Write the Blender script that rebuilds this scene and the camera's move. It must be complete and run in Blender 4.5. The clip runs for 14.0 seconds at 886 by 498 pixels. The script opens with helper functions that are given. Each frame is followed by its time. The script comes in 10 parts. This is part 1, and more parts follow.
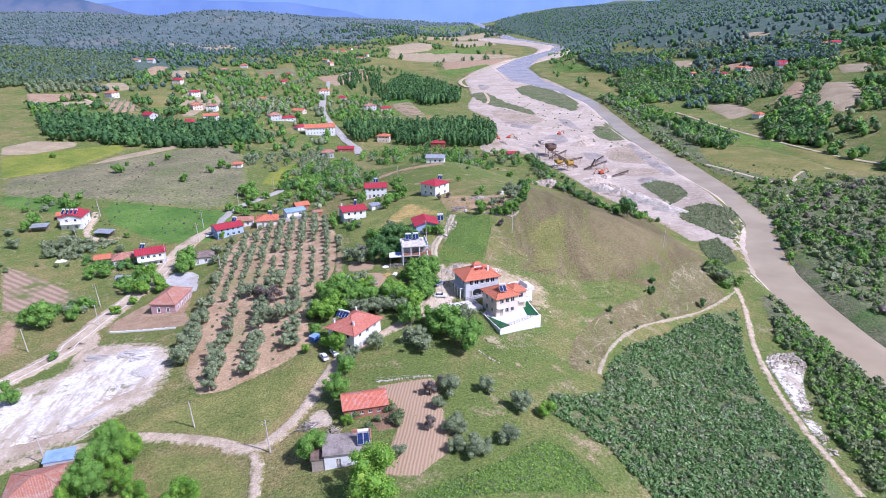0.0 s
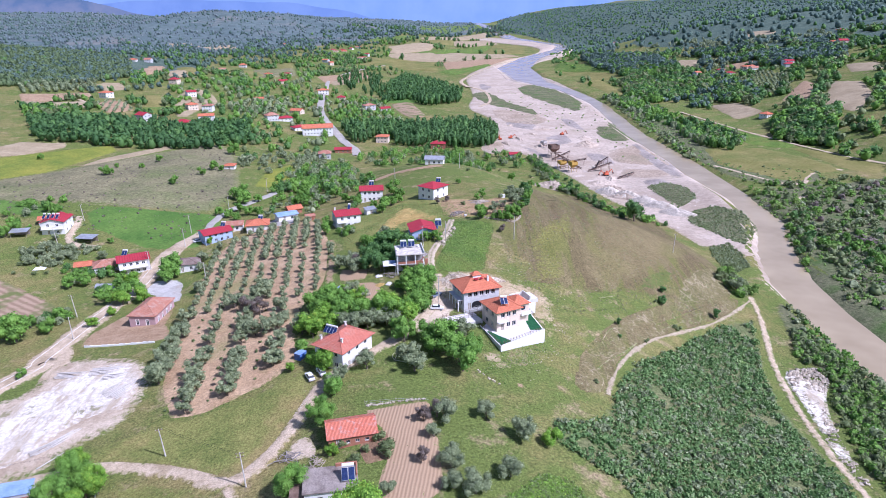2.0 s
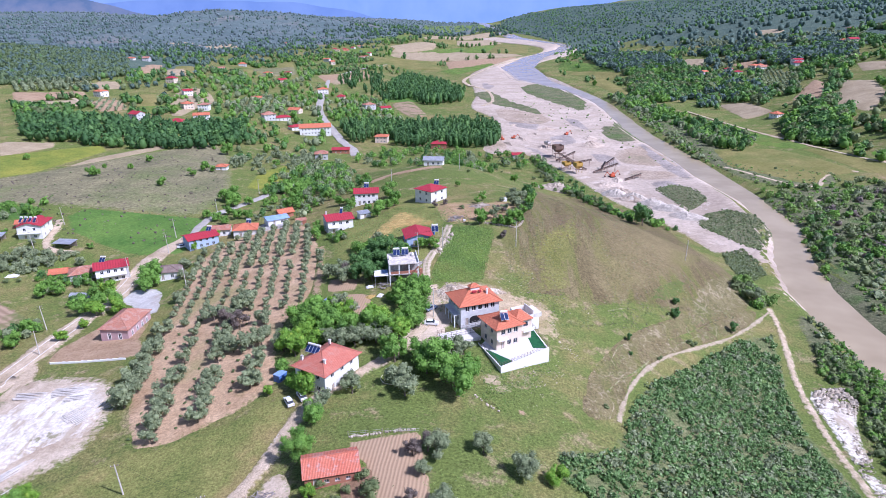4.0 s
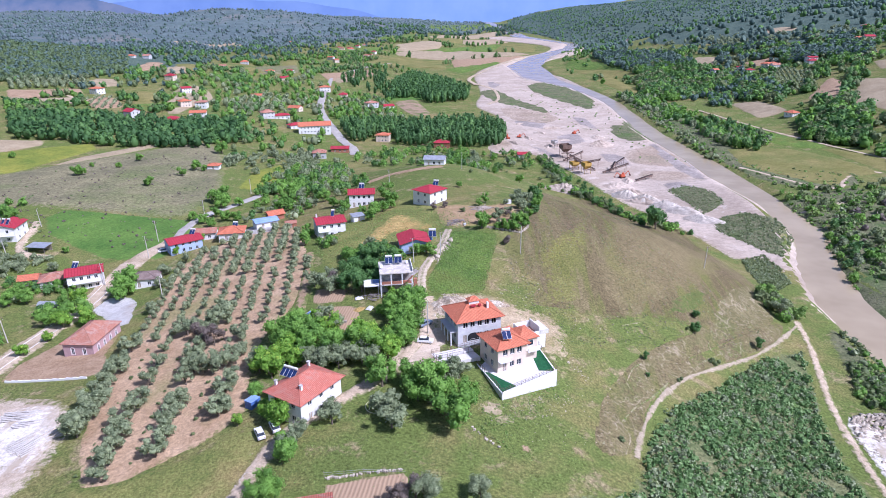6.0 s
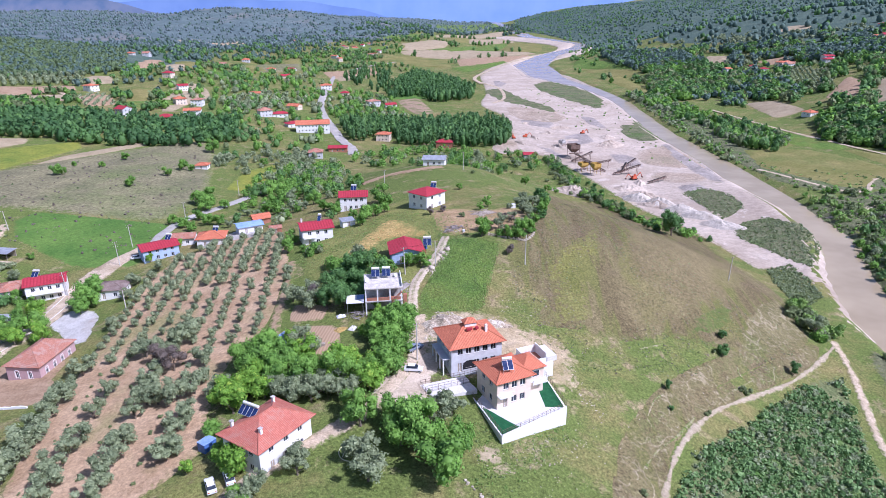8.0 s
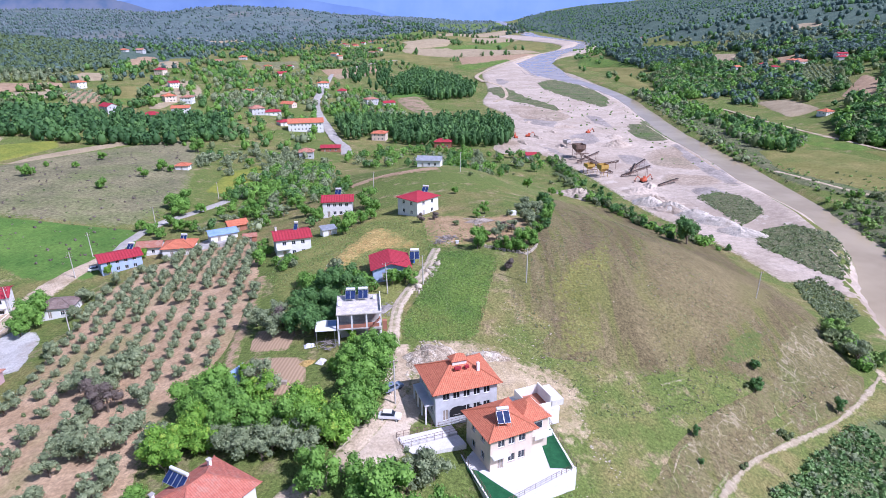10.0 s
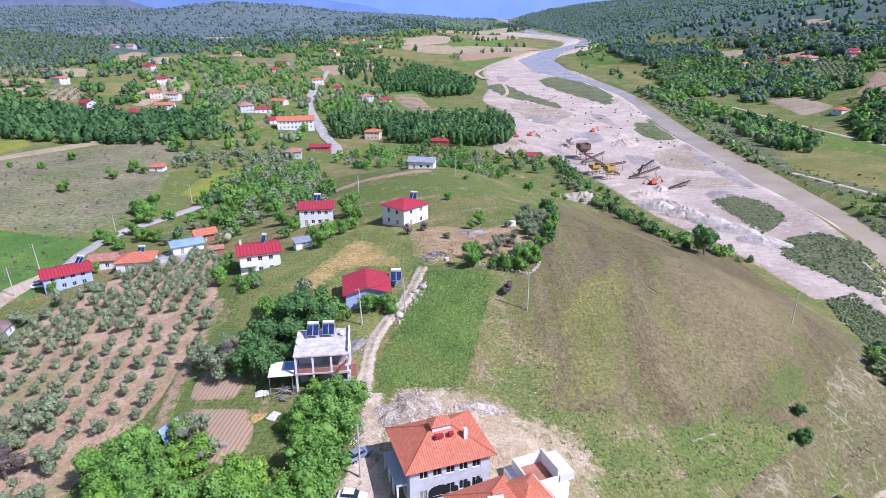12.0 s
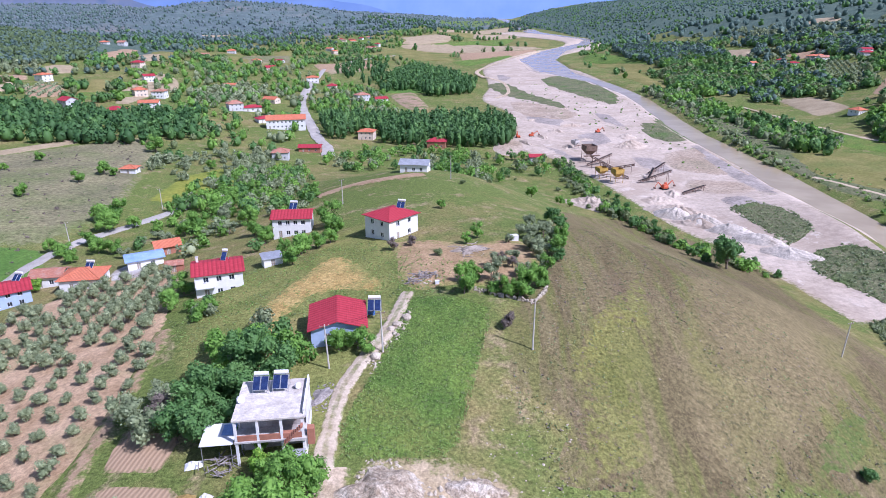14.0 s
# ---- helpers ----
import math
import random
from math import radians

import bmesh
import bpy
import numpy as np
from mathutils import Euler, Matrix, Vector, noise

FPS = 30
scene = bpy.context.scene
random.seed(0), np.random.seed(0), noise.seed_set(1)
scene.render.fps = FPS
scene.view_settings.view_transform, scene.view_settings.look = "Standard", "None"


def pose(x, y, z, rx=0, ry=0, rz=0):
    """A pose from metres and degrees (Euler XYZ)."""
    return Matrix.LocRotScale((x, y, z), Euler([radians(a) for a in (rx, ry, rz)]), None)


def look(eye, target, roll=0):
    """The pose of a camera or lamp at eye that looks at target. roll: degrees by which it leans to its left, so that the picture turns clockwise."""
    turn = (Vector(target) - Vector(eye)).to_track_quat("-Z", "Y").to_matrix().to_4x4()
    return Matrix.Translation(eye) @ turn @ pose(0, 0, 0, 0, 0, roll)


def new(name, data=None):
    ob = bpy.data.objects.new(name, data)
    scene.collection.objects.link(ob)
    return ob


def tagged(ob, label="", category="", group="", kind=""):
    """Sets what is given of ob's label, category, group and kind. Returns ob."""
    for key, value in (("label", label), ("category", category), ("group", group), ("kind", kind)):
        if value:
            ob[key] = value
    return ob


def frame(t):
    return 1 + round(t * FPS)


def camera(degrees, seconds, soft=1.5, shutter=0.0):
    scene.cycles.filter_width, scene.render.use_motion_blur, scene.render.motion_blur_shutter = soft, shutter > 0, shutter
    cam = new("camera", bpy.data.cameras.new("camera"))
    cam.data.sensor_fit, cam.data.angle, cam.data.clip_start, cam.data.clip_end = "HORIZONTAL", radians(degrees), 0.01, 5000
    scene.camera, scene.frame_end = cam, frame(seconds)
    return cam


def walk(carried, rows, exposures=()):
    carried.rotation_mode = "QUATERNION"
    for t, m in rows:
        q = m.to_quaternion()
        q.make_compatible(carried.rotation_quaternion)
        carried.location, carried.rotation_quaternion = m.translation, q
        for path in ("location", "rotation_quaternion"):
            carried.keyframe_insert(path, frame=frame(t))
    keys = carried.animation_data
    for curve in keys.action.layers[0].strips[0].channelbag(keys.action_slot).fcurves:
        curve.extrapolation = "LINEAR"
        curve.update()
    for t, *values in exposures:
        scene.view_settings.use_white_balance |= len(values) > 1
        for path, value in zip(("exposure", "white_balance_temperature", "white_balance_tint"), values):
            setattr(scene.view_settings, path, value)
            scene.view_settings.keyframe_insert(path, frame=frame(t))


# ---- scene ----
from mathutils.geometry import delaunay_2d_cdt

cam = camera(70.38, 14.0, 0.5)
PATH = [
    (0.0, (0.00, 0.00, 112.32), (0.00, 93.66, 77.28), -0.38),
    (0.5, (0.30, 3.13, 111.80), (0.27, 96.79, 76.75), -0.42),
    (1.0, (0.66, 6.41, 111.23), (0.54, 100.08, 76.22), -0.43),
    (1.5, (1.08, 9.76, 110.58), (0.86, 103.43, 75.57), -0.44),
    (2.0, (1.55, 13.41, 110.02), (1.24, 107.09, 75.03), -0.45),
    (2.5, (1.97, 16.97, 109.39), (1.59, 110.63, 74.35), -0.46),
    (3.0, (2.53, 20.82, 108.77), (2.05, 114.50, 73.78), -0.45),
    (5.5, (5.46, 41.39, 104.01), (3.93, 135.06, 69.04), -0.44),
    (6.0, (6.06, 46.15, 102.91), (4.30, 139.82, 67.94), -0.43),
    (6.5, (6.61, 51.04, 101.78), (4.62, 144.70, 66.79), -0.41),
    (7.0, (7.23, 56.13, 100.55), (4.97, 149.80, 65.61), -0.37),
    (7.5, (7.85, 61.31, 99.36), (5.38, 154.98, 64.44), -0.35),
    (8.0, (8.63, 66.70, 98.15), (5.93, 160.39, 63.27), -0.35),
    (10.5, (11.96, 95.65, 92.66), (8.75, 189.28, 57.69), -0.26),
    (11.0, (12.51, 101.69, 91.68), (9.27, 195.27, 56.59), -0.24),
    (11.5, (13.12, 107.69, 90.81), (9.85, 201.24, 55.64), -0.24),
    (12.0, (13.70, 113.76, 89.79), (10.40, 207.30, 54.60), -0.21),
    (12.5, (14.21, 119.72, 88.64), (10.84, 213.27, 53.48), -0.15),
    (13.0, (14.68, 125.51, 87.67), (11.35, 219.07, 52.53), -0.10),
    (13.5, (14.99, 131.38, 86.64), (11.65, 224.94, 51.52), -0.05),
    (14.0, (15.16, 137.16, 85.48), (11.78, 230.73, 50.34), -0.03),
]
walk(cam, [(t, look(eye, target, roll)) for t, eye, target, roll in PATH],
     [(0.0, 0.18, 5300, 29), (14.0, 0.18, 5300, 29)])

# ---- light ----
SUN = Vector((0.87, -0.49, 0)).normalized() * math.cos(radians(49)) + Vector((0, 0, math.sin(radians(49))))
world = bpy.data.worlds.new("sky")
scene.world = world
world.use_nodes = True
wn = world.node_tree.nodes
sky = wn.new("ShaderNodeTexSky")
sky.sky_type, sky.sun_disc = "NISHITA", False
sky.sun_elevation, sky.sun_rotation = radians(49), math.atan2(SUN.x, SUN.y)
sky.air_density, sky.dust_density, sky.ozone_density = 1.2, 1.5, 1.5
world.node_tree.links.new(sky.outputs[0], wn["Background"].inputs[0])
wn["Background"].inputs[1].default_value = 0.09
sun = new("sun", bpy.data.lights.new("sun", "SUN"))
sun.data.energy, sun.data.angle, sun.data.color = 4.9, radians(0.55), (1, 0.955, 0.88)
sun.matrix_world = look(SUN * 300, (0, 0, 0))

# ---- materials ----


class Nodes:
    """A short way to write node trees."""

    def __init__(self, tree):
        self.tree = tree

    def add(self, kind, sockets=(), **fields):
        n = self.tree.nodes.new(kind)
        if "operation" in fields:
            n.operation = fields["operation"]
        if "data_type" in fields:
            n.data_type = fields["data_type"]
        if "rotation_type" in fields:
            n.rotation_type = fields["rotation_type"]
        if "attribute_name" in fields:
            n.attribute_name = fields["attribute_name"]
        for k, v in dict(sockets).items():
            if isinstance(v, bpy.types.NodeSocket):
                self.tree.links.new(v, n.inputs[k])
            else:
                n.inputs[k].default_value = v
        return n

    def noise(self, at, scale, detail=4.0, rough=0.6):
        return self.add("ShaderNodeTexNoise", {"Vector": at, "Scale": scale, "Detail": detail, "Roughness": rough}).outputs[0]

    def math(self, op, a, b=0.0, c=0.0):
        return self.add("ShaderNodeMath", {0: a, 1: b, 2: c}, operation=op).outputs[0]

    def ramp(self, v, a, b, lo=0.0, hi=1.0):
        return self.add("ShaderNodeMapRange", {0: v, 1: a, 2: b, 3: lo, 4: hi}).outputs[0]

    def mix(self, f, a, b):
        def rgb(c):
            return c if isinstance(c, bpy.types.NodeSocket) else (*c, 1)
        n = self.add("ShaderNodeMix", data_type="RGBA")
        for k, v in ((0, f), (6, rgb(a)), (7, rgb(b))):
            if isinstance(v, bpy.types.NodeSocket):
                self.tree.links.new(v, n.inputs[k])
            else:
                n.inputs[k].default_value = v
        return n.outputs[2]


def material(name, make, rough=0.85, metal=0.0, bump=0.0, spec=0.3):
    """make(n, at) gives the colour socket or tuple and the height socket or None."""
    m = bpy.data.materials.new(name)
    m.use_nodes = True
    n = Nodes(m.node_tree)
    at = n.add("ShaderNodeNewGeometry").outputs["Position"]
    colour, relief = make(n, at)
    b = m.node_tree.nodes["Principled BSDF"]
    b.inputs["Roughness"].default_value, b.inputs["Metallic"].default_value = rough, metal
    b.inputs["Specular IOR Level"].default_value = spec
    if isinstance(colour, tuple):
        b.inputs["Base Color"].default_value = (*colour, 1)
    else:
        m.node_tree.links.new(colour, b.inputs["Base Color"])
    if relief is not None and bump:
        bn = n.add("ShaderNodeBump", {"Strength": 1.0, "Distance": bump, "Height": relief})
        m.node_tree.links.new(bn.outputs[0], b.inputs["Normal"])
    return m


def meadow(n, at, fresh=(0.135, 0.174, 0.045), dry=(0.25, 0.21, 0.085), bare=(0.36, 0.27, 0.165), more=0.0):
    """Grass that passes from fresh to dry to bare earth."""
    big, mid, fine = n.noise(at, 0.022, 3), n.noise(at, 0.16, 5), n.noise(at, 1.7, 4, 0.7)
    v = n.math("ADD", n.math("MULTIPLY", big, 0.65), n.math("MULTIPLY", mid, 0.35))
    c = n.mix(n.ramp(v, 0.475 + more, 0.635 + more), fresh, dry)
    c = n.mix(n.ramp(n.noise(at, 0.14, 7, 0.72), 0.55, 0.68, 0.0, 0.85), c, bare)
    shade = n.math("MULTIPLY", n.ramp(fine, 0.3, 0.7, 0.45, 1.5), n.ramp(n.noise(at, 5.5, 3, 0.7), 0.3, 0.7, 0.65, 1.35))
    return n.add("ShaderNodeVectorMath", {0: c, 3: shade}, operation="SCALE").outputs[0], fine


def edged(colours, soft=1.6, ground=meadow):
    """A ground cover whose rim breaks up into the grass round it."""
    def make(n, at):
        rim = n.add("ShaderNodeAttribute", attribute_name="rim").outputs["Fac"]
        own, relief = colours(n, at)
        base, _ = ground(n, at)
        wild = n.math("MULTIPLY", n.math("SUBTRACT", n.noise(at, 0.7, 6, 0.7), 0.5), 4.5 * soft)
        f = n.ramp(n.math("ADD", rim, wild), 0.1 * soft, 0.9 * soft)
        return n.mix(f, base, own), relief
    return make


def speckle(dark, light, scale=0.4, fine=2.2, contrast=0.35, third=None):
    def make(n, at):
        a, b = n.noise(at, scale, 5, 0.65), n.noise(at, fine, 4, 0.7)
        c = n.mix(n.ramp(a, 0.35, 0.65), dark, light)
        if third:
            c = n.mix(n.ramp(n.noise(at, scale * 0.37, 4), 0.52, 0.68), c, third)
        s = n.math("MULTIPLY", n.ramp(b, 0.27, 0.73, 1 - 1.3 * contrast, 1 + 1.3 * contrast), n.ramp(n.noise(at, fine * 3.1, 3, 0.7), 0.3, 0.7, 1 - 0.5 * contrast, 1 + 0.5 * contrast))
        return n.add("ShaderNodeVectorMath", {0: c, 3: s}, operation="SCALE").outputs[0], b
    return make


def rows(dark, light, turn, spacing, under=None):
    """Drilled or ploughed ground; turn in degrees is the way the furrows run."""
    def make(n, at):
        r = n.add("ShaderNodeVectorRotate", {"Vector": at, "Angle": radians(-turn)}, rotation_type="Z_AXIS").outputs[0]
        wob = n.noise(at, 0.12, 2)
        sep = n.add("ShaderNodeSeparateXYZ", {0: r})
        ph = n.math("ADD", n.math("MULTIPLY", sep.outputs[1], 2 * math.pi / spacing), n.math("MULTIPLY", wob, 5.0))
        w = n.ramp(n.math("SINE", ph), -1, 1)
        w = n.math("ADD", n.math("MULTIPLY", w, 0.6), n.math("MULTIPLY", n.noise(at, 1.2, 5, 0.7), 0.55))
        c = n.mix(n.ramp(w, 0.3, 0.85), dark, light)
        if under:
            c = n.mix(n.ramp(n.noise(at, 0.09, 4), 0.48, 0.62), c, under)
        return c, w
    return make


M = {}
M["ground"] = material("grass_ground", lambda n, at: meadow(n, at), 0.95, bump=0.25, spec=0.1)
M["soil"] = material("ploughed_soil", edged(rows((0.36, 0.25, 0.155), (0.43, 0.305, 0.195), 84, 0.75), 0.8), 0.95, bump=0.08, spec=0.1)
M["grove"] = material("grove_soil", edged(speckle((0.37, 0.25, 0.145), (0.52, 0.37, 0.235), 0.12, 1.5, 0.3, (0.31, 0.265, 0.125))), 0.95, bump=0.1, spec=0.1)
M["earth"] = material("brown_earth", edged(speckle((0.30, 0.20, 0.12), (0.43, 0.305, 0.195), 0.2, 1.8, 0.25)), 0.95, bump=0.1, spec=0.1)
M["furrow"] = material("field_soil", edged(rows((0.27, 0.19, 0.125), (0.40, 0.29, 0.20), 150, 2.6, (0.15, 0.17, 0.06))), 0.95, bump=0.1, spec=0.1)
M["tan"] = material("stubble", edged(speckle((0.31, 0.245, 0.15), (0.42, 0.34, 0.22), 0.08, 0.9, 0.2)), 0.95, bump=0.1, spec=0.1)
M["green"] = material("green_crop", edged(speckle((0.088, 0.155, 0.03), (0.155, 0.228, 0.045), 0.12, 1.6, 0.5, (0.17, 0.18, 0.05))), 0.9, bump=0.35, spec=0.15)
M["lush"] = material("lush_grass", edged(speckle((0.075, 0.155, 0.03), (0.13, 0.22, 0.045), 0.07, 0.9, 0.25)), 0.9, bump=0.2, spec=0.15)
M["yellow"] = material("flowering_field", edged(speckle((0.14, 0.19, 0.035), (0.27, 0.27, 0.05), 0.05, 0.8, 0.2)), 0.9, bump=0.2, spec=0.1)
M["olivefield"] = material("ripening_field", edged(speckle((0.17, 0.17, 0.05), (0.26, 0.225, 0.085), 0.04, 0.7, 0.25, (0.13, 0.165, 0.045))), 0.9, bump=0.2, spec=0.1)
M["pasture"] = material("dry_pasture", edged(speckle((0.165, 0.155, 0.09), (0.26, 0.235, 0.13), 0.05, 0.7, 0.4, (0.15, 0.18, 0.065)), 5.0), 0.95, bump=0.2, spec=0.1)


def striped(n, at):
    """A dry slope mown and grazed in long strips that run with y."""
    m = n.add("ShaderNodeVectorMath", {0: at, 1: (0.17, 0.017, 0.05)}, operation="MULTIPLY").outputs[0]
    big, mid, fine = n.noise(m, 1.0, 3), n.noise(at, 0.05, 4), n.noise(at, 1.5, 5, 0.75)
    c = n.mix(n.ramp(big, 0.38, 0.62), (0.15, 0.12, 0.06), (0.21, 0.175, 0.085))
    c = n.mix(n.ramp(n.noise(m, 1.9, 2), 0.50, 0.62, 0.0, 0.65), c, (0.155, 0.17, 0.045))
    c = n.mix(n.ramp(mid, 0.52, 0.68, 0.0, 0.6), c, (0.175, 0.13, 0.08))
    c = n.mix(n.ramp(n.noise(at, 0.5, 6, 0.75), 0.62, 0.70, 0.0, 0.75), c, (0.34, 0.28, 0.185))
    k = n.math("MULTIPLY", n.ramp(fine, 0.3, 0.7, 0.4, 1.55), n.ramp(n.noise(at, 5.0, 3, 0.7), 0.3, 0.7, 0.6, 1.4))
    return n.add("ShaderNodeVectorMath", {0: c, 3: k}, operation="SCALE").outputs[0], fine


def stubble(n, at):
    """Dry brown stubble in faint drills, thick with dark tufts."""
    c, fine = speckle((0.175, 0.14, 0.07), (0.235, 0.19, 0.095), 0.08, 1.3, 0.4, (0.19, 0.175, 0.065))(n, at)
    c = n.mix(n.ramp(n.noise(at, 1.2, 2, 0.5), 0.57, 0.64, 0.0, 0.6), c, (0.10, 0.095, 0.045))
    c = n.mix(n.ramp(n.noise(at, 2.4, 3, 0.6), 0.63, 0.69, 0.0, 0.7), c, (0.33, 0.27, 0.17))
    return c, fine


def veined(n, at):
    """A grazed bank with a net of thin pale cattle steps."""
    c, fine = speckle((0.15, 0.135, 0.06), (0.215, 0.185, 0.09), 0.1, 1.4, 0.5, (0.135, 0.15, 0.05))(n, at)
    m = n.add("ShaderNodeVectorMath", {0: at, 1: (0.8, 0.55, 1.0)}, operation="MULTIPLY").outputs[0]
    for scale, thin, much in ((0.16, 0.016, 0.6), (0.3, 0.018, 0.45)):
        v = n.math("ABSOLUTE", n.math("SUBTRACT", n.noise(m, scale, 2.5, 0.5), 0.5))
        c = n.mix(n.ramp(v, 0.0, thin, much, 0.0), c, (0.48, 0.40, 0.275))
    return c, fine


M["trodden"] = material("trodden_bank", edged(veined, 4.0, striped), 0.95, bump=0.3, spec=0.1)
M["bandgreen"] = material("yellow_green_band", edged(speckle((0.15, 0.155, 0.045), (0.215, 0.205, 0.07), 0.12, 1.6, 0.5, (0.235, 0.22, 0.065)), 6.0, striped), 0.95, bump=0.3, spec=0.1)
M["bandbrown"] = material("brown_stubble_band", edged(stubble, 6.0, striped), 0.95, bump=0.3, spec=0.1)
M["bandlush"] = material("fresh_grass_band", edged(speckle((0.095, 0.135, 0.036), (0.155, 0.185, 0.055), 0.15, 1.7, 0.45, (0.185, 0.17, 0.07)), 5.0, striped), 0.95, bump=0.3, spec=0.1)
M["mown"] = material("striped_dry_slope", edged(striped, 3.0), 0.95, bump=0.3, spec=0.1)
hill_sward = speckle((0.155, 0.185, 0.05), (0.255, 0.25, 0.08), 0.13, 1.8, 0.42, (0.34, 0.255, 0.11))
M["gold"] = material("golden_straw", edged(speckle((0.39, 0.265, 0.09), (0.53, 0.385, 0.15), 0.25, 1.6, 0.4, (0.28, 0.245, 0.08)), 4.0, hill_sward), 0.95, bump=0.3, spec=0.1)
M["plantsoil"] = material("plantation_soil", edged(speckle((0.12, 0.15, 0.06), (0.19, 0.19, 0.09), 0.15, 1.2, 0.4, (0.10, 0.20, 0.045)), 2.0), 0.95, bump=0.3, spec=0.1)
M["yardslab"] = material("concrete_yard", edged(speckle((0.43, 0.41, 0.38), (0.58, 0.56, 0.53), 0.3, 2.4, 0.2, (0.38, 0.33, 0.28)), 1.2), 0.9, bump=0.02, spec=0.2)
M["rubble"] = material("broken_rubble", speckle((0.27, 0.205, 0.14), (0.55, 0.465, 0.355), 1.1, 3.5, 0.5, (0.64, 0.57, 0.47)), 0.95, bump=0.25, spec=0.15)
M["path"] = material("worn_path", edged(speckle((0.34, 0.275, 0.185), (0.46, 0.385, 0.275), 0.5, 2.5, 0.25), 0.5), 0.95, bump=0.05, spec=0.1)
M["hillgrass"] = material("hill_grass", edged(hill_sward, 3.0), 0.95, bump=0.3, spec=0.1)
M["hillearth"] = material("hilltop_earth", edged(speckle((0.31, 0.205, 0.11), (0.44, 0.31, 0.175), 0.2, 1.8, 0.35, (0.23, 0.20, 0.085)), 4.0, hill_sward), 0.95, bump=0.1, spec=0.1)
M["dung"] = material("trampled_earth", edged(speckle((0.17, 0.105, 0.065), (0.28, 0.18, 0.11), 0.3, 1.8, 0.3), 0.7), 0.95, bump=0.1, spec=0.1)
YARD = speckle((0.45, 0.36, 0.26), (0.60, 0.50, 0.385), 0.25, 2.2, 0.2, (0.39, 0.305, 0.215))
M["yarddirt"] = material("yard_dirt", edged(YARD, 3.5), 0.95, bump=0.06, spec=0.1)
M["forecourt"] = material("forecourt_dirt", edged(YARD, 1.0), 0.95, bump=0.06, spec=0.1)
M["plot"] = material("dug_stony_earth", edged(speckle((0.37, 0.29, 0.17), (0.54, 0.43, 0.285), 0.25, 2.4, 0.3, (0.30, 0.25, 0.125)), 4.0), 0.95, bump=0.2, spec=0.1)
M["scrub"] = material("scrub_ground", edged(speckle((0.11, 0.13, 0.06), (0.20, 0.195, 0.11), 0.12, 1.0, 0.4, (0.095, 0.155, 0.045)), 2.0), 0.95, bump=0.5, spec=0.1)


def gravel_make(n, at):
    """Washed gravel: pale bars, brown wet hollows and thin green scrub."""
    c, fine = speckle((0.425, 0.345, 0.27), (0.545, 0.455, 0.365), 0.03, 0.35, 0.18, (0.36, 0.285, 0.215))(n, at)
    c = n.mix(n.ramp(n.noise(at, 0.028, 6, 0.7), 0.53, 0.60, 0.0, 0.6), c, (0.41, 0.325, 0.245))
    c = n.mix(n.ramp(n.noise(at, 0.05, 6, 0.72), 0.62, 0.68, 0.0, 0.75), c, (0.24, 0.235, 0.14))
    c = n.mix(n.ramp(n.noise(at, 0.11, 5, 0.7), 0.60, 0.66, 0.0, 0.7), c, (0.62, 0.545, 0.46))
    return c, fine


M["gravel"] = material("river_gravel", edged(gravel_make, 2.5), 0.9, bump=0.3, spec=0.2)
M["washed"] = material("washed_white_gravel", speckle((0.48, 0.42, 0.35), (0.61, 0.545, 0.465), 0.2, 1.2, 0.22, (0.42, 0.355, 0.285)), 0.9, bump=0.15, spec=0.2)
M["browngravel"] = material("brown_gravel", edged(speckle((0.33, 0.255, 0.18), (0.46, 0.37, 0.28), 0.05, 0.6, 0.35, (0.25, 0.215, 0.135)), 6.0, gravel_make), 0.9, bump=0.3, spec=0.2)
M["wetgravel"] = material("wet_gravel", edged(speckle((0.25, 0.215, 0.185), (0.40, 0.345, 0.30), 0.06, 0.5, 0.3), 5.0, gravel_make), 0.8, bump=0.3, spec=0.3)
M["dirt"] = material("dirt_track", edged(speckle((0.44, 0.345, 0.235), (0.58, 0.47, 0.345), 0.35, 2.5, 0.3, (0.36, 0.28, 0.18)), 1.0), 0.95, bump=0.06, spec=0.1)


def chalky(n, at):
    """White chalk driven into streaks, with brown earth and weeds showing through."""
    c, fine = speckle((0.60, 0.54, 0.46), (0.82, 0.77, 0.69), 0.15, 1.2, 0.25)(n, at)
    m = n.add("ShaderNodeVectorMath", {0: at, 1: (0.16, 0.05, 0.1)}, operation="MULTIPLY").outputs[0]
    m = n.add("ShaderNodeVectorRotate", {"Vector": m, "Angle": 0.5}, rotation_type="Z_AXIS").outputs[0]
    c = n.mix(n.ramp(n.noise(m, 1.6, 7, 0.7), 0.48, 0.60, 0.0, 0.9), c, (0.46, 0.375, 0.27))
    c = n.mix(n.ramp(n.noise(at, 0.16, 6, 0.7), 0.60, 0.66, 0.0, 0.85), c, (0.24, 0.225, 0.11))
    return c, fine


M["rubblestrip"] = material("rubble_strip", edged(chalky, 1.2), 0.9, bump=0.15, spec=0.2)
M["chalk"] = material("white_chalk", edged(chalky, 5.5, YARD), 0.9, bump=0.1, spec=0.2)


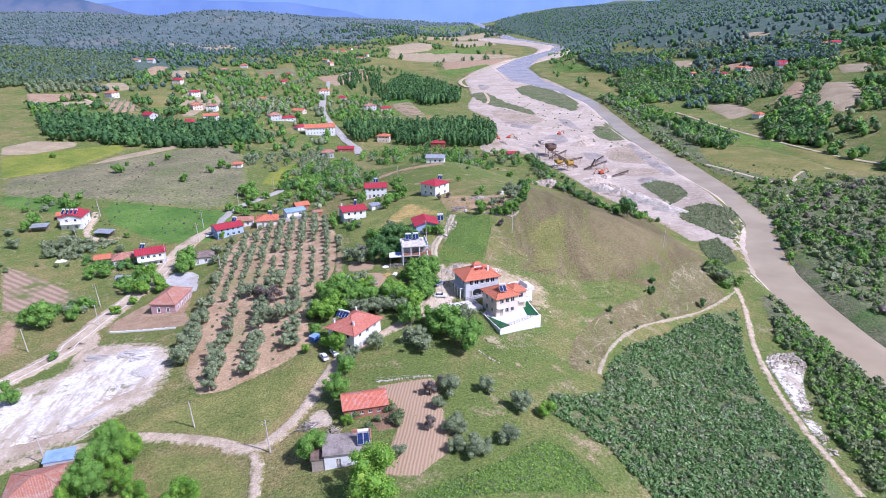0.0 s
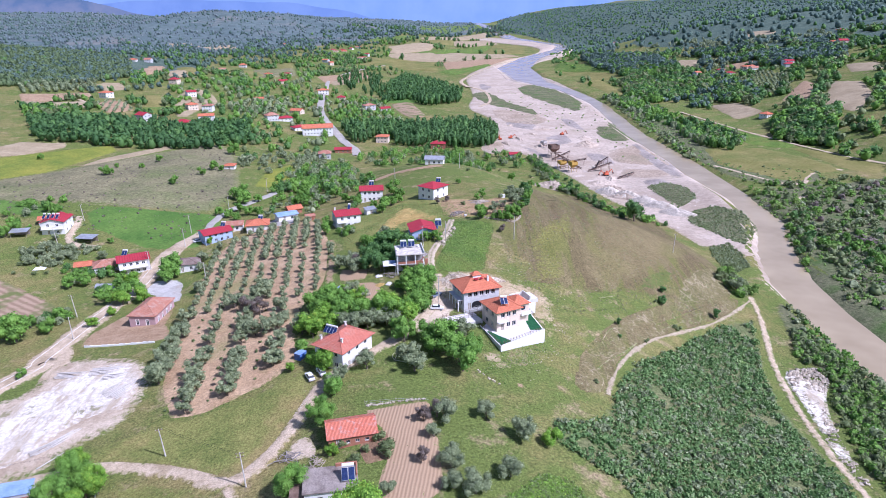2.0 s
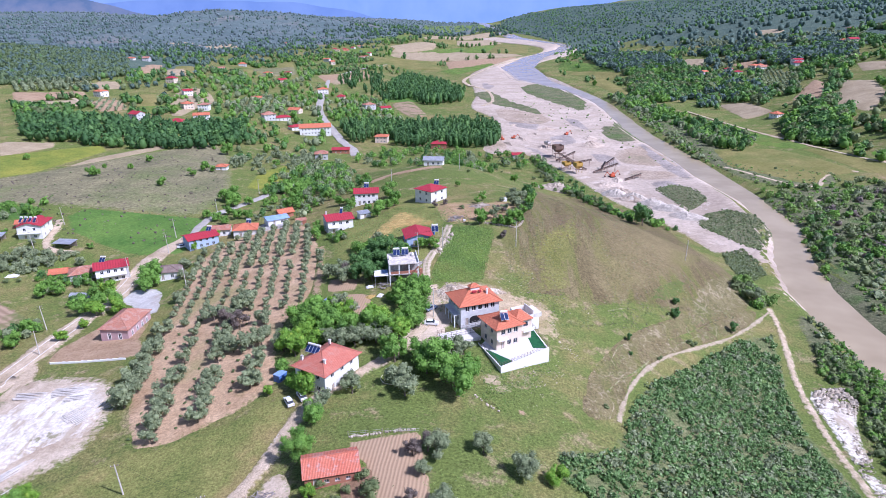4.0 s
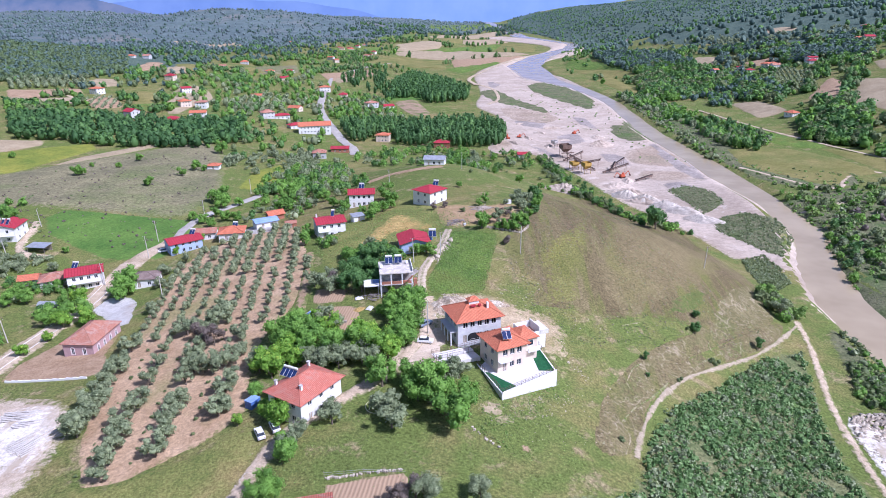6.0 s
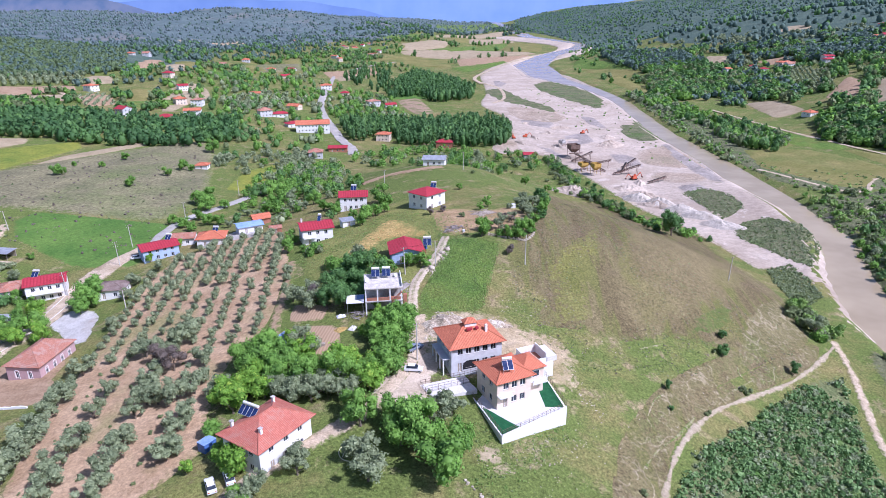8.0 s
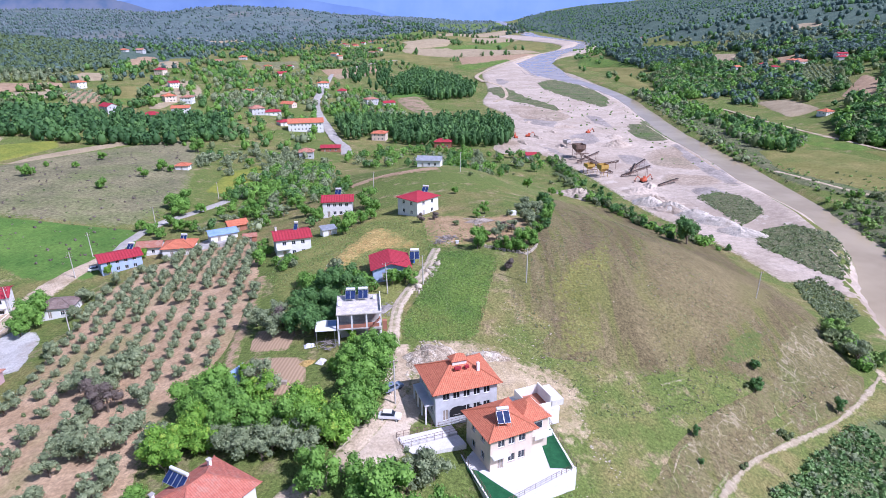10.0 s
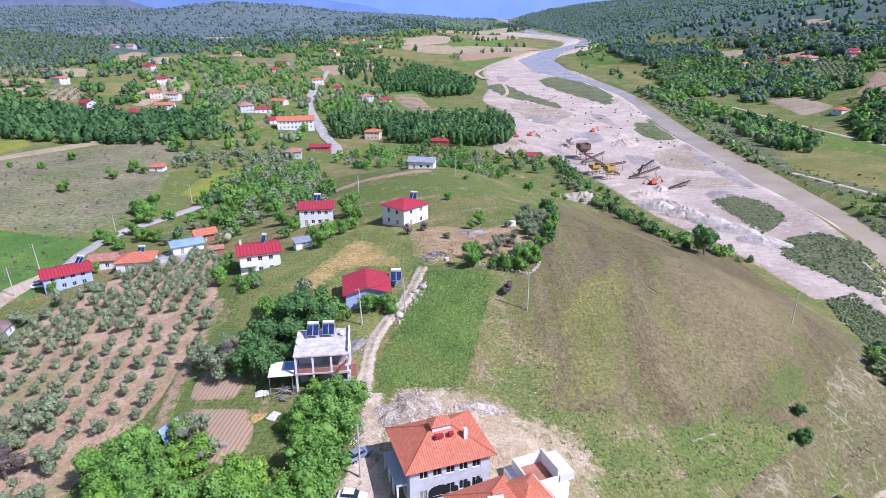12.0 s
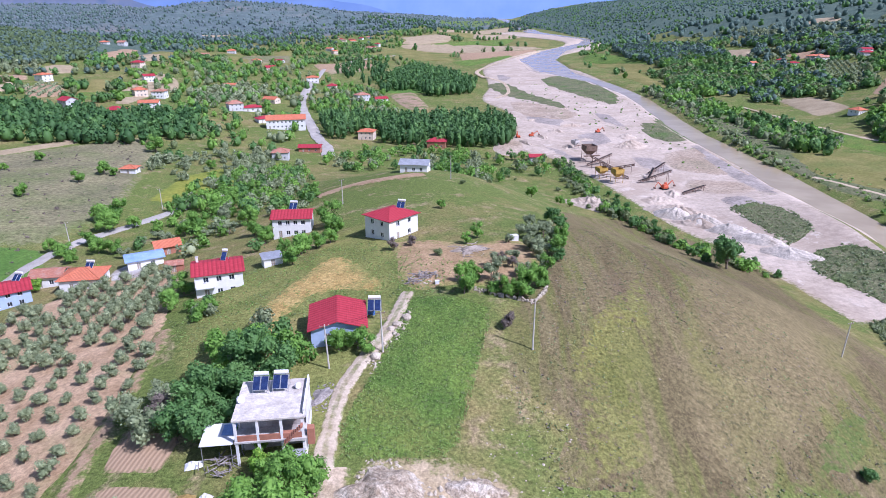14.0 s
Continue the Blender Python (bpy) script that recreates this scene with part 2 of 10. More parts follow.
def rutted(n, at):
    """A lane with two pale wheel ruts and grass between them."""
    rim = n.add("ShaderNodeAttribute", attribute_name="rim").outputs["Fac"]
    own, relief = speckle((0.42, 0.34, 0.245), (0.56, 0.47, 0.36), 0.35, 2.5, 0.2)(n, at)
    base, _ = meadow(n, at)
    mid = n.ramp(n.math("ADD", rim, n.math("MULTIPLY", n.math("SUBTRACT", n.noise(at, 0.6, 5, 0.7), 0.5), 1.6)), 1.0, 1.35, 0.0, 0.75)
    return n.mix(mid, own, base), relief


M["ruts"] = material("rutted_lane", edged(rutted, 0.4), 0.95, bump=0.06, spec=0.1)
M["roadpaint"] = material("worn_road_paint", speckle((0.55, 0.53, 0.50), (0.78, 0.77, 0.74), 0.6, 3.0, 0.25, (0.42, 0.39, 0.36)), 0.8, bump=0.005, spec=0.2)
M["asphalt"] = material("asphalt", edged(speckle((0.31, 0.285, 0.255), (0.43, 0.40, 0.36), 0.2, 3.0, 0.14, (0.50, 0.46, 0.405)), 0.25), 0.85, bump=0.01)
# Far scrub slope and forest floor: a pale blue haze tint is in their colours.
M["hazed_maquis"] = material("maquis_slope", edged(speckle((0.10, 0.14, 0.14), (0.14, 0.18, 0.175), 0.012, 0.06, 0.25, (0.19, 0.19, 0.175)), 6.0), 0.95, bump=0.6, spec=0.05)
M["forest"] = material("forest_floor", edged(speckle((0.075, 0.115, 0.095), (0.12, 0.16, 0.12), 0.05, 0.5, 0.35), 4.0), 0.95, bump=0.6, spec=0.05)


def water_make(n, at):
    return n.mix(n.ramp(n.noise(at, 0.035, 3), 0.4, 0.65), (0.35, 0.275, 0.17), (0.43, 0.345, 0.22)), n.noise(at, 0.9, 3)


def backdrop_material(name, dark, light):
    """Mountains many kilometres off: their blue haze painted as a plain glow."""
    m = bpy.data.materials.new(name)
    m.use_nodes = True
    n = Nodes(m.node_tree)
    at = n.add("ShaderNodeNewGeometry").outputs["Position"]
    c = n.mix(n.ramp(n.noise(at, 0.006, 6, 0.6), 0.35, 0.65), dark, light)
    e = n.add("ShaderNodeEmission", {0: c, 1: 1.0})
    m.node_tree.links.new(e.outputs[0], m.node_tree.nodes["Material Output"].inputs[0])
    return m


M["mountain"] = backdrop_material("hazy_mountain", (0.25, 0.39, 0.72), (0.29, 0.43, 0.76))
M["fells"] = backdrop_material("hazy_hills", (0.135, 0.205, 0.33), (0.265, 0.29, 0.38))
M["ridge"] = backdrop_material("hazy_ridge", (0.20, 0.31, 0.60), (0.24, 0.355, 0.64))
M["water"] = material("silty_water", water_make, 0.2, bump=0.012, spec=0.25)


# ---- ground ----
# the river's middle line: y, x, half width of the bed
RIVER = np.array([(-400, 330, 9), (40, 195, 9), (140, 158, 9), (175, 148, 8), (205, 147, 8), (235, 148, 8), (262, 151, 8), (301, 163, 7), (334, 178, 8), (368, 182, 9), (405, 183, 10),
                  (497, 187, 9), (615, 184, 8), (840, 199, 8), (964, 190, 12), (1135, 152, 28), (1415, 150, 36),
                  (1717, 225, 30), (2106, 368, 26), (2350, 425, 26), (2600, 384, 28), (2950, 298, 30), (5200, 200, 30)], float)
# heights of the village hill over the plain, row by row from south to north
LOBE_X = np.arange(-240, 241, 48.0)
LOBE_Y = np.arange(40, 441, 50.0)
LOBES = np.array([
    -2.1, -2.8, 0.4, 3.1, 5.5, 11.6, 2.4, -3.7, 2.0, 1.3, 0.1,
    -0.6, -0.6, -1.4, -0.1, 0.6, 5.6, 3.0, -5.6, 2.3, 0.5, -0.1,
    -0.5, 1.7, 0.4, 5.4, 3.3, 7.2, 5.4, -1.7, 4.2, -0.6, -0.3,
    -1.8, 2.5, 0.8, 1.4, 2.7, 7.9, 1.1, -9.6, 0.1, 5.7, 1.9,
    -0.7, 2.2, -0.1, 0.2, 8.0, 6.1, 11.7, 6.2, -6.7, 11.6, 4.8,
    1.0, 1.7, 3.8, 1.7, 7.0, 1.3, 10.4, 8.5, -13.3, 6.7, 3.7,
    0.6, 0.6, 3.9, -0.4, 0.4, 12.1, 1.1, -4.4, -0.4, 5.2, 1.5,
    -0.3, 0.5, 3.8, 0.8, -1.2, 16.8, -0.0, -3.8, 4.1, 2.4, 0.3,
    -0.5, -0.5, 1.9, 2.8, -0.4, 0.6, -4.5, -0.6, -0.7, -0.7, -0.1,
]).reshape(9, 11)


def ease(v, a, b):
    k = np.clip((v - a) / (b - a), 0, 1)
    return k * k * (3 - 2 * k)


def upstream(y):
    return 45 * ease(y, 2400, 4700)


def plain(x, y):
    """The valley floor, its sides and the far hills."""
    rx = np.interp(y, RIVER[:, 0], RIVER[:, 1])
    d = x - rx
    left = 3 + 0.075 * np.clip(-d - 190, 0, 320) * ease(-d, 150, 420) + 0.03 * np.clip(-d - 510, 0, 900)
    right = 2 + 0.02 * np.clip(d - 15, 0, 120) + 0.24 * np.clip(d - 105 + 25 * np.sin(y / 190), 0, 900) * (1 - 0.36 * ease(d, 300, 900))
    z = np.where(d < 0, left, right)
    # the left hills: a near wooded spur, a long rounded hill and higher ones behind
    z = z + 30 * np.exp(-((x + 600) / 200) ** 2 - ((y - 960) / 230) ** 2)
    z = z + 62 * np.exp(-((x + 960) / 420) ** 2 - ((y - 2800) / 420) ** 2)
    z = z + 34 * np.exp(-((x + 480) / 300) ** 2 - ((y - 2850) / 350) ** 2)
    z = z + 40 * np.exp(-((x + 2700) / 900) ** 2 - ((y - 3900) / 600) ** 2)
    z = z + upstream(y)
    rough = 5 * np.sin(x / 83 + 1.3 * np.sin(y / 141)) * np.sin(y / 97 + 0.8 * np.sin(x / 120)) + 9 * np.sin(x / 231 + 2) * np.sin(y / 263 + 1)
    return z + rough * ease(np.abs(d), 260, 900) * ease(y, 500, 1100)


def height(x, y):
    x, y = np.asarray(x, float), np.asarray(y, float)
    z = plain(x, y)
    for j, cy in enumerate(LOBE_Y):
        for i, cx in enumerate(LOBE_X):
            z = z + LOBES[j, i] * np.exp(-((x - cx) ** 2 + (y - cy) ** 2) / 2 / 44.0 ** 2)
    z = np.maximum(z, 1.4)
    rx = np.interp(y, RIVER[:, 0], RIVER[:, 1])
    # the right bank lies low beside the river
    z = np.where((x > rx) & (y < 900), np.minimum(z, 1.6 + 0.03 * (x - rx) + 0.3 * np.maximum(0, x - rx - 130)), z)
    w = np.interp(y, RIVER[:, 0], RIVER[:, 2])
    k = ease(np.abs(x - rx), w * 0.9, w + 7)
    return np.where(k < 1, upstream(y) - 1.5 + (z - upstream(y) + 1.5) * k, z)


def line_steps(stops):
    out = [stops[0][0]]
    for (a, s), (b, t) in zip(stops, stops[1:]):
        while out[-1] < b - 1e-6:
            k = (out[-1] - a) / (b - a)
            out.append(min(b, out[-1] + s + (t - s) * k))
    return np.array(out)


GX = line_steps([(-3800, 130), (-1200, 34), (-400, 9), (-200, 4.5), (150, 4.5), (330, 9), (1000, 34), (3600, 130)])
GY = line_steps([(-350, 30), (20, 6), (60, 4.5), (420, 4.5), (700, 8), (1500, 20), (4860, 90)])
GZ = height(*np.meshgrid(GX, GY))


def ground_z(x, y):
    """The height of the ground sheet."""
    x, y = np.asarray(x, float), np.asarray(y, float)
    i = np.clip(np.searchsorted(GX, x) - 1, 0, len(GX) - 2)
    j = np.clip(np.searchsorted(GY, y) - 1, 0, len(GY) - 2)
    u, v = (x - GX[i]) / (GX[i + 1] - GX[i]), (y - GY[j]) / (GY[j + 1] - GY[j])
    return (GZ[j, i] * (1 - u) + GZ[j, i + 1] * u) * (1 - v) + (GZ[j + 1, i] * (1 - u) + GZ[j + 1, i + 1] * u) * v


def mesh_object(name, verts, faces, mat, smooth=False):
    me = bpy.data.meshes.new(name)
    me.from_pydata([tuple(map(float, v)) for v in verts], [], [tuple(map(int, f)) for f in faces])
    if smooth:
        me.polygons.foreach_set("use_smooth", [True] * len(me.polygons))
    me.materials.append(mat)
    return new(name, me)


nx, ny = len(GX), len(GY)
xx, yy = np.meshgrid(GX, GY)
jj, ii = np.meshgrid(np.arange(ny - 1), np.arange(nx - 1), indexing="ij")
q = (jj * nx + ii).ravel()
ground = mesh_object("ground", np.c_[xx.ravel(), yy.ravel(), GZ.ravel()], np.c_[q, q + 1, q + nx + 1, q + nx], M["ground"], True)
tagged(ground, "rolling valley ground of green and dry grass", "ground", kind="structure")


def set_rim(ob, values):
    a = ob.data.attributes.new("rim", "FLOAT", "POINT")
    a.data.foreach_set("value", np.asarray(values, np.float32))


def rim_distance(p, poly):
    d = np.full(len(p), 1e9)
    for a, b in zip(poly, np.roll(poly, -1, 0)):
        ab = b - a
        k = np.clip(((p - a) @ ab) / max(ab @ ab, 1e-9), 0, 1)
        d = np.minimum(d, np.linalg.norm(p - a - k[:, None] * ab, axis=1))
    return d


def inside(p, poly):
    c = np.zeros(len(p), bool)
    for a, b in zip(poly, np.roll(poly, -1, 0)):
        cross = (a[1] > p[:, 1]) != (b[1] > p[:, 1])
        c ^= cross & (p[:, 0] < (b[0] - a[0]) * (p[:, 1] - a[1]) / (b[1] - a[1] + 1e-12) + a[0])
    return c


LAYER = [0]
CROPS = []


def rounded(poly, step, cut=0.2):
    """The outline with corners rounded off, in even steps."""
    p = np.array(poly, float)
    for _ in range(2):
        nxt = np.roll(p, -1, 0)
        p = np.stack([p * (1 - cut) + nxt * cut, p * cut + nxt * (1 - cut)], 1).reshape(-1, 2)
    out = []
    for a, b in zip(p, np.roll(p, -1, 0)):
        n = max(1, int(np.linalg.norm(b - a) / step))
        out += [a + (b - a) * k / n for k in range(n)]
    return np.array(out)


def field(name, mat, poly, label, category="field"):
    """A patch of ground cover laid on the ground sheet."""
    poly = np.array(poly, float)
    if name == "crop_field" and poly[:, 1].mean() > 450:
        CROPS.append(poly)
    span = np.ptp(poly, axis=0)
    far = max(0.0, poly[:, 1].mean() - 300)
    step = float(np.clip(math.sqrt(span[0] * span[1]) / 22, 3.0 + far / 150, 60))
    step = min(step, 3.6 + max(0.0, poly[:, 1].min() - 380) / 15)
    rim = rounded(poly, step, 0.06 if name in ("garden", "crop_field") else 0.2)
    gx, gy = np.meshgrid(np.arange(rim[:, 0].min(), rim[:, 0].max(), step), np.arange(rim[:, 1].min(), rim[:, 1].max(), step))
    p = np.c_[gx.ravel(), gy.ravel()]
    p = p[inside(p, rim)]
    p = p[rim_distance(p, rim) > step * 0.45] if len(p) else p
    pts = np.vstack([rim, p])
    n = len(rim)
    v, _, f, *_ = delaunay_2d_cdt([Vector(a) for a in pts], [(k, (k + 1) % n) for k in range(n)], [], 1, 1e-5)
    v = np.array([tuple(a) for a in v])
    LAYER[0] += 1
    z = ground_z(v[:, 0], v[:, 1]) + (0.24 if mat in (M["chalk"], M["gold"]) else 0.1) + 0.014 * (LAYER[0] % 12) + 0.0012 * np.maximum(0, v[:, 1] - 250)
    z = z + {"scrub_island": 0.2, "wet_gravel": 0.14, "brown_gravel": 0.17, "villa_yard": 0.1, "rubble_strip": 0.12, "garden": 0.06}.get(name, 0.3 if far > 150 and name == "crop_field" else 0.0)
    edge = rim_distance(v, rim)
    low = ground_z(v[:, 0], v[:, 1]) - 0.04
    z = low + (z - low) * np.clip(edge / (2.0 + far / 200), 0, 1)
    ob = mesh_object(name, np.c_[v, z], f, mat, True)
    set_rim(ob, edge)
    return tagged(ob, label, category, kind="structure")


def smooth_line(pts, step):
    """A gliding line through the points, in even steps."""
    p = np.array(pts, float)
    p = np.vstack([2 * p[0] - p[1], p, 2 * p[-1] - p[-2]])
    out = []
    for a, b, c, d in zip(p, p[1:], p[2:], p[3:]):
        n = max(2, int(np.linalg.norm((c - b)[:2]) / step))
        for k in range(n):
            t = k / n
            out.append(0.5 * (2 * b + (c - a) * t + (2 * a - 5 * b + 4 * c - d) * t * t + (3 * b - a - 3 * c + d) * t ** 3))
    return np.vstack([out, p[-2]])


def way(name, mat, pts, width, label, category="road", step=2.5):
    """A road or track as a strip on the ground sheet."""
    line = smooth_line(pts, step)
    t = np.gradient(line, axis=0)
    side = np.c_[t[:, 1], -t[:, 0]] / (np.linalg.norm(t, axis=1)[:, None] + 1e-9)
    cuts = np.array([-0.5, -0.3, -0.1, 0.1, 0.3, 0.5])
    wob = 1 + (0.12 if width > 2 else 0.5) * np.sin(np.arange(len(line)) * 0.9) * np.sin(np.arange(len(line)) * 0.37)
    v = (line[:, None] + side[:, None] * (cuts * width)[None, :, None] * wob[:, None, None]).reshape(-1, 2)
    LAYER[0] += 1
    up = 0.4 if name == "road_line" else min(0.26, 0.09 + 0.035 * width)
    z = ground_z(v[:, 0], v[:, 1]) + up + 0.008 * (LAYER[0] % 8) + 0.0014 * np.maximum(0, v[:, 1] - 250)
    z = z - np.tile(np.where(np.abs(cuts) > 0.4, up + 0.04, 0.0), len(line))
    k = len(cuts)
    f = [(a * k + i, a * k + i + 1, a * k + k + i + 1, a * k + k + i) for a in range(len(line) - 1) for i in range(k - 1)]
    ob = mesh_object(name, np.c_[v, z], f, mat, True)
    set_rim(ob, np.tile((0.5 - np.abs(cuts)) * width, len(line)))
    return tagged(ob, label, category, kind="structure")


ry = np.concatenate([np.arange(-300, 1000, 12.0), np.arange(1000, 4860, 40.0)])
rl = smooth_line(np.c_[np.interp(ry, RIVER[:, 0], RIVER[:, 1]), ry], 12)
rw = np.interp(rl[:, 1], RIVER[:, 0], RIVER[:, 2]) + 4
rv = np.concatenate([np.c_[rl[:, 0] + s * rw, rl[:, 1], upstream(rl[:, 1]) + 0.0013 * np.maximum(0, rl[:, 1] - 900)] for s in (-1, -0.5, 0, 0.5, 1)])
rn = len(rl)
rf = [(s * rn + a, s * rn + rn + a, s * rn + rn + a + 1, s * rn + a + 1) for s in range(4) for a in range(rn - 1)]
river = tagged(mesh_object("river", rv, rf, M["water"], True), "shallow silty brown river winding along gravel banks", "river", kind="structure")


# ---- fields, yards and ways ----
field("forest_floor", M["forest"], [(470, 1150), (640, 800), (1300, 640), (2600, 1000), (2600, 4500), (500, 4600), (420, 3100), (520, 2600), (500, 2450), (560, 1850), (380, 1400)],
      "dark forest floor on the valley side", "forest floor")
field("maquis_slope", M["hazed_maquis"], [(-3300, 1600), (-1700, 1150), (-700, 1150), (-420, 1500), (-190, 2350), (-160, 3050), (-1500, 4400), (-3400, 4500)],
      "hazy grey-green scrubby hill slopes far off", "hillside")
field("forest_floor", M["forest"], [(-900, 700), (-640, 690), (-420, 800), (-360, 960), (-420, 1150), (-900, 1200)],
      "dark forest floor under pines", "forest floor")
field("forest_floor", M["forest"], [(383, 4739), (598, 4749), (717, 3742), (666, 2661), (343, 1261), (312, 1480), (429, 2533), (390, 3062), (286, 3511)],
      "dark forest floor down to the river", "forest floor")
field("maquis_slope", M["hazed_maquis"], [(-420, 2950), (-170, 2720), (60, 3050), (190, 3500), (210, 4750), (-2400, 4750), (-1500, 4300)],
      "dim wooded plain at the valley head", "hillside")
field("gravel_bed", M["gravel"], [(37.2, 1203.2), (43.2, 905.6), (31.7, 820.0), (31.6, 771.4), (52.5, 708.5), (53.5, 610.4), (42.9, 559.9), (31.7, 532.5), (47.8, 536.7), (67.3, 520.3), (83.2, 478.4), (92.9, 433.8), (103.6, 384.4), (112.9, 366.3), (119.4, 340.8), (123.2, 323.6), (125.8, 298.5), (138.1, 305.2), (143.1, 292.5), (131.9, 252.7), (131.9, 237.0), (149.7, 252.3), (158.5, 295.2), (168.9, 332.4), (182.4, 358.1), (182.7, 381.1), (189.7, 445.1), (188.9, 508.3), (196.8, 639.3), (201.6, 801.5), (206.3, 926.5), (198.5, 1024.3), (180.2, 1249.4), (185.4, 1457.2), (237.8, 1569.7), (333.6, 1772.5), (418.3, 2071.5), (423.9, 2538.3), (316.1, 2699.1), (222.9, 2957.4), (118.2, 2797.7), (295.7, 2351.6), (310.2, 2115.4), (275.9, 1931.7), (170.5, 1673.9), (85.9, 1400.0)],
      "wide pale gravel bed of the river with diggings", "gravel")
field("scrub_bank", M["scrub"], [(258.0, 425.0), (227.3, 409.7), (206.3, 430.8), (200.0, 454.0), (200.0, 506.8), (200.0, 575.8), (207.7, 712.7), (213.6, 850.9), (234.3, 905.1), (251.1, 817.2), (250.9, 706.2), (245.2, 609.2), (217.2, 539.9), (213.4, 501.6), (223.2, 465.6), (262.0, 470.7), (266.5, 438.6), (159.2, 265.1), (173.4, 313.4), (186.1, 349.8), (181.4, 367.0), (187.2, 396.6)],
      "scrubby green river bank", "river bank")
field("scrub_bank", M["scrub"], [(157, 140), (154, 175), (153, 205), (155, 235), (159, 262), (171, 300), (187, 335), (192, 372), (210, 395), (245, 408), (290, 425), (330, 430), (330, 330), (260, 170), (210, 110), (175, 110)],
      "rough olive-grey scrubland on the far river bank", "river bank")
field("scrub_bank", M["scrub"], [(104, 120), (109, 145), (116, 168), (122, 184), (120, 200), (124, 222), (130, 236), (139, 240), (139, 205), (140, 178), (148, 140), (158, 105), (110, 95)],
      "rough scrubby strip between a track and the river", "river bank")
field("scrub_bank", M["scrub"], [(223, 851), (204, 654), (197, 545), (202, 495), (206, 466), (224, 518), (238, 630), (249, 761), (260, 935)],
      "rough scrubby strip along the water", "river bank")
field("scrub_island", M["scrub"], [(131.8, 412.7), (148.1, 422.9), (154.7, 403.0), (153.6, 372.5), (135.3, 359.0), (134.6, 376.5)],
      "scrubby green gravel island", "island")
field("scrub_island", M["scrub"], [(134.2, 354.7), (156.1, 360.7), (163.8, 346.0), (180.4, 356.4), (170.2, 333.8), (149.7, 302.1), (144.7, 307.1), (139.5, 324.3), (134.1, 335.2)],
      "scrubby olive-green gravel island", "island")
field("scrub_island", M["scrub"], [(105.2, 1010.4), (159.4, 1070.0), (190.6, 941.3), (171.3, 760.0), (150.0, 738.9), (134.3, 807.7), (108.7, 897.7)],
      "thin green scrub on gravel", "island")
field("scrub_island", M["scrub"], [(59.8, 938.1), (80.1, 862.5), (114.5, 761.0), (115.3, 707.6), (95.0, 727.5), (67.8, 794.2)],
      "thin scrub on gravel", "island")
field("scrub_island", M["scrub"], [(168.6, 681.3), (190.1, 688.7), (179.9, 607.2), (161.9, 570.6), (155.9, 609.5)],
      "thin green scrub on gravel", "island")
field("scrub_island", M["scrub"], [(184.4, 466.7), (193.6, 471.4), (189.1, 452.1), (165.9, 415.3)],
      "low green gravel island in the river", "island")
field("wet_gravel", M["wetgravel"], [(58.3, 672.2), (87.7, 715.7), (101.6, 671.7), (91.4, 618.6), (68.7, 639.6)],
      "darker wet gravel in the river bed", "gravel")
field("wet_gravel", M["wetgravel"], [(90.7, 596.5), (119.5, 609.8), (118.7, 559.3), (89.7, 544.4)],
      "darker wet gravel in the river bed", "gravel")
field("wet_gravel", M["wetgravel"], [(60.8, 559.8), (82.3, 538.5), (87.3, 503.5), (74.5, 511.8)],
      "darker wet gravel in the river bed", "gravel")
field("wet_gravel", M["wetgravel"], [(112.3, 528.0), (134.8, 518.0), (135.4, 476.1), (115.2, 486.2)],
      "darker wet gravel in the river bed", "gravel")
field("wet_gravel", M["wetgravel"], [(158.6, 558.9), (181.2, 558.6), (182.4, 490.8), (163.2, 416.3), (155.3, 438.4), (154.9, 490.8)],
      "darker wet gravel in the river bed", "gravel")
field("wet_gravel", M["wetgravel"], [(132.4, 430.1), (151.1, 436.0), (154.8, 395.6), (133.1, 412.0)],
      "darker wet gravel in the river bed", "gravel")
field("wet_gravel", M["wetgravel"], [(59.9, 1098.7), (84.6, 1011.1), (59.8, 938.1), (49.1, 1012.2)],
      "darker wet gravel in the river bed", "gravel")
field("wet_gravel", M["wetgravel"], [(105.6, 1353.9), (167.6, 1313.0), (181.7, 1129.2), (133.9, 1042.3), (97.3, 1116.5)],
      "darker wet gravel in the river bed", "gravel")
field("wet_gravel", M["wetgravel"], [(121.0, 707.5), (145.5, 688.7), (141.3, 609.6), (122.5, 639.1)],
      "darker wet gravel in the river bed", "gravel")
field("scrub_island", M["scrub"], [(150, 649), (171, 651), (182, 607), (182, 574), (148, 561), (140, 596)],
      "olive scrub between gravel heaps", "island")
field("scrub_island", M["scrub"], [(39, 942), (70, 955), (89, 832), (105, 772), (65, 782), (42, 849)],
      "thin olive scrub on gravel", "island")
field("scrub_island", M["scrub"], [(120, 940), (186, 944), (180, 796), (152, 771), (123, 831)],
      "green scrub beside the water", "island")
field("brown_gravel", M["browngravel"], [(134, 531), (181, 565), (181, 507), (175, 474), (148, 474), (128, 492)],
      "brown sandy flat in the river bed", "gravel")
field("brown_gravel", M["browngravel"], [(133, 472), (163, 463), (160, 435), (135, 433), (124, 454)],
      "rough brown diggings in the river bed", "gravel")
field("brown_gravel", M["browngravel"], [(52, 783), (99, 750), (120, 690), (97, 650), (57, 677)],
      "brown silted flat in the river bed", "gravel")
field("brown_gravel", M["browngravel"], [(30, 545), (51, 597), (60, 545), (41, 520)],
      "brown trampled ground by the works", "gravel")
field("crop_field", M["olivefield"], [(218.0, 540.2), (265.9, 536.1), (281.2, 500.4), (284.7, 448.1), (262.1, 444.1), (239.3, 418.3), (227.8, 427.9), (205.4, 480.8)],
      "ripening yellow-green field", "field")
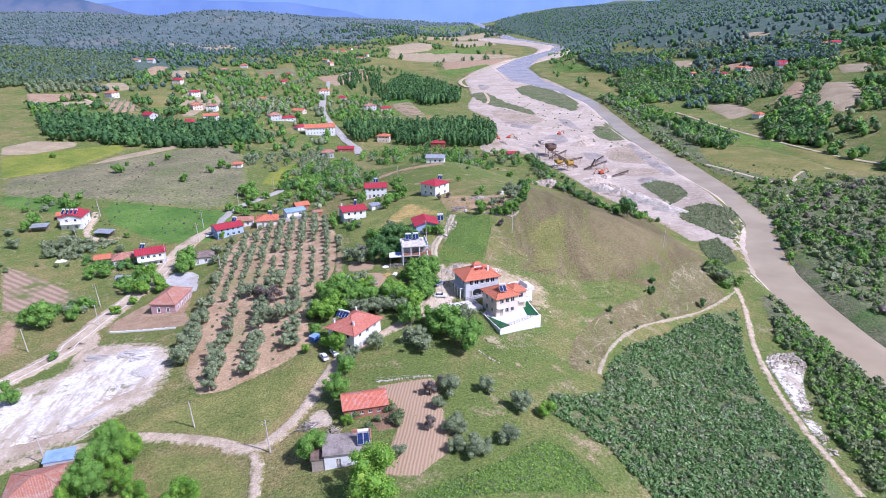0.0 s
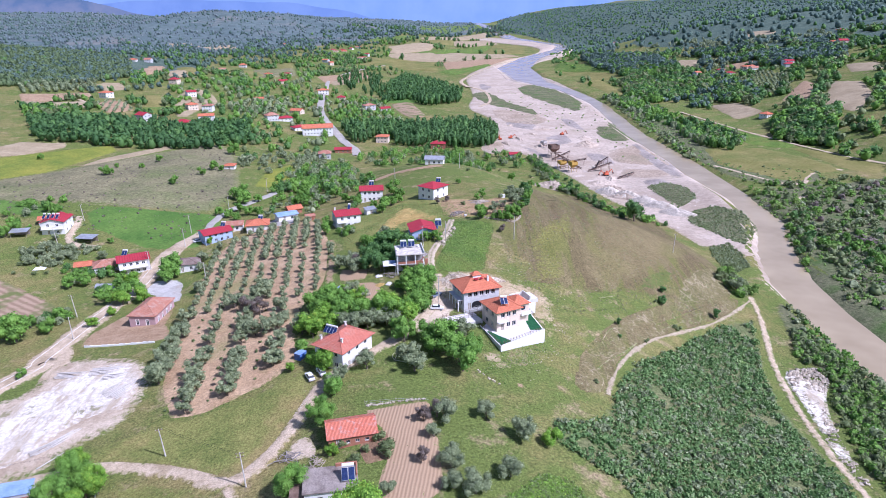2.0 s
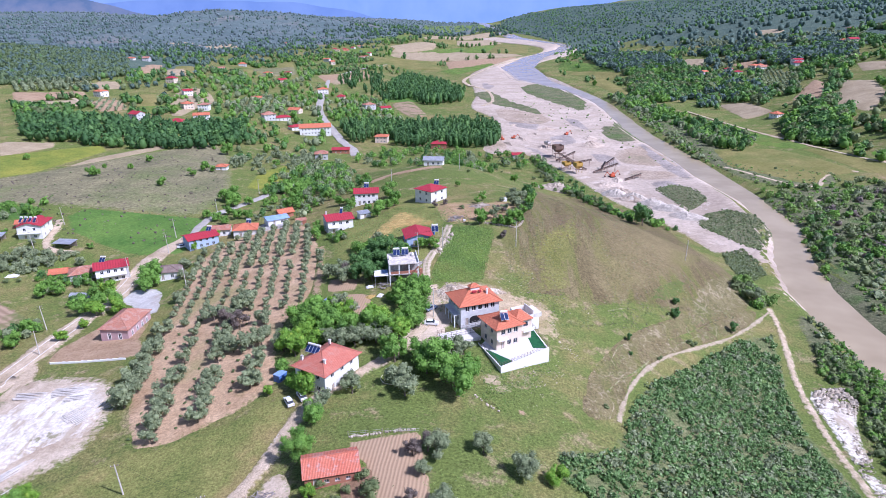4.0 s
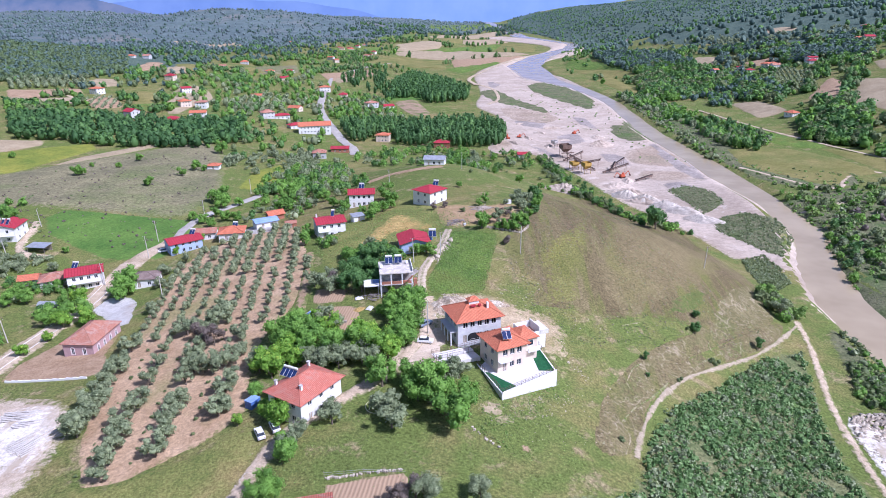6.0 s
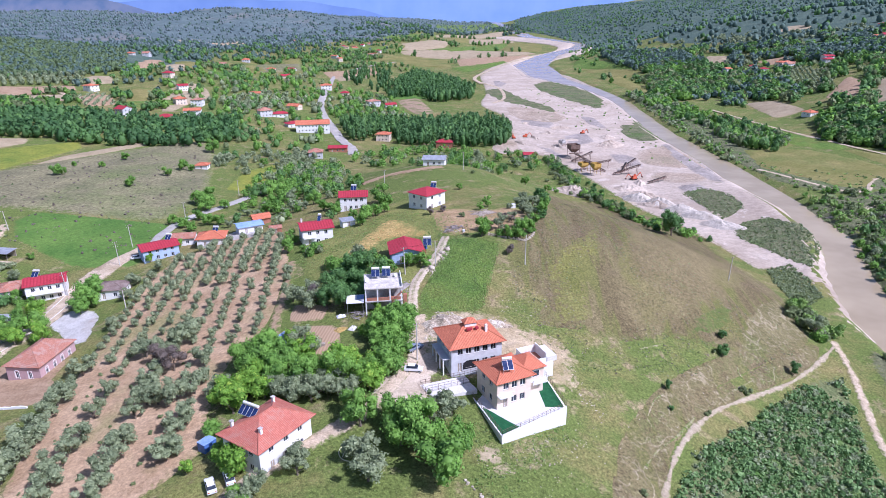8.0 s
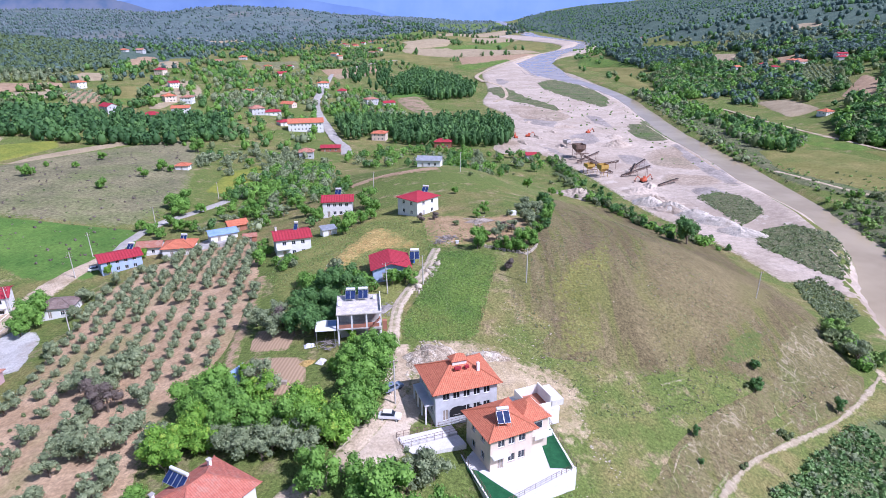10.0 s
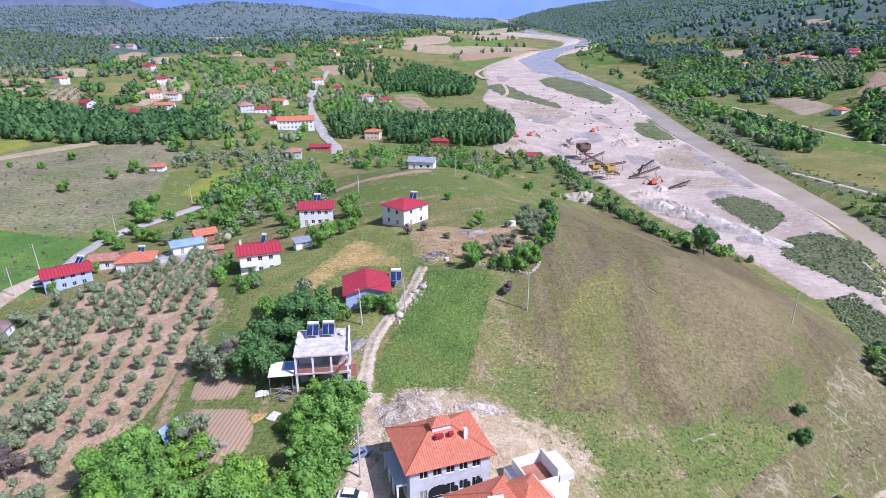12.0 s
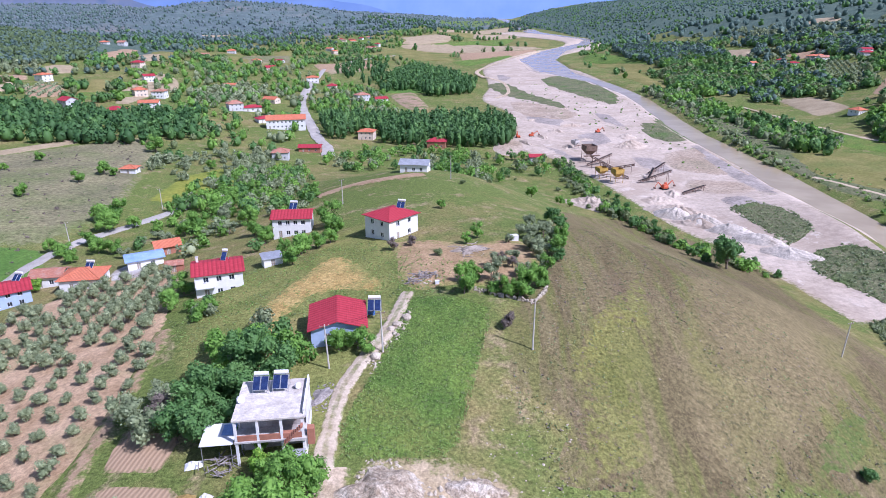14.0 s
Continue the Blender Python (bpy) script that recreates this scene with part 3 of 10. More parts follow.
field("crop_field", M["green"], [(263.6, 712.3), (277.2, 648.4), (298.6, 538.8), (285.5, 527.2), (269.1, 543.0), (250.1, 594.5)],
      "green strip field along a road", "field")
field("crop_field", M["green"], [(246.7, 1438.1), (266.6, 1413.3), (313.8, 1135.2), (306.1, 1112.5), (272.7, 1215.8), (220.3, 1313.4)],
      "green riverside field", "field")
field("crop_field", M["olivefield"], [(218.2, 1300.8), (271.5, 1209.9), (305.1, 1108.4), (290.9, 1081.5), (237.5, 1143.9)],
      "pale yellow field", "field")
field("crop_field", M["earth"], [(369.0, 712.8), (441.3, 804.4), (427.7, 745.0), (380.3, 680.0)],
      "reddish brown ploughed field", "field")
field("crop_field", M["tan"], [(371.9, 637.7), (443.6, 753.6), (455.3, 715.2), (420.9, 639.0), (373.2, 584.6)],
      "dry yellow hillside field", "field")
field("crop_field", M["tan"], [(321.4, 784.2), (344.3, 759.2), (338.2, 682.4), (306.2, 675.9)],
      "dry brown field", "field")
field("crop_field", M["olivefield"], [(285.9, 537.6), (306.0, 504.5), (318.3, 453.1), (298.2, 433.9), (286.7, 455.1)],
      "green and yellow field", "field")
field("crop_field", M["tan"], [(396.7, 1124.9), (413.1, 1085.4), (384.7, 1021.6), (380.1, 1073.8)],
      "dry clearing in the wood", "field")
field("crop_field", M["earth"], [(427.0, 1008.9), (470.3, 992.3), (464.4, 960.4), (427.6, 968.5)],
      "reddish clearing", "field")
field("crop_field", M["tan"], [(539.2, 1243.7), (590.5, 1178.8), (566.6, 1128.5), (517.2, 1166.6)],
      "dry clearing in the wood", "field")
field("crop_field", M["tan"], [(508.6, 840.7), (524.8, 799.3), (499.0, 747.2), (480.0, 778.6)],
      "dry hillside clearing", "field")
field("crop_field", M["lush"], [(-90.8, 938.5), (-38.6, 931.5), (-22.5, 839.9), (-74.1, 819.8)],
      "bright green field", "field")
field("crop_field", M["furrow"], [(-65.9, 807.6), (-42.8, 847.4), (-17.8, 728.7), (-31.5, 699.0), (-49.3, 746.0)],
      "brown and tan striped plot", "field")
field("crop_field", M["tan"], [(-166.5, 1874.1), (-85.5, 2145.5), (-21.1, 2120.8), (-35.8, 1923.5), (-133.4, 1689.3)],
      "pale harvested field", "field")
field("crop_field", M["olivefield"], [(-89.0, 2238.1), (40.4, 2561.3), (34.8, 2207.6), (-21.1, 2120.8)],
      "yellow-green field", "field")
field("crop_field", M["tan"], [(38.9, 2469.8), (188.7, 2816.4), (210.8, 2503.1), (90.8, 2188.6), (34.0, 2159.9)],
      "pale harvested field", "field")
field("crop_field", M["olivefield"], [(182.4, 2408.9), (278.6, 2266.3), (232.6, 1886.1), (108.5, 1846.4)],
      "yellow-green field", "field")
field("crop_field", M["tan"], [(-118.2, 1678.4), (29.9, 1899.3), (187.2, 1838.2), (209.8, 1759.4), (25.0, 1588.0), (-83.4, 1561.7)],
      "broad harvested field", "field")
field("crop_field", M["olivefield"], [(-198.8, 1336.2), (-127.3, 1609.1), (-15.9, 1553.2), (-7.9, 1318.9), (-109.4, 1373.2)],
      "yellow-green field", "field")
field("crop_field", M["earth"], [(-2.4, 1553.0), (173.1, 1697.0), (193.1, 1678.4), (83.4, 1411.6), (9.2, 1304.4)],
      "brown fallow field", "field")
field("crop_field", M["earth"], [(-208.2, 1077.3), (-154.4, 1253.0), (-123.6, 1162.7), (-171.4, 970.3)],
      "brown field", "field")
field("crop_field", M["green"], [(90.8, 2188.6), (176.1, 2324.7), (111.6, 1898.9), (30.2, 1919.3)],
      "green field", "field")
field("crop_field", M["green"], [(-35.8, 1923.5), (69.6, 2114.9), (29.9, 1899.3), (-119.1, 1692.2)],
      "green field", "field")
field("crop_field", M["tan"], [(-390.6, 936.1), (-379.2, 991.7), (-343.7, 905.0), (-357.7, 862.1)],
      "pale field", "field")
field("crop_field", M["tan"], [(-807.8, 1902.7), (-768.4, 2039.0), (-708.8, 1919.4), (-700.1, 1696.0)],
      "pale hillside field", "field")
field("crop_field", M["tan"], [(-705.9, 1867.3), (-574.0, 1855.0), (-484.0, 1604.6), (-557.7, 1504.6)],
      "pale hillside field", "field")
field("crop_field", M["green"], [(-332.7, 1602.5), (-240.8, 1736.1), (-155.1, 1777.1), (-239.9, 1532.6)],
      "green field", "field")
field("crop_field", M["olivefield"], [(-308.3, 1009.0), (-260.1, 1144.8), (-239.3, 1050.2), (-282.1, 947.3)],
      "yellow-green field", "field")
field("crop_field", M["green"], [(-13.5, 1306.1), (104.3, 1543.3), (110.0, 1440.6), (19.1, 1218.0)],
      "green field", "field")
field("crop_field", M["green"], [(-288.3, 2394.5), (-93.2, 2643.4), (-76.0, 2439.9), (-241.0, 2144.7)],
      "green field far up the valley", "field")
field("crop_field", M["tan"], [(-91.6, 2593.9), (227.6, 3406.2), (201.2, 3005.9), (-73.5, 2359.1)],
      "pale field far up the valley", "field")
field("crop_field", M["green"], [(-164.8, 3784.0), (290.2, 4355.9), (255.1, 3822.1), (-107.1, 2715.7)],
      "green field far up the valley", "field")
field("crop_field", M["earth"], [(-449.1, 693.8), (-418.3, 698.6), (-387.4, 719.3), (-371.6, 696.2), (-389.7, 653.0), (-419.5, 649.9)],
      "reddish bare slope", "field")
field("crop_field", M["green"], [(-299.3, 646.7), (-272.4, 662.8), (-265.6, 613.4), (-285.8, 619.4)],
      "small green plot", "field")
field("crop_field", M["tan"], [(-407.7, 784.4), (-385.9, 791.4), (-367.7, 761.3), (-384.0, 740.0)],
      "pale bare field", "field")
field("crop_field", M["olivefield"], [(-323.9, 708.7), (-315.6, 734.7), (-292.3, 689.3), (-288.5, 645.9)],
      "yellow-green plot", "field")
field("crop_field", M["earth"], [(-348.1, 650.8), (-347.0, 678.5), (-323.5, 670.3), (-296.0, 626.1), (-311.7, 603.5)],
      "brown orchard ground in the valley", "field")
field("crop_field", M["earth"], [(-415.5, 882.0), (-430.1, 968.3), (-410.2, 995.2), (-382.1, 898.8), (-397.9, 860.1)],
      "brown fallow plot", "field")
field("crop_field", M["olivefield"], [(-401.5, 984.2), (-392.1, 1042.3), (-342.1, 928.3), (-354.7, 882.3)],
      "pale yellow-green plot", "field")
field("crop_field", M["olivefield"], [(-367.0, 1055.7), (-338.0, 1159.8), (-298.1, 1042.9), (-324.7, 960.6)],
      "pale yellow-green plot", "field")
field("crop_field", M["pasture"], [(-312.3, 1075.5), (-269.7, 1194.7), (-231.7, 1052.4), (-271.6, 967.4)],
      "greyish pasture plot", "field")
field("crop_field", M["lush"], [(-322.8, 903.0), (-286.3, 989.6), (-261.2, 906.9), (-292.4, 849.4)],
      "green plot", "field")
field("crop_field", M["tan"], [(-202.2, 1078.2), (-162.3, 1203.5), (-131.2, 1060.1), (-158.8, 959.4)],
      "pale tan field", "field")
field("crop_field", M["olivefield"], [(-329.6, 718.4), (-320.2, 731.2), (-285.1, 661.6), (-291.4, 643.0)],
      "yellow-green plot beside a farm", "field")
field("crop_field", M["green"], [(-284.3, 662.1), (-266.1, 680.6), (-248.9, 644.1), (-266.3, 627.9)],
      "green plot beside a farm", "field")
field("crop_field", M["tan"], [(-408.2, 769.7), (-389.3, 794.4), (-358.2, 751.0), (-379.0, 732.7)],
      "bare reddish plot", "field")
field("crop_field", M["tan"], [(-420.1, 654.8), (-389.9, 649.4), (-362.0, 665.7), (-339.1, 634.7), (-363.3, 607.2), (-388.4, 607.5)],
      "terraced dry plot", "field")
field("crop_field", M["olivefield"], [(-311.5, 1241.2), (-295.2, 1293.6), (-269.7, 1194.7), (-284.4, 1145.1)],
      "pale yellow-green plot", "field")
field("crop_field", M["olivefield"], [(229.2, 1077.9), (267.3, 1128.2), (260.1, 934.6), (238.5, 831.9), (236.7, 926.3)],
      "yellow-green riverside strip", "field")
field("crop_field", M["tan"], [(403.9, 1111.3), (420.6, 1082.0), (390.0, 1020.5), (382.2, 1043.9)],
      "dry clearing in the wood", "field")
field("crop_field", M["olivefield"], [(-176.1, 1839.5), (-104.4, 2068.3), (-71.7, 1902.1), (-142.6, 1718.2)],
      "yellow-green field far up the valley", "field")
field("crop_field", M["tan"], [(-146.5, 1682.7), (-24.1, 1894.9), (-7.0, 1747.7), (-118.9, 1598.8)],
      "pale harvested field far up the valley", "field")
field("yard", M["tan"], [(-286, 693), (-307, 769), (-297, 799), (-266, 762), (-241, 704), (-246, 661), (-239, 594), (-250, 609)],
      "pale bare yards between village houses", "yard")
field("pasture", M["pasture"], [(-259.8, 360.4), (-239.9, 389.1), (-232.4, 408.4), (-196.5, 479.5), (-177.3, 513.3), (-152.2, 475.3), (-112.6, 359.2), (-112.9, 314.0), (-141.3, 312.1), (-172.6, 317.2), (-204.0, 320.6), (-233.2, 319.8)],
      "dry brown pasture with scattered bushes", "pasture")
field("crop_field", M["lush"], [(-172.7, 304.2), (-170.8, 316.4), (-112.6, 313.0), (-102.2, 294.6), (-104.5, 265.4), (-125.8, 266.4), (-146.1, 277.8), (-161.3, 287.6)],
      "lush green meadow", "meadow")
field("crop_field", M["yellow"], [(-294.3, 413.3), (-283.2, 431.8), (-262.5, 458.6), (-244.5, 476.9), (-232.3, 459.7), (-236.3, 430.8), (-239.9, 389.1), (-259.8, 360.4)],
      "yellow-green flowering field", "field")
field("crop_field", M["tan"], [(-233.2, 406.4), (-231.0, 435.9), (-204.2, 500.0), (-199.5, 478.5), (-225.6, 413.3)],
      "pale tan strip field", "field")
field("crop_field", M["tan"], [(-311.8, 440.5), (-306.3, 467.2), (-275.8, 474.4), (-269.4, 460.1), (-281.4, 428.7), (-298.1, 419.2)],
      "pale tan field", "field")
field("crop_field", M["yellow"], [(-111.3, 372.7), (-114.3, 414.3), (-100.0, 460.9), (-82.5, 474.1), (-81.4, 433.6), (-97.5, 371.9)],
      "yellow flowering field", "field")
field("crop_field", M["lush"], [(-237.8, 326.9), (-206.9, 320.5), (-177.5, 303.8), (-177.7, 293.4), (-225.5, 307.8)],
      "green grass plot", "field")
field("crop_field", M["furrow"], [(-182.1, 240.0), (-164.3, 233.1), (-138.2, 217.6), (-132.2, 210.4), (-143.7, 198.5), (-157.1, 201.1)],
      "brown vegetable field with green strips", "field")
field("crop_field", M["earth"], [(-154.9, 197.7), (-143.6, 192.0), (-133.9, 170.9), (-138.6, 167.6)],
      "bare brown field", "field")
field("yard", M["earth"], [(-112.4, 184.1), (-113.1, 197.0), (-104.4, 195.3), (-89.5, 197.9), (-80.7, 182.5), (-86.9, 181.6), (-107.9, 182.5)],
      "bare earth yard beside a house", "yard")
field("orchard", M["grove"], [(-81.5, 184.8), (-95.5, 256.1), (-83.6, 281.5), (-61.0, 290.5), (-48.3, 263.9), (-38.3, 226.6), (-36.9, 205.8), (-42.2, 190.6), (-41.3, 171.7), (-35.8, 160.4), (-43.6, 148.0), (-58.4, 138.7), (-65.2, 138.9), (-75.5, 158.6)],
      "bare reddish soil of the olive grove", "orchard ground")
field("garden", M["soil"], [(-22.8, 135.1), (-12.1, 135.6), (-1.6, 137.7), (0.3, 123.0), (1.6, 109.4), (-5.0, 101.4), (-12.5, 101.8), (-11.9, 111.5), (-10.7, 121.2), (-13.2, 128.3)],
      "ploughed brown garden with furrows", "garden")
field("garden", M["soil"], [(-35.4, 213.4), (-24.2, 210.7), (-24.0, 202.1), (-33.3, 203.3)],
      "ploughed brown garden bed", "garden")
field("garden", M["soil"], [(-32.7, 201.8), (-19.8, 199.8), (-17.7, 191.3), (-20.0, 186.7), (-27.9, 188.0)],
      "ploughed brown garden bed with furrows", "garden")
field("crop_field", M["green"], [(3.6, 247.8), (12.9, 248.2), (20.2, 243.6), (20.4, 236.9), (17.4, 220.6), (15.5, 208.3), (11.7, 203.6), (-1.5, 203.3), (-2.2, 210.8), (0.0, 223.2), (2.5, 233.0)],
      "tall green grass field", "field")
field("slope", M["mown"], [(49.7, 377.8), (87.2, 406.3), (119.3, 352.0), (116.7, 299.2), (121.5, 264.7), (107.2, 230.2), (88.8, 215.5), (67.3, 214.2), (46.1, 202.6), (36.4, 205.1), (30.3, 215.0), (20.9, 221.0), (23.1, 241.6), (31.1, 261.4)],
      "dry straw-coloured hillside", "hillside")
field("slope", M["bandgreen"], [(31, 234), (51, 265), (57, 257), (47, 225), (44, 206), (26, 202), (31, 216)],
      "yellow-green band of grass on the slope", "hillside")
field("slope", M["bandbrown"], [(68, 282), (115, 300), (111, 268), (87, 236), (64, 214), (47, 207), (49, 225), (54, 247)],
      "brown stubbly band on the slope", "hillside")
field("slope", M["bandlush"], [(72, 227), (101, 251), (83, 221), (66, 213)],
      "fresh green patch on the dry slope", "hillside")
field("slope", M["trodden"], [(33, 149), (39, 169), (51, 189), (64, 203), (81, 216), (89, 234), (116, 268), (115, 246), (111, 230), (88, 214), (66, 195), (53, 179), (46, 166), (41, 152)],
      "grazed bank trodden into pale cattle steps", "hillside")
field("meadow", M["hillgrass"], [(-86.3, 125.0), (-67.3, 140.6), (-56.9, 140.8), (-43.5, 147.5), (-35.8, 155.9), (-29.7, 149.7), (-33.1, 129.9), (-39.1, 118.1), (-45.1, 116.2), (-65.2, 124.3)],
      "rough pale grass beside a track", "meadow")
field("meadow", M["hillgrass"], [(-69.0, 121.1), (-44.6, 114.6), (-36.5, 96.7), (-61.7, 101.3)],
      "rough pale grass inside a bend of the track", "meadow")
field("slope", M["hillgrass"], [(-20.2, 215.7), (-23.3, 235.7), (-24.9, 272.9), (-21.3, 294.2), (-13.7, 304.0), (-2.4, 294.4), (1.6, 264.4), (3.5, 249.1), (1.7, 239.9), (-1.2, 225.6), (-2.4, 212.0), (-8.3, 209.8)],
      "rough sunlit hill grass", "hillside")
field("slope", M["hillgrass"], [(-35, 226), (-41, 248), (-37, 274), (-26, 286), (-19, 264), (-23, 240), (-25, 222)],
      "rough pale grass on the hill flank", "hillside")
field("slope", M["gold"], [(-26.9, 235.5), (-27.0, 246.7), (-24.6, 254.0), (-22.1, 262.7), (-19.4, 272.8), (-16.3, 278.8), (-10.4, 273.2), (-5.3, 263.4), (0.7, 253.5), (-1.3, 248.7), (-7.6, 251.5), (-14.5, 251.2), (-16.9, 244.8), (-18.3, 234.7), (-21.6, 230.6)],
      "dry golden straw patch on the hill", "hillside")
field("slope", M["hillearth"], [(-3.9, 282.4), (0.2, 283.5), (8.7, 281.8), (17.6, 276.5), (25.9, 282.1), (33.8, 273.4), (31.4, 252.4), (28.5, 246.0), (18.4, 251.0), (12.8, 252.0), (6.3, 248.7), (1.2, 254.9), (-1.1, 266.9)],
      "bare earth garden on the hill", "garden")
field("crop_field", M["green"], [(-7.3, 97.4), (5.0, 104.0), (13.7, 110.2), (20.8, 117.3), (26.9, 115.5), (31.5, 107.9), (34.9, 102.1), (-7.1, 93.2)],
      "bright green grass field", "field")
field("crop_field", M["plantsoil"], [(48.0, 161.0), (58.3, 176.0), (77.2, 193.5), (98.3, 211.4), (112.7, 219.5), (113.0, 213.9), (105.3, 191.8), (99.6, 168.2), (99.5, 139.7), (96.9, 118.3), (44.6, 102.5), (36.7, 118.7), (24.7, 126.0), (25.0, 136.5), (37.2, 138.8), (43.6, 149.9)],
      "plantation ground between leafy bushes", "plantation")
field("slope", M["trodden"], [(34.3, 149.1), (38.4, 162.3), (51.8, 185.6), (66.1, 196.0), (81.1, 208.2), (107.2, 230.2), (117.9, 237.3), (108.6, 222.5), (95.0, 211.2), (77.5, 199.0), (56.6, 179.8), (48.8, 166.8), (42.2, 152.0)],
      "eroded pale bank with cattle paths", "hillside")
field("rubble_strip", M["rubblestrip"], [(114.4, 212.7), (111.9, 196.5), (110.8, 188.9), (120.5, 181.0), (114.7, 172.4), (107.8, 154.2), (104.4, 138.6), (103.8, 134.7), (101.2, 136.9), (103.3, 151.7), (106.0, 167.0), (107.8, 181.3), (110.9, 196.4), (111.5, 208.9)],
      "white rubble strip beside the track", "rubble")
field("yard", M["yarddirt"], [(-134.5, 140.9), (-120.5, 152.0), (-110.8, 159.8), (-114.7, 174.9), (-103.0, 176.4), (-84.4, 172.4), (-75.1, 153.9), (-75.7, 138.7), (-85.1, 131.6), (-86.7, 125.8), (-98.0, 120.7), (-109.7, 111.7)],
      "pale dirt ground round a works yard", "yard")
field("chalk_yard", M["chalk"], [(-127.1, 138.6), (-117.8, 148.3), (-107.5, 159.3), (-104.4, 167.3), (-92.8, 172.8), (-83.7, 169.2), (-78.7, 158.4), (-76.0, 144.9), (-84.9, 143.2), (-90.8, 137.9), (-90.3, 129.6), (-101.0, 124.9), (-112.3, 120.4)],
      "white chalky works yard", "yard")
field("yard_path", M["dirt"], [(-112.7, 162.7), (-114.7, 174.9), (-123.2, 193.2), (-116.6, 190.7), (-108.6, 177.3), (-104.2, 161.6)],
      "pale dirt way into the yard", "yard")
field("yard", M["yardslab"], [(-115.8, 229.0), (-113.7, 235.9), (-97.1, 233.9), (-89.0, 208.5), (-93.4, 208.7), (-103.8, 219.6), (-109.6, 224.6)],
      "pale concrete yard", "yard")
field("yard", M["yardslab"], [(-82.0, 293.0), (-79.5, 298.7), (-73.5, 302.6), (-67.5, 293.9), (-65.6, 282.4), (-71.9, 281.6), (-77.3, 283.7)],
      "pale concrete yard between village houses", "yard")
field("villa_yard", M["forecourt"], [(-9.5, 170.4), (-7.0, 167.3), (-1.9, 168.3), (2.6, 170.6), (3.5, 175.3), (3.9, 181.3), (0.1, 186.0), (-2.6, 185.9), (-4.9, 180.0), (-7.5, 177.9), (-8.6, 174.7)],
      "pale dirt forecourt", "yard")
field("villa_yard", M["forecourt"], [(-0.8, 190.2), (4.3, 189.1), (7.0, 183.2), (1.6, 176.7), (-1.6, 170.8), (-5.7, 170.6), (-6.0, 176.9), (-3.7, 183.7)],
      "pale dirt forecourt below a new villa", "yard")
field("building_plot", M["plot"], [(-1.9, 184.9), (-0.2, 193.4), (0.9, 196.9), (2.6, 204.3), (9.5, 202.8), (14.3, 202.6), (19.7, 202.9), (25.8, 201.7), (33.4, 199.5), (36.3, 194.2), (36.7, 190.5), (27.6, 182.7), (13.1, 177.3), (0.3, 180.7)],
      "dug pale stony earth round the new houses", "building plot")
field("building_plot", M["plot"], [(0.3, 191.4), (0.6, 203.2), (7.3, 206.6), (17.0, 205.9), (27.1, 200.5), (34.2, 193.0), (35.6, 184.9), (31.8, 179.2), (26.6, 179.8), (25.5, 185.3), (19.1, 186.2), (4.1, 181.1)],
      "dug pale earth round the new houses", "building plot")
field("slope", M["tan"], [(11.0, 160.2), (16.3, 159.7), (30.0, 172.4), (30.7, 169.1), (17.0, 155.2), (11.9, 154.1)],
      "stony pale earth below a wall", "building plot")
way("road_verge", M["dirt"], [(-175, 60), (-121.0, 163.5), (-118.5, 176.9), (-117.3, 195.7), (-115.6, 213.8), (-113.6, 231.0), (-114.9, 251.6), (-113.6, 268.5), (-108.4, 284.5)], 9.0,
    "pale dusty verge of a village road", "verge")
way("road", M["asphalt"], [(-175, 60), (-121.0, 163.5), (-118.5, 176.9), (-117.3, 195.7), (-115.6, 213.8), (-113.6, 231.0), (-114.9, 251.6), (-113.6, 268.5), (-108.4, 284.5), (-109.6, 300.6), (-108.2, 319.3), (-102.1, 337.0), (-94.3, 365.1), (-87.4, 392.6)], 4.7,
    "patched grey asphalt village road", "road")
for side in (-2.05, 2.05):
    way("road_line", M["roadpaint"], [(x + side, y) for x, y in [(-158, 92), (-121.0, 163.5), (-118.5, 176.9), (-117.3, 195.7), (-115.6, 213.8), (-113.6, 231.0), (-114.9, 251.6)]], 0.22,
        "worn white edge line of a village road", "road line")
way("road", M["asphalt"], [(-66.6, 504.8), (-73.6, 533.0), (-86.1, 562.7), (-101.9, 610.5), (-119.9, 663.4), (-133.8, 712.9), (-143.4, 765.6), (-153.6, 839.2), (-162.0, 900.2)], 8,
    "pale asphalt road through the valley", "road")
way("road", M["asphalt"], [(-156.6, 869.0), (-179.6, 1073.4), (-158.6, 1288.0), (-125.4, 1421.2)], 6,
    "pale asphalt road through the valley", "road")
way("dirt_track", M["dirt"], [(-105.1, 116.1), (-96.4, 121.1), (-84.2, 123.8), (-73.8, 125.0), (-63.4, 123.2), (-52.8, 119.8), (-42.9, 115.2), (-37.0, 120.2), (-33.1, 129.9), (-30.3, 140.4), (-28.1, 147.7), (-22.8, 154.0), (-15.4, 161.0), (-8.4, 168.5), (-2.9, 179.6), (0.1, 190.2), (-1.2, 202.3)], 4.2,
    "pale rutted dirt track", "track")
way("dirt_track", M["dirt"], [(-42.4, 114.9), (-39.7, 108.7), (-38.7, 103.4), (-37.6, 97.0)], 3.2,
    "faint dirt track over grass", "track")
way("dirt_track", M["ruts"], [(-2.5, 197.8), (-3.0, 205.3), (-3.2, 211.4), (-3.1, 218.3), (-1.2, 225.6), (1.5, 233.1), (3.1, 242.0), (4.2, 249.5)], 3.0,
    "narrow pale dirt lane", "track")
way("dirt_track", M["path"], [(43.2, 151.7), (45.5, 157.6), (51.1, 169.5), (57.4, 179.2), (67.4, 190.6), (79.3, 199.7), (94.7, 210.4), (108.6, 222.5), (120.6, 235.0)], 1.5,
    "pale stony footpath", "track")
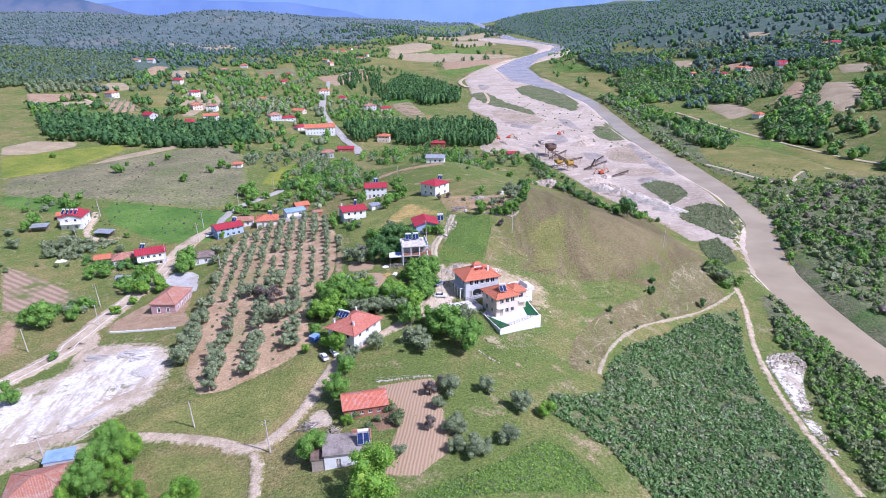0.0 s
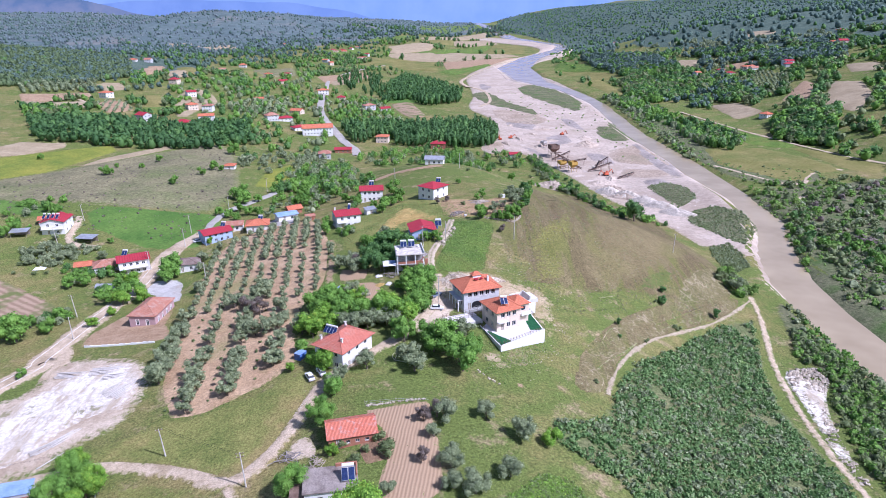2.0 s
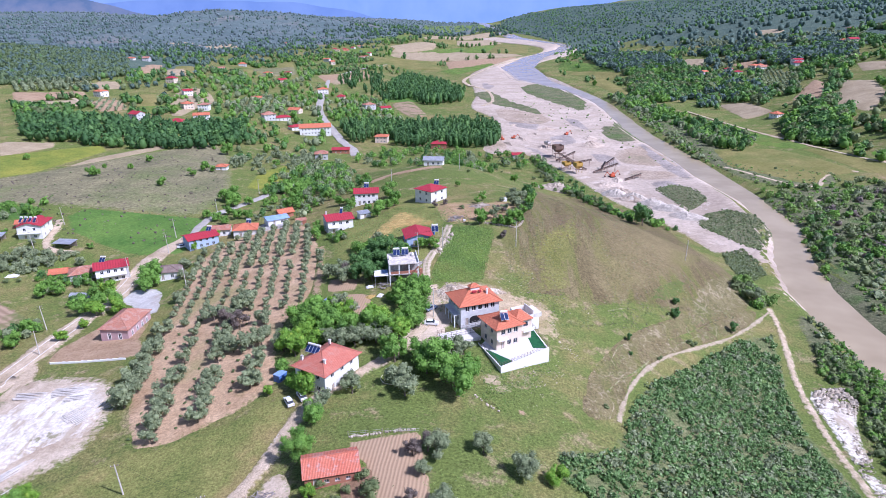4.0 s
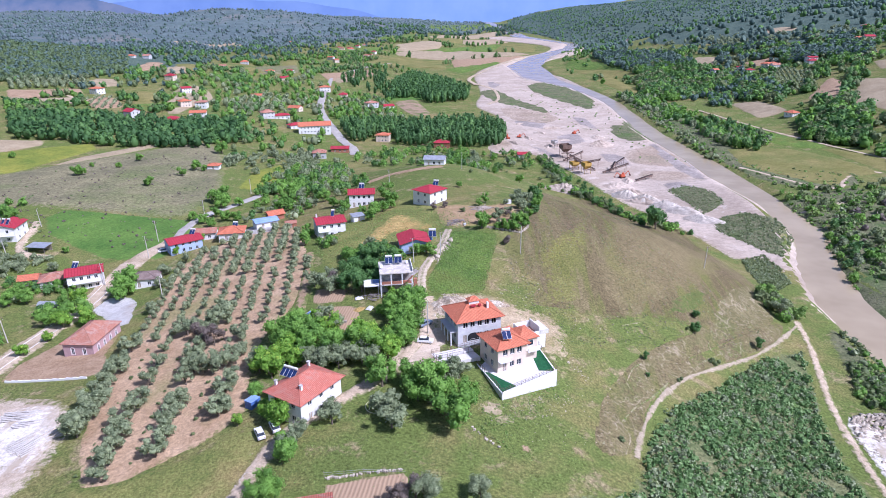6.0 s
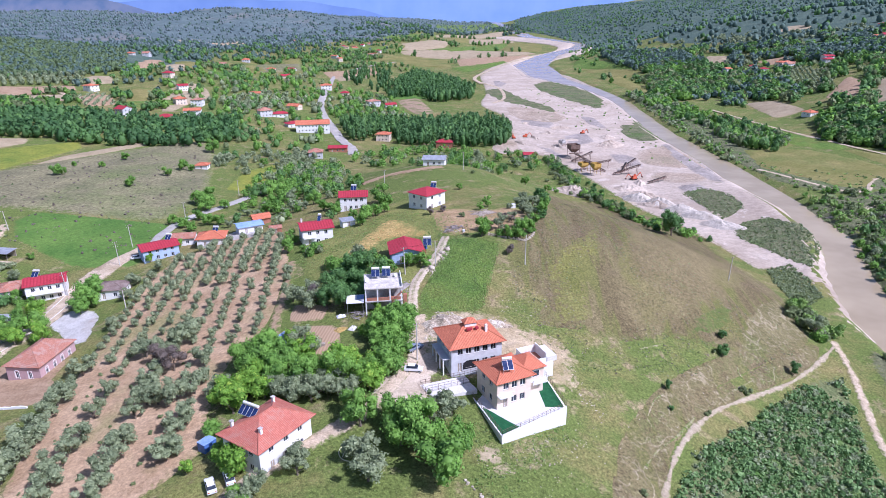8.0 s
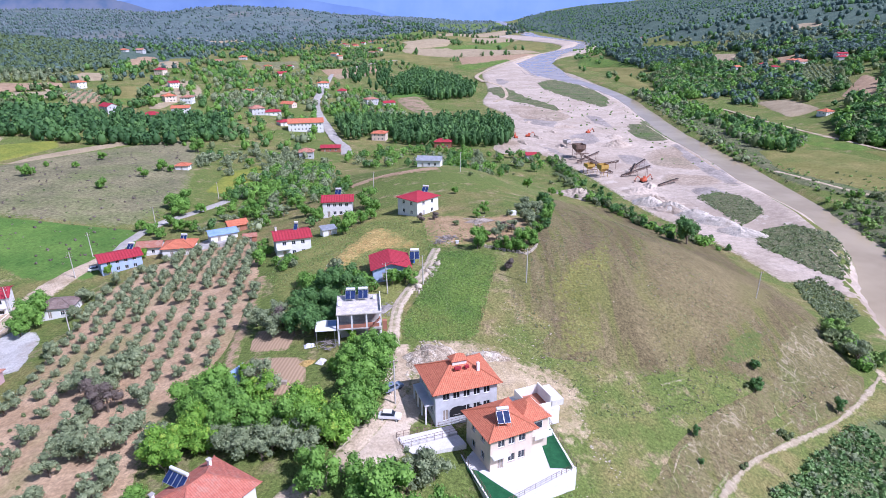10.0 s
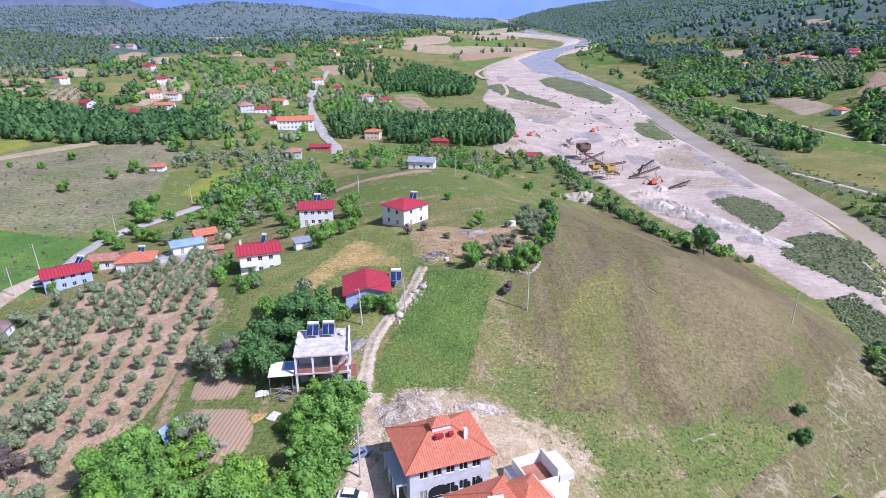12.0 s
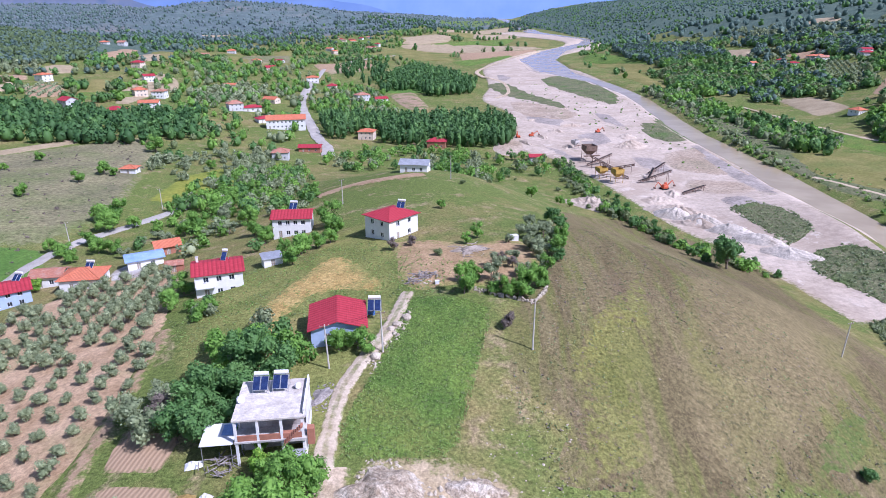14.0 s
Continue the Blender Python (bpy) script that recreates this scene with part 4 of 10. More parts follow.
way("dirt_track", M["dirt"], [(120.7, 236.7), (118.0, 223.9), (113.8, 209.3), (109.2, 194.7), (105.5, 176.8), (103.0, 161.6), (101.2, 145.8), (100.5, 132.6), (100.3, 120.1)], 2.7,
    "rutted dirt track beside the plantation", "track")
way("dirt_track", M["dirt"], [(203.8, 476.9), (215.6, 444.7), (226.0, 420.2), (239.3, 418.3), (254.0, 438.9), (274.3, 455.1), (282.8, 448.4)], 4,
    "pale dirt track by the river", "track")
way("dirt_track", M["dirt"], [(194.1, 375.9), (206.8, 373.9), (222.5, 387.4), (234.4, 399.6)], 4,
    "pale gravel track", "track")
way("dirt_track", M["dirt"], [(-149.3, 267.7), (-158.3, 268.9), (-164.5, 274.6), (-168.9, 290.0), (-173.2, 300.5)], 4,
    "pale dirt drive", "track")
way("dirt_track", M["dirt"], [(-374.9, 673.6), (-346.1, 645.4), (-330.8, 661.0)], 5,
    "pale drive", "track")
way("dirt_track", M["dirt"], [(270.4, 737.1), (279.9, 648.0), (289.5, 587.3), (298.4, 533.8), (321.8, 447.6)], 4,
    "pale riverside farm road", "track")
way("dirt_track", M["dirt"], [(39.1, 1012.6), (31.0, 1099.7), (55.9, 1225.6), (112.4, 1446.6), (184.5, 1673.8)], 7,
    "pale haul road along the river", "track")
way("dirt_track", M["dirt"], [(39.6, 1028.8), (60.6, 951.9), (61.5, 846.0), (45.2, 794.7)], 6,
    "pale haul road", "track")
field("yard", M["earth"], [(-112.9, 187.8), (-110.6, 200.0), (-105.0, 210.8), (-105.1, 218.0), (-95.3, 214.4), (-90.0, 206.6), (-86.9, 189.6), (-85.8, 181.4), (-97.7, 183.6), (-108.1, 184.5)],
      "bare dirt yard round an old house", "yard")
field("yard", M["dung"], [(-18.0, 122.4), (-14.5, 127.5), (-9.8, 127.9), (-8.9, 121.6), (-10.5, 114.8), (-12.0, 112.8), (-15.0, 116.3)],
      "dark trampled earth beside a barn", "yard")
field("yard", M["forecourt"], [(-33.6, 122.1), (-29.9, 128.3), (-26.4, 126.3), (-24.8, 119.4), (-29.6, 118.9)],
      "bare earth beside a house", "yard")
field("yard", M["earth"], [(-16.7, 188.4), (-12.8, 189.1), (-11.6, 186.1), (-13.8, 185.1)],
      "reddish bare earth patch", "yard")
way("cattle_path", M["path"], [(57.6, 192.4), (51.8, 186.7), (46.5, 175.8), (42.6, 169.3)], 0.6,
    "thin cattle path on a grassy bank", "path")
way("cattle_path", M["path"], [(99.8, 227.2), (93.0, 222.5), (86.3, 217.5), (80.5, 210.2), (80.3, 206.9)], 0.6,
    "thin cattle path on a grassy bank", "path")
way("cattle_path", M["path"], [(61.0, 185.9), (53.7, 176.8), (47.7, 170.0), (41.3, 160.5), (36.5, 153.1)], 0.6,
    "thin cattle path on a grassy bank", "path")
way("cattle_path", M["path"], [(101.5, 224.0), (89.7, 211.2), (83.8, 207.4), (75.4, 200.4)], 0.6,
    "thin cattle path on a grassy bank", "path")
way("cattle_path", M["path"], [(53.1, 204.4), (56.4, 206.6), (59.4, 208.6)], 0.6,
    "thin cattle path on a grassy bank", "path")
way("cattle_path", M["path"], [(46.4, 169.4), (43.5, 162.9), (43.9, 158.8), (40.9, 151.6)], 0.6,
    "thin cattle path on a grassy bank", "path")
field("slope", M["plot"], [(9.4, 165.9), (12.2, 167.1), (14.2, 157.4), (12.9, 154.8), (9.6, 160.0)],
      "bare dug earth below a wall", "slope")
field("slope", M["plot"], [(16.5, 156.7), (21.7, 162.2), (28.7, 170.9), (30.7, 169.7), (25.8, 162.3), (23.5, 156.9), (19.3, 153.0), (13.5, 151.2), (12.9, 154.3)],
      "stony dug earth below a wall", "slope")
field("slope", M["earth"], [(17.2, 146.4), (21.5, 149.4), (23.6, 157.5), (25.9, 157.0), (24.5, 149.7), (20.5, 144.3), (17.0, 143.5)],
      "bare brown earth on a slope", "slope")
field("slope", M["trodden"], [(33.8, 148.1), (38.2, 160.4), (45.9, 177.5), (49.5, 181.9), (53.9, 177.3), (43.9, 151.8)],
      "dry grazed bank", "slope")
way("dirt_track", M["earth"], [(-43.1, 244.3), (-40.3, 230.2), (-38.2, 216.3), (-36.9, 205.0), (-35.3, 195.3)], 3.4,
    "bare earth strip beside the grove", "track")
way("cattle_path", M["path"], [(-43.6, 138.7), (-39.9, 140.8), (-36.1, 142.5), (-32.3, 144.3)], 0.6,
    "thin path worn in grass", "path")
way("dirt_track", M["earth"], [(-37.7, 351.6), (-26.4, 357.1), (-14.0, 357.3), (0.1, 361.1)], 9,
    "broad bare earth terrace", "track")


# ---- kit ----
def part(name, bm, mat, parent, label=""):
    """Links a bmesh as one mesh under a thing or a part."""
    me = bpy.data.meshes.new(name)
    bm.to_mesh(me)
    bm.free()
    me.materials.append(mat)
    ob = new(name, me)
    ob.parent = parent
    if label:
        ob["label"] = label
    return ob


def thing(name, m, label, category, group=""):
    ob = new(name)
    ob.empty_display_size = 0.3
    ob.matrix_basis = m
    return tagged(ob, label, category, group)


def box(bm, x0, y0, z0, x1, y1, z1, m=None):
    """A box between two corners, with softened edges."""
    r = bmesh.ops.create_cube(bm, size=1.0)
    mm = Matrix.Translation(((x0 + x1) / 2, (y0 + y1) / 2, (z0 + z1) / 2)) @ Matrix.Diagonal((abs(x1 - x0), abs(y1 - y0), abs(z1 - z0), 1))
    bmesh.ops.transform(bm, matrix=(m @ mm) if m else mm, verts=r["verts"])
    return bm


def boxes(*corners, bevel=0.0, m=None):
    bm = bmesh.new()
    for c in corners:
        box(bm, *c, m=m)
    if bevel:
        bmesh.ops.bevel(bm, geom=bm.edges[:], offset=bevel, segments=1, affect="EDGES")
    return bm


def rod(bm, a, b, r0, r1=None, sides=8):
    """A tapered rod from a to b."""
    a, b = Vector(a), Vector(b)
    r1 = r0 if r1 is None else r1
    q = (b - a).to_track_quat("Z", "Y").to_matrix()
    rings = []
    for p, r in ((a, r0), (b, r1)):
        rings.append([bm.verts.new(p + q @ Vector((r * math.cos(k * 2 * math.pi / sides), r * math.sin(k * 2 * math.pi / sides), 0))) for k in range(sides)])
    for k in range(sides):
        bm.faces.new((rings[0][k], rings[0][(k + 1) % sides], rings[1][(k + 1) % sides], rings[1][k]))
    bm.faces.new(rings[1])
    bm.faces.new(rings[0][::-1])
    return bm


def tube(bm, pts, r, sides=4):
    """One bent tube through the points."""
    pts = [Vector(p) for p in pts]
    rings = []
    for i, p in enumerate(pts):
        d = pts[min(i + 1, len(pts) - 1)] - pts[max(i - 1, 0)]
        q = d.to_track_quat("Z", "Y").to_matrix()
        rings.append([bm.verts.new(p + q @ Vector((r * math.cos(k * 2 * math.pi / sides), r * math.sin(k * 2 * math.pi / sides), 0))) for k in range(sides)])
    for a, b in zip(rings, rings[1:]):
        for k in range(sides):
            bm.faces.new((a[k], a[(k + 1) % sides], b[(k + 1) % sides], b[k]))
    return bm


def plaster(name, c, stain=0.12):
    def make(n, at):
        a, b = n.noise(at, 0.9, 5, 0.65), n.noise(at, 6.0, 4)
        k = n.ramp(a, 0.3, 0.75, 1 - stain, 1.04)
        return n.add("ShaderNodeVectorMath", {0: (*c,), 3: k}, operation="SCALE").outputs[0], b
    return material(name, make, 0.85, bump=0.01, spec=0.25)


def tiles(name, dark, light, period=0.33, worn=None):
    """Roof tiles in courses; u runs along the eaves and v down the slope."""
    def make(n, at):
        u = n.add("ShaderNodeAttribute", attribute_name="u").outputs["Fac"]
        v = n.add("ShaderNodeAttribute", attribute_name="v").outputs["Fac"]
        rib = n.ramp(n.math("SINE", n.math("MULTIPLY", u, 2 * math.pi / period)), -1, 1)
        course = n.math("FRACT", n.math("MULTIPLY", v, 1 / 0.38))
        cell = n.add("ShaderNodeCombineXYZ", {0: n.math("FLOOR", n.math("MULTIPLY", u, 1 / period)), 1: n.math("FLOOR", n.math("MULTIPLY", v, 1 / 0.38)), 2: 0.0}).outputs[0]
        each = n.add("ShaderNodeTexWhiteNoise", {"Vector": cell}).outputs[0]
        c = n.mix(n.math("ADD", n.math("MULTIPLY", each, 0.55), n.math("MULTIPLY", n.noise(at, 0.5, 5, 0.7), 0.5)), dark, light)
        if worn:
            c = n.mix(n.ramp(n.noise(at, 0.55, 5, 0.75), 0.5, 0.66, 0.0, 0.9), c, worn)
        # Rib troughs and course edges are darkened: contact shade put into the colour.
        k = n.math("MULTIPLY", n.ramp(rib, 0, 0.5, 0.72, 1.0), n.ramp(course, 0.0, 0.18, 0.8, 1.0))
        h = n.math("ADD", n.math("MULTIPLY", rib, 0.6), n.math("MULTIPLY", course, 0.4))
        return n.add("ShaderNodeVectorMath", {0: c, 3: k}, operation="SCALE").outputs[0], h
    return material(name, make, 0.75, bump=0.06)


M["white"] = plaster("white_plaster", (0.80, 0.79, 0.77))
M["cream"] = plaster("cream_plaster", (0.74, 0.62, 0.50))
M["grey"] = plaster("grey_render", (0.62, 0.62, 0.63), 0.2)
M["blueish"] = plaster("pale_blue_plaster", (0.42, 0.52, 0.72))
M["pinkwall"] = plaster("pink_plaster", (0.53, 0.36, 0.36), 0.2)
M["brickwall"] = plaster("brick_wall", (0.45, 0.20, 0.13), 0.3)
M["concrete"] = material("concrete", speckle((0.40, 0.38, 0.36), (0.58, 0.55, 0.52), 0.5, 3.0, 0.15, (0.30, 0.27, 0.25)), 0.9, bump=0.02)
M["paving"] = material("pale_paving", speckle((0.62, 0.59, 0.56), (0.72, 0.69, 0.66), 0.6, 4.0, 0.1), 0.8)
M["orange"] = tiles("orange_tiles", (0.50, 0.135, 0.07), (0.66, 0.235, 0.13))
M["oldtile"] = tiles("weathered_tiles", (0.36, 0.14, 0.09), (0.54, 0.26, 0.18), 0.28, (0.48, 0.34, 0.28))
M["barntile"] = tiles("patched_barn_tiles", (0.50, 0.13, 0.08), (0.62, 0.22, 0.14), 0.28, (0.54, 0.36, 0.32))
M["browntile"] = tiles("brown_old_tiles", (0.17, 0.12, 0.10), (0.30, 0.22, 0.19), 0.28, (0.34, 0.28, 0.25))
M["flatroof"] = material("stained_flat_roof", speckle((0.20, 0.165, 0.145), (0.36, 0.31, 0.275), 0.45, 3.0, 0.2, (0.15, 0.12, 0.105)), 0.9, bump=0.02)
M["slabroof"] = material("mottled_slab_roof", speckle((0.46, 0.41, 0.36), (0.68, 0.63, 0.57), 0.6, 3.0, 0.18, (0.36, 0.31, 0.27)), 0.9, bump=0.02)
M["logs"] = material("bleached_logs", speckle((0.20, 0.175, 0.16), (0.36, 0.325, 0.30), 1.5, 6, 0.25), 0.9)
M["bluepaint"] = material("blue_plastic", speckle((0.06, 0.13, 0.36), (0.10, 0.20, 0.48), 1, 6, 0.15), 0.45)
M["hose"] = material("pale_hose", lambda n, at: ((0.62, 0.60, 0.38), None), 0.5)
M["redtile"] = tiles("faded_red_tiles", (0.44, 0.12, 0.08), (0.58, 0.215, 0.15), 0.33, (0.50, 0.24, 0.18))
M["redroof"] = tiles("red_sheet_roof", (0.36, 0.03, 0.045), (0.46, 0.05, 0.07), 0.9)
M["sheet"] = material("grey_sheet", speckle((0.42, 0.43, 0.45), (0.56, 0.57, 0.60), 0.5, 3, 0.12), 0.45, 0.5)
M["bluesheet"] = material("blue_sheet", speckle((0.20, 0.31, 0.55), (0.32, 0.44, 0.68), 0.4, 3, 0.12), 0.5)
M["glass"] = material("dark_window_glass", lambda n, at: ((0.03, 0.04, 0.055), None), 0.08, spec=0.6)
M["frame"] = material("white_frame", lambda n, at: ((0.72, 0.72, 0.72), None), 0.5)
M["panel"] = material("collector_glass", speckle((0.012, 0.022, 0.075), (0.03, 0.05, 0.13), 1.5, 8, 0.2), 0.12, spec=0.7)
M["steel"] = material("steel", speckle((0.45, 0.46, 0.48), (0.60, 0.61, 0.62), 2, 8, 0.1), 0.4, 0.7)
M["rust"] = material("rusty_steel", speckle((0.16, 0.10, 0.075), (0.27, 0.19, 0.15), 0.8, 4, 0.2), 0.7, 0.3)
# Near-black colour that stands in for the unlit inside of openings.
M["dark"] = material("void_shade", lambda n, at: ((0.02, 0.02, 0.022), None), 0.9)
M["wood"] = material("weathered_wood", speckle((0.30, 0.25, 0.20), (0.42, 0.36, 0.30), 2, 9, 0.2), 0.85, bump=0.01)
M["polewood"] = material("pole_concrete", speckle((0.46, 0.43, 0.39), (0.60, 0.56, 0.51), 1.2, 6, 0.12), 0.85)
M["bark"] = material("bark", speckle((0.12, 0.095, 0.07), (0.21, 0.17, 0.13), 2, 9, 0.3), 0.95, bump=0.03)
M["stone"] = material("pale_rock", speckle((0.37, 0.31, 0.235), (0.57, 0.50, 0.40), 0.6, 3, 0.25), 0.95, bump=0.08)
M["turf"] = material("artificial_turf", speckle((0.012, 0.085, 0.03), (0.022, 0.12, 0.045), 1, 9, 0.2), 0.9)
M["tyre"] = material("tyre_rubber", lambda n, at: ((0.02, 0.02, 0.02), None), 0.9)
M["paintwhite"] = material("white_car_paint", lambda n, at: ((0.78, 0.78, 0.79), None), 0.25, spec=0.6)
M["paintblue"] = material("silver_blue_car_paint", lambda n, at: ((0.33, 0.39, 0.50), None), 0.25, 0.4, spec=0.6)
M["machine"] = material("orange_machine_paint", speckle((0.50, 0.09, 0.04), (0.60, 0.14, 0.06), 1, 6, 0.2), 0.5)
M["yellowmachine"] = material("yellow_machine_paint", speckle((0.42, 0.27, 0.06), (0.55, 0.36, 0.09), 1, 6, 0.25), 0.6)


def leaf(name, dark, light, third=None):
    m = bpy.data.materials.new(name)
    m.use_nodes = True
    n = Nodes(m.node_tree)
    isl = n.add("ShaderNodeNewGeometry").outputs["Random Per Island"]
    each = n.add("ShaderNodeObjectInfo").outputs["Random"]
    tint = n.add("ShaderNodeAttribute", attribute_name="tint").outputs["Fac"]
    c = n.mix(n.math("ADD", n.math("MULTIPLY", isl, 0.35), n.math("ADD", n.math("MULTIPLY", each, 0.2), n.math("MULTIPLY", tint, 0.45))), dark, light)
    if third:
        c = n.mix(n.ramp(isl, 0.84, 0.95), c, third)
    b = m.node_tree.nodes["Principled BSDF"]
    m.node_tree.links.new(c, b.inputs["Base Color"])
    b.inputs["Roughness"].default_value, b.inputs["Specular IOR Level"].default_value = 0.6, 0.25
    t = n.add("ShaderNodeBsdfTranslucent", {0: c})
    mixer = n.add("ShaderNodeMixShader", {0: 0.28, 1: b.outputs[0], 2: t.outputs[0]})
    m.node_tree.links.new(mixer.outputs[0], m.node_tree.nodes["Material Output"].inputs[0])
    return m


M["leaf_green"] = leaf("broad_leaves", (0.08, 0.19, 0.034), (0.285, 0.50, 0.09))
M["leaf_bright"] = leaf("fresh_leaves", (0.11, 0.25, 0.028), (0.30, 0.52, 0.07), (0.40, 0.54, 0.075))
M["leaf_olive"] = leaf("olive_leaves", (0.15, 0.195, 0.10), (0.38, 0.44, 0.24), (0.42, 0.475, 0.275))
M["leaf_dark"] = leaf("dark_leaves", (0.055, 0.145, 0.042), (0.195, 0.35, 0.10))
# Needles made paler and bluer, with the haze of distance put into the colour.
M["leaf_pine"] = leaf("hazed_pine_needles", (0.08, 0.14, 0.12), (0.19, 0.27, 0.21))
M["leaf_scrub"] = leaf("scrub_leaves", (0.125, 0.175, 0.07), (0.29, 0.345, 0.15))
M["leaf_grey"] = leaf("bare_twigs", (0.15, 0.12, 0.10), (0.30, 0.25, 0.21))
M["leaf_crop"] = leaf("plantation_leaves", (0.085, 0.175, 0.05), (0.27, 0.42, 0.15), (0.34, 0.46, 0.20))
# Far scrub leaves, lightened to blue-grey by haze mixed into their colour.
M["leaf_hazed_maquis"] = leaf("hazed_maquis_leaves", (0.14, 0.19, 0.20), (0.255, 0.315, 0.315))
M["leaf_poplar"] = leaf("poplar_leaves", (0.038, 0.105, 0.035), (0.13, 0.255, 0.08))
M["leaf_spur"] = leaf("young_pine_needles", (0.095, 0.15, 0.065), (0.18, 0.25, 0.11))
M["leaf_grass"] = leaf("grass_blades", (0.18, 0.31, 0.07), (0.33, 0.46, 0.13))


def leaf_cloud(rng, centres, radii, count, size, squash=1.0, shell=0.55):
    """Small three-cornered leaf sprays over a set of lobes: corners as (n, 3, 3)."""
    centres, radii = np.asarray(centres, float), np.asarray(radii, float)
    pick = rng.choice(len(radii), count, p=radii ** 2 / (radii ** 2).sum())
    return sprays_at(rng, centres[pick], radii[pick], np.full(count, size), squash, shell, 3), pick


def sprays_at(rng, centres, radii, size, squash, shell, corners=4):
    count = len(radii)
    d = rng.normal(size=(count, 3))
    d /= np.linalg.norm(d, axis=1)[:, None]
    d[:, 2] = np.where((d[:, 2] < -0.3) & (rng.random(count) < 0.6), -d[:, 2], d[:, 2])
    r = radii * (shell + (1 - shell) * rng.random(count) ** 0.6) * (0.84 + 0.36 * rng.random(count))
    p = centres + d * r[:, None] * (1, 1, squash)
    nrm = d * 1.1 + rng.normal(size=(count, 3)) * 0.6 + (0, 0, 0.2)
    nrm /= np.linalg.norm(nrm, axis=1)[:, None]
    a = np.cross(nrm, rng.normal(size=(count, 3)))
    a /= np.linalg.norm(a, axis=1)[:, None] + 1e-9
    b = np.cross(nrm, a)
    s = (size * (0.6 + 0.8 * rng.random(count)))[:, None]
    bend = nrm * s * 0.3
    if corners == 3:
        return np.stack([p + a * s, p - a * s * 0.7 + b * s * 0.75 - bend, p - a * s * 0.7 - b * s * 0.75 - bend], 1)
    return np.stack([p + a * s, p + b * s * 0.75 - bend, p - a * s, p - b * s * 0.75 - bend], 1)


def ico(fine):
    """Directions and faces of an icosahedron, once split where fine."""
    bm = bmesh.new()
    bmesh.ops.create_icosphere(bm, subdivisions=2 if fine else 1, radius=1.0)
    v = np.array([tuple(p.co) for p in bm.verts])
    f = np.array([[p.index for p in q.verts] for q in bm.faces])
    bm.free()
    return v, f


ICO = {False: ico(False), True: ico(True)}


def cores(rng, centres, half, fine, taper=0.0):
    """Dense inner foliage: an uneven lump at each centre, with half sizes (n, 3)."""
    v, f = ICO[fine]
    n = len(centres)
    k = 0.78 + 0.34 * rng.random((n, len(v), 1))
    p = v[None] * k
    p[:, :, :2] *= 1 - taper * p[:, :, 2:]
    p = centres[:, None] + p * half[:, None]
    return p.reshape(-1, 3), (f[None] + len(v) * np.arange(n)[:, None, None]).reshape(-1, 3)


def cloud_mesh(name, quads, mat, core=None, tints=None):
    """Loose leaf sprays, and where given the lumps inside them, as one mesh; tints: one value a corner, sprays first."""
    quads = np.asarray(quads, np.float32)
    c = quads.shape[1]
    q = quads.reshape(-1, 3)
    n = len(q)
    loops, starts = np.arange(n, dtype=np.int32), np.arange(0, n, c, dtype=np.int32)
    if core is not None:
        loops = np.concatenate([loops, (core[1] + n).astype(np.int32).ravel()])
        starts = np.concatenate([starts, n + np.arange(0, core[1].size, 3, dtype=np.int32)])
        q = np.concatenate([q, core[0].astype(np.float32)])
    me = bpy.data.meshes.new(name)
    me.vertices.add(len(q))
    me.vertices.foreach_set("co", q.ravel())
    me.loops.add(len(loops))
    me.loops.foreach_set("vertex_index", loops)
    me.polygons.add(len(starts))
    me.polygons.foreach_set("loop_start", starts)
    me.update(calc_edges=True)
    if tints is not None:
        me.attributes.new("tint", "FLOAT", "POINT").data.foreach_set("value", np.asarray(tints, np.float32))
    me.materials.append(mat)
    return me


def lobes_of(rng, count, spread, rise, r0, r1):
    """Lobes of a crown of about unit radius whose middle is at height 0."""
    a = rng.random(count) * 2 * math.pi
    k = np.sqrt(rng.random(count)) * spread
    z = (rng.random(count) - 0.45) * rise
    return np.c_[k * np.cos(a), k * np.sin(a), z], r0 + (r1 - r0) * rng.random(count)


# kinds of tree: lobes, spread, rise, lobe radii, leaf sprays, spray size, trunk height, squash, material
TREES = {
    "broadleaf": (16, 0.66, 0.95, 0.24, 0.46, 1400, 0.06, 0.22, 0.95, "leaf_green"),
    "fresh": (16, 0.66, 0.95, 0.24, 0.46, 1550, 0.06, 0.2, 0.95, "leaf_bright"),
    "dark": (16, 0.64, 1.0, 0.24, 0.46, 1550, 0.06, 0.2, 0.95, "leaf_dark"),
    "olive": (15, 0.70, 0.75, 0.20, 0.40, 1050, 0.062, 0.22, 0.85, "leaf_olive"),
    "young": (6, 0.45, 0.8, 0.36, 0.56, 580, 0.08, 0.1, 1.0, "leaf_olive"),
    "bush": (7, 0.55, 0.6, 0.34, 0.52, 600, 0.09, 0.05, 0.85, "leaf_scrub"),
    "broadleaf_near": (24, 0.68, 0.98, 0.19, 0.38, 6200, 0.031, 0.22, 0.95, "leaf_green"),
    "fresh_near": (24, 0.68, 0.98, 0.19, 0.38, 6200, 0.031, 0.2, 0.95, "leaf_bright"),
    "olive_near": (20, 0.70, 0.75, 0.18, 0.36, 3600, 0.035, 0.22, 0.85, "leaf_olive"),
    "grey": (10, 0.62, 0.8, 0.26, 0.42, 1900, 0.045, 0.3, 0.9, "leaf_grey"),
    "poplar": (10, 0.22, 2.8, 0.30, 0.42, 840, 0.08, 0.6, 1.3, "leaf_dark"),
}
TREE_MESH = {}


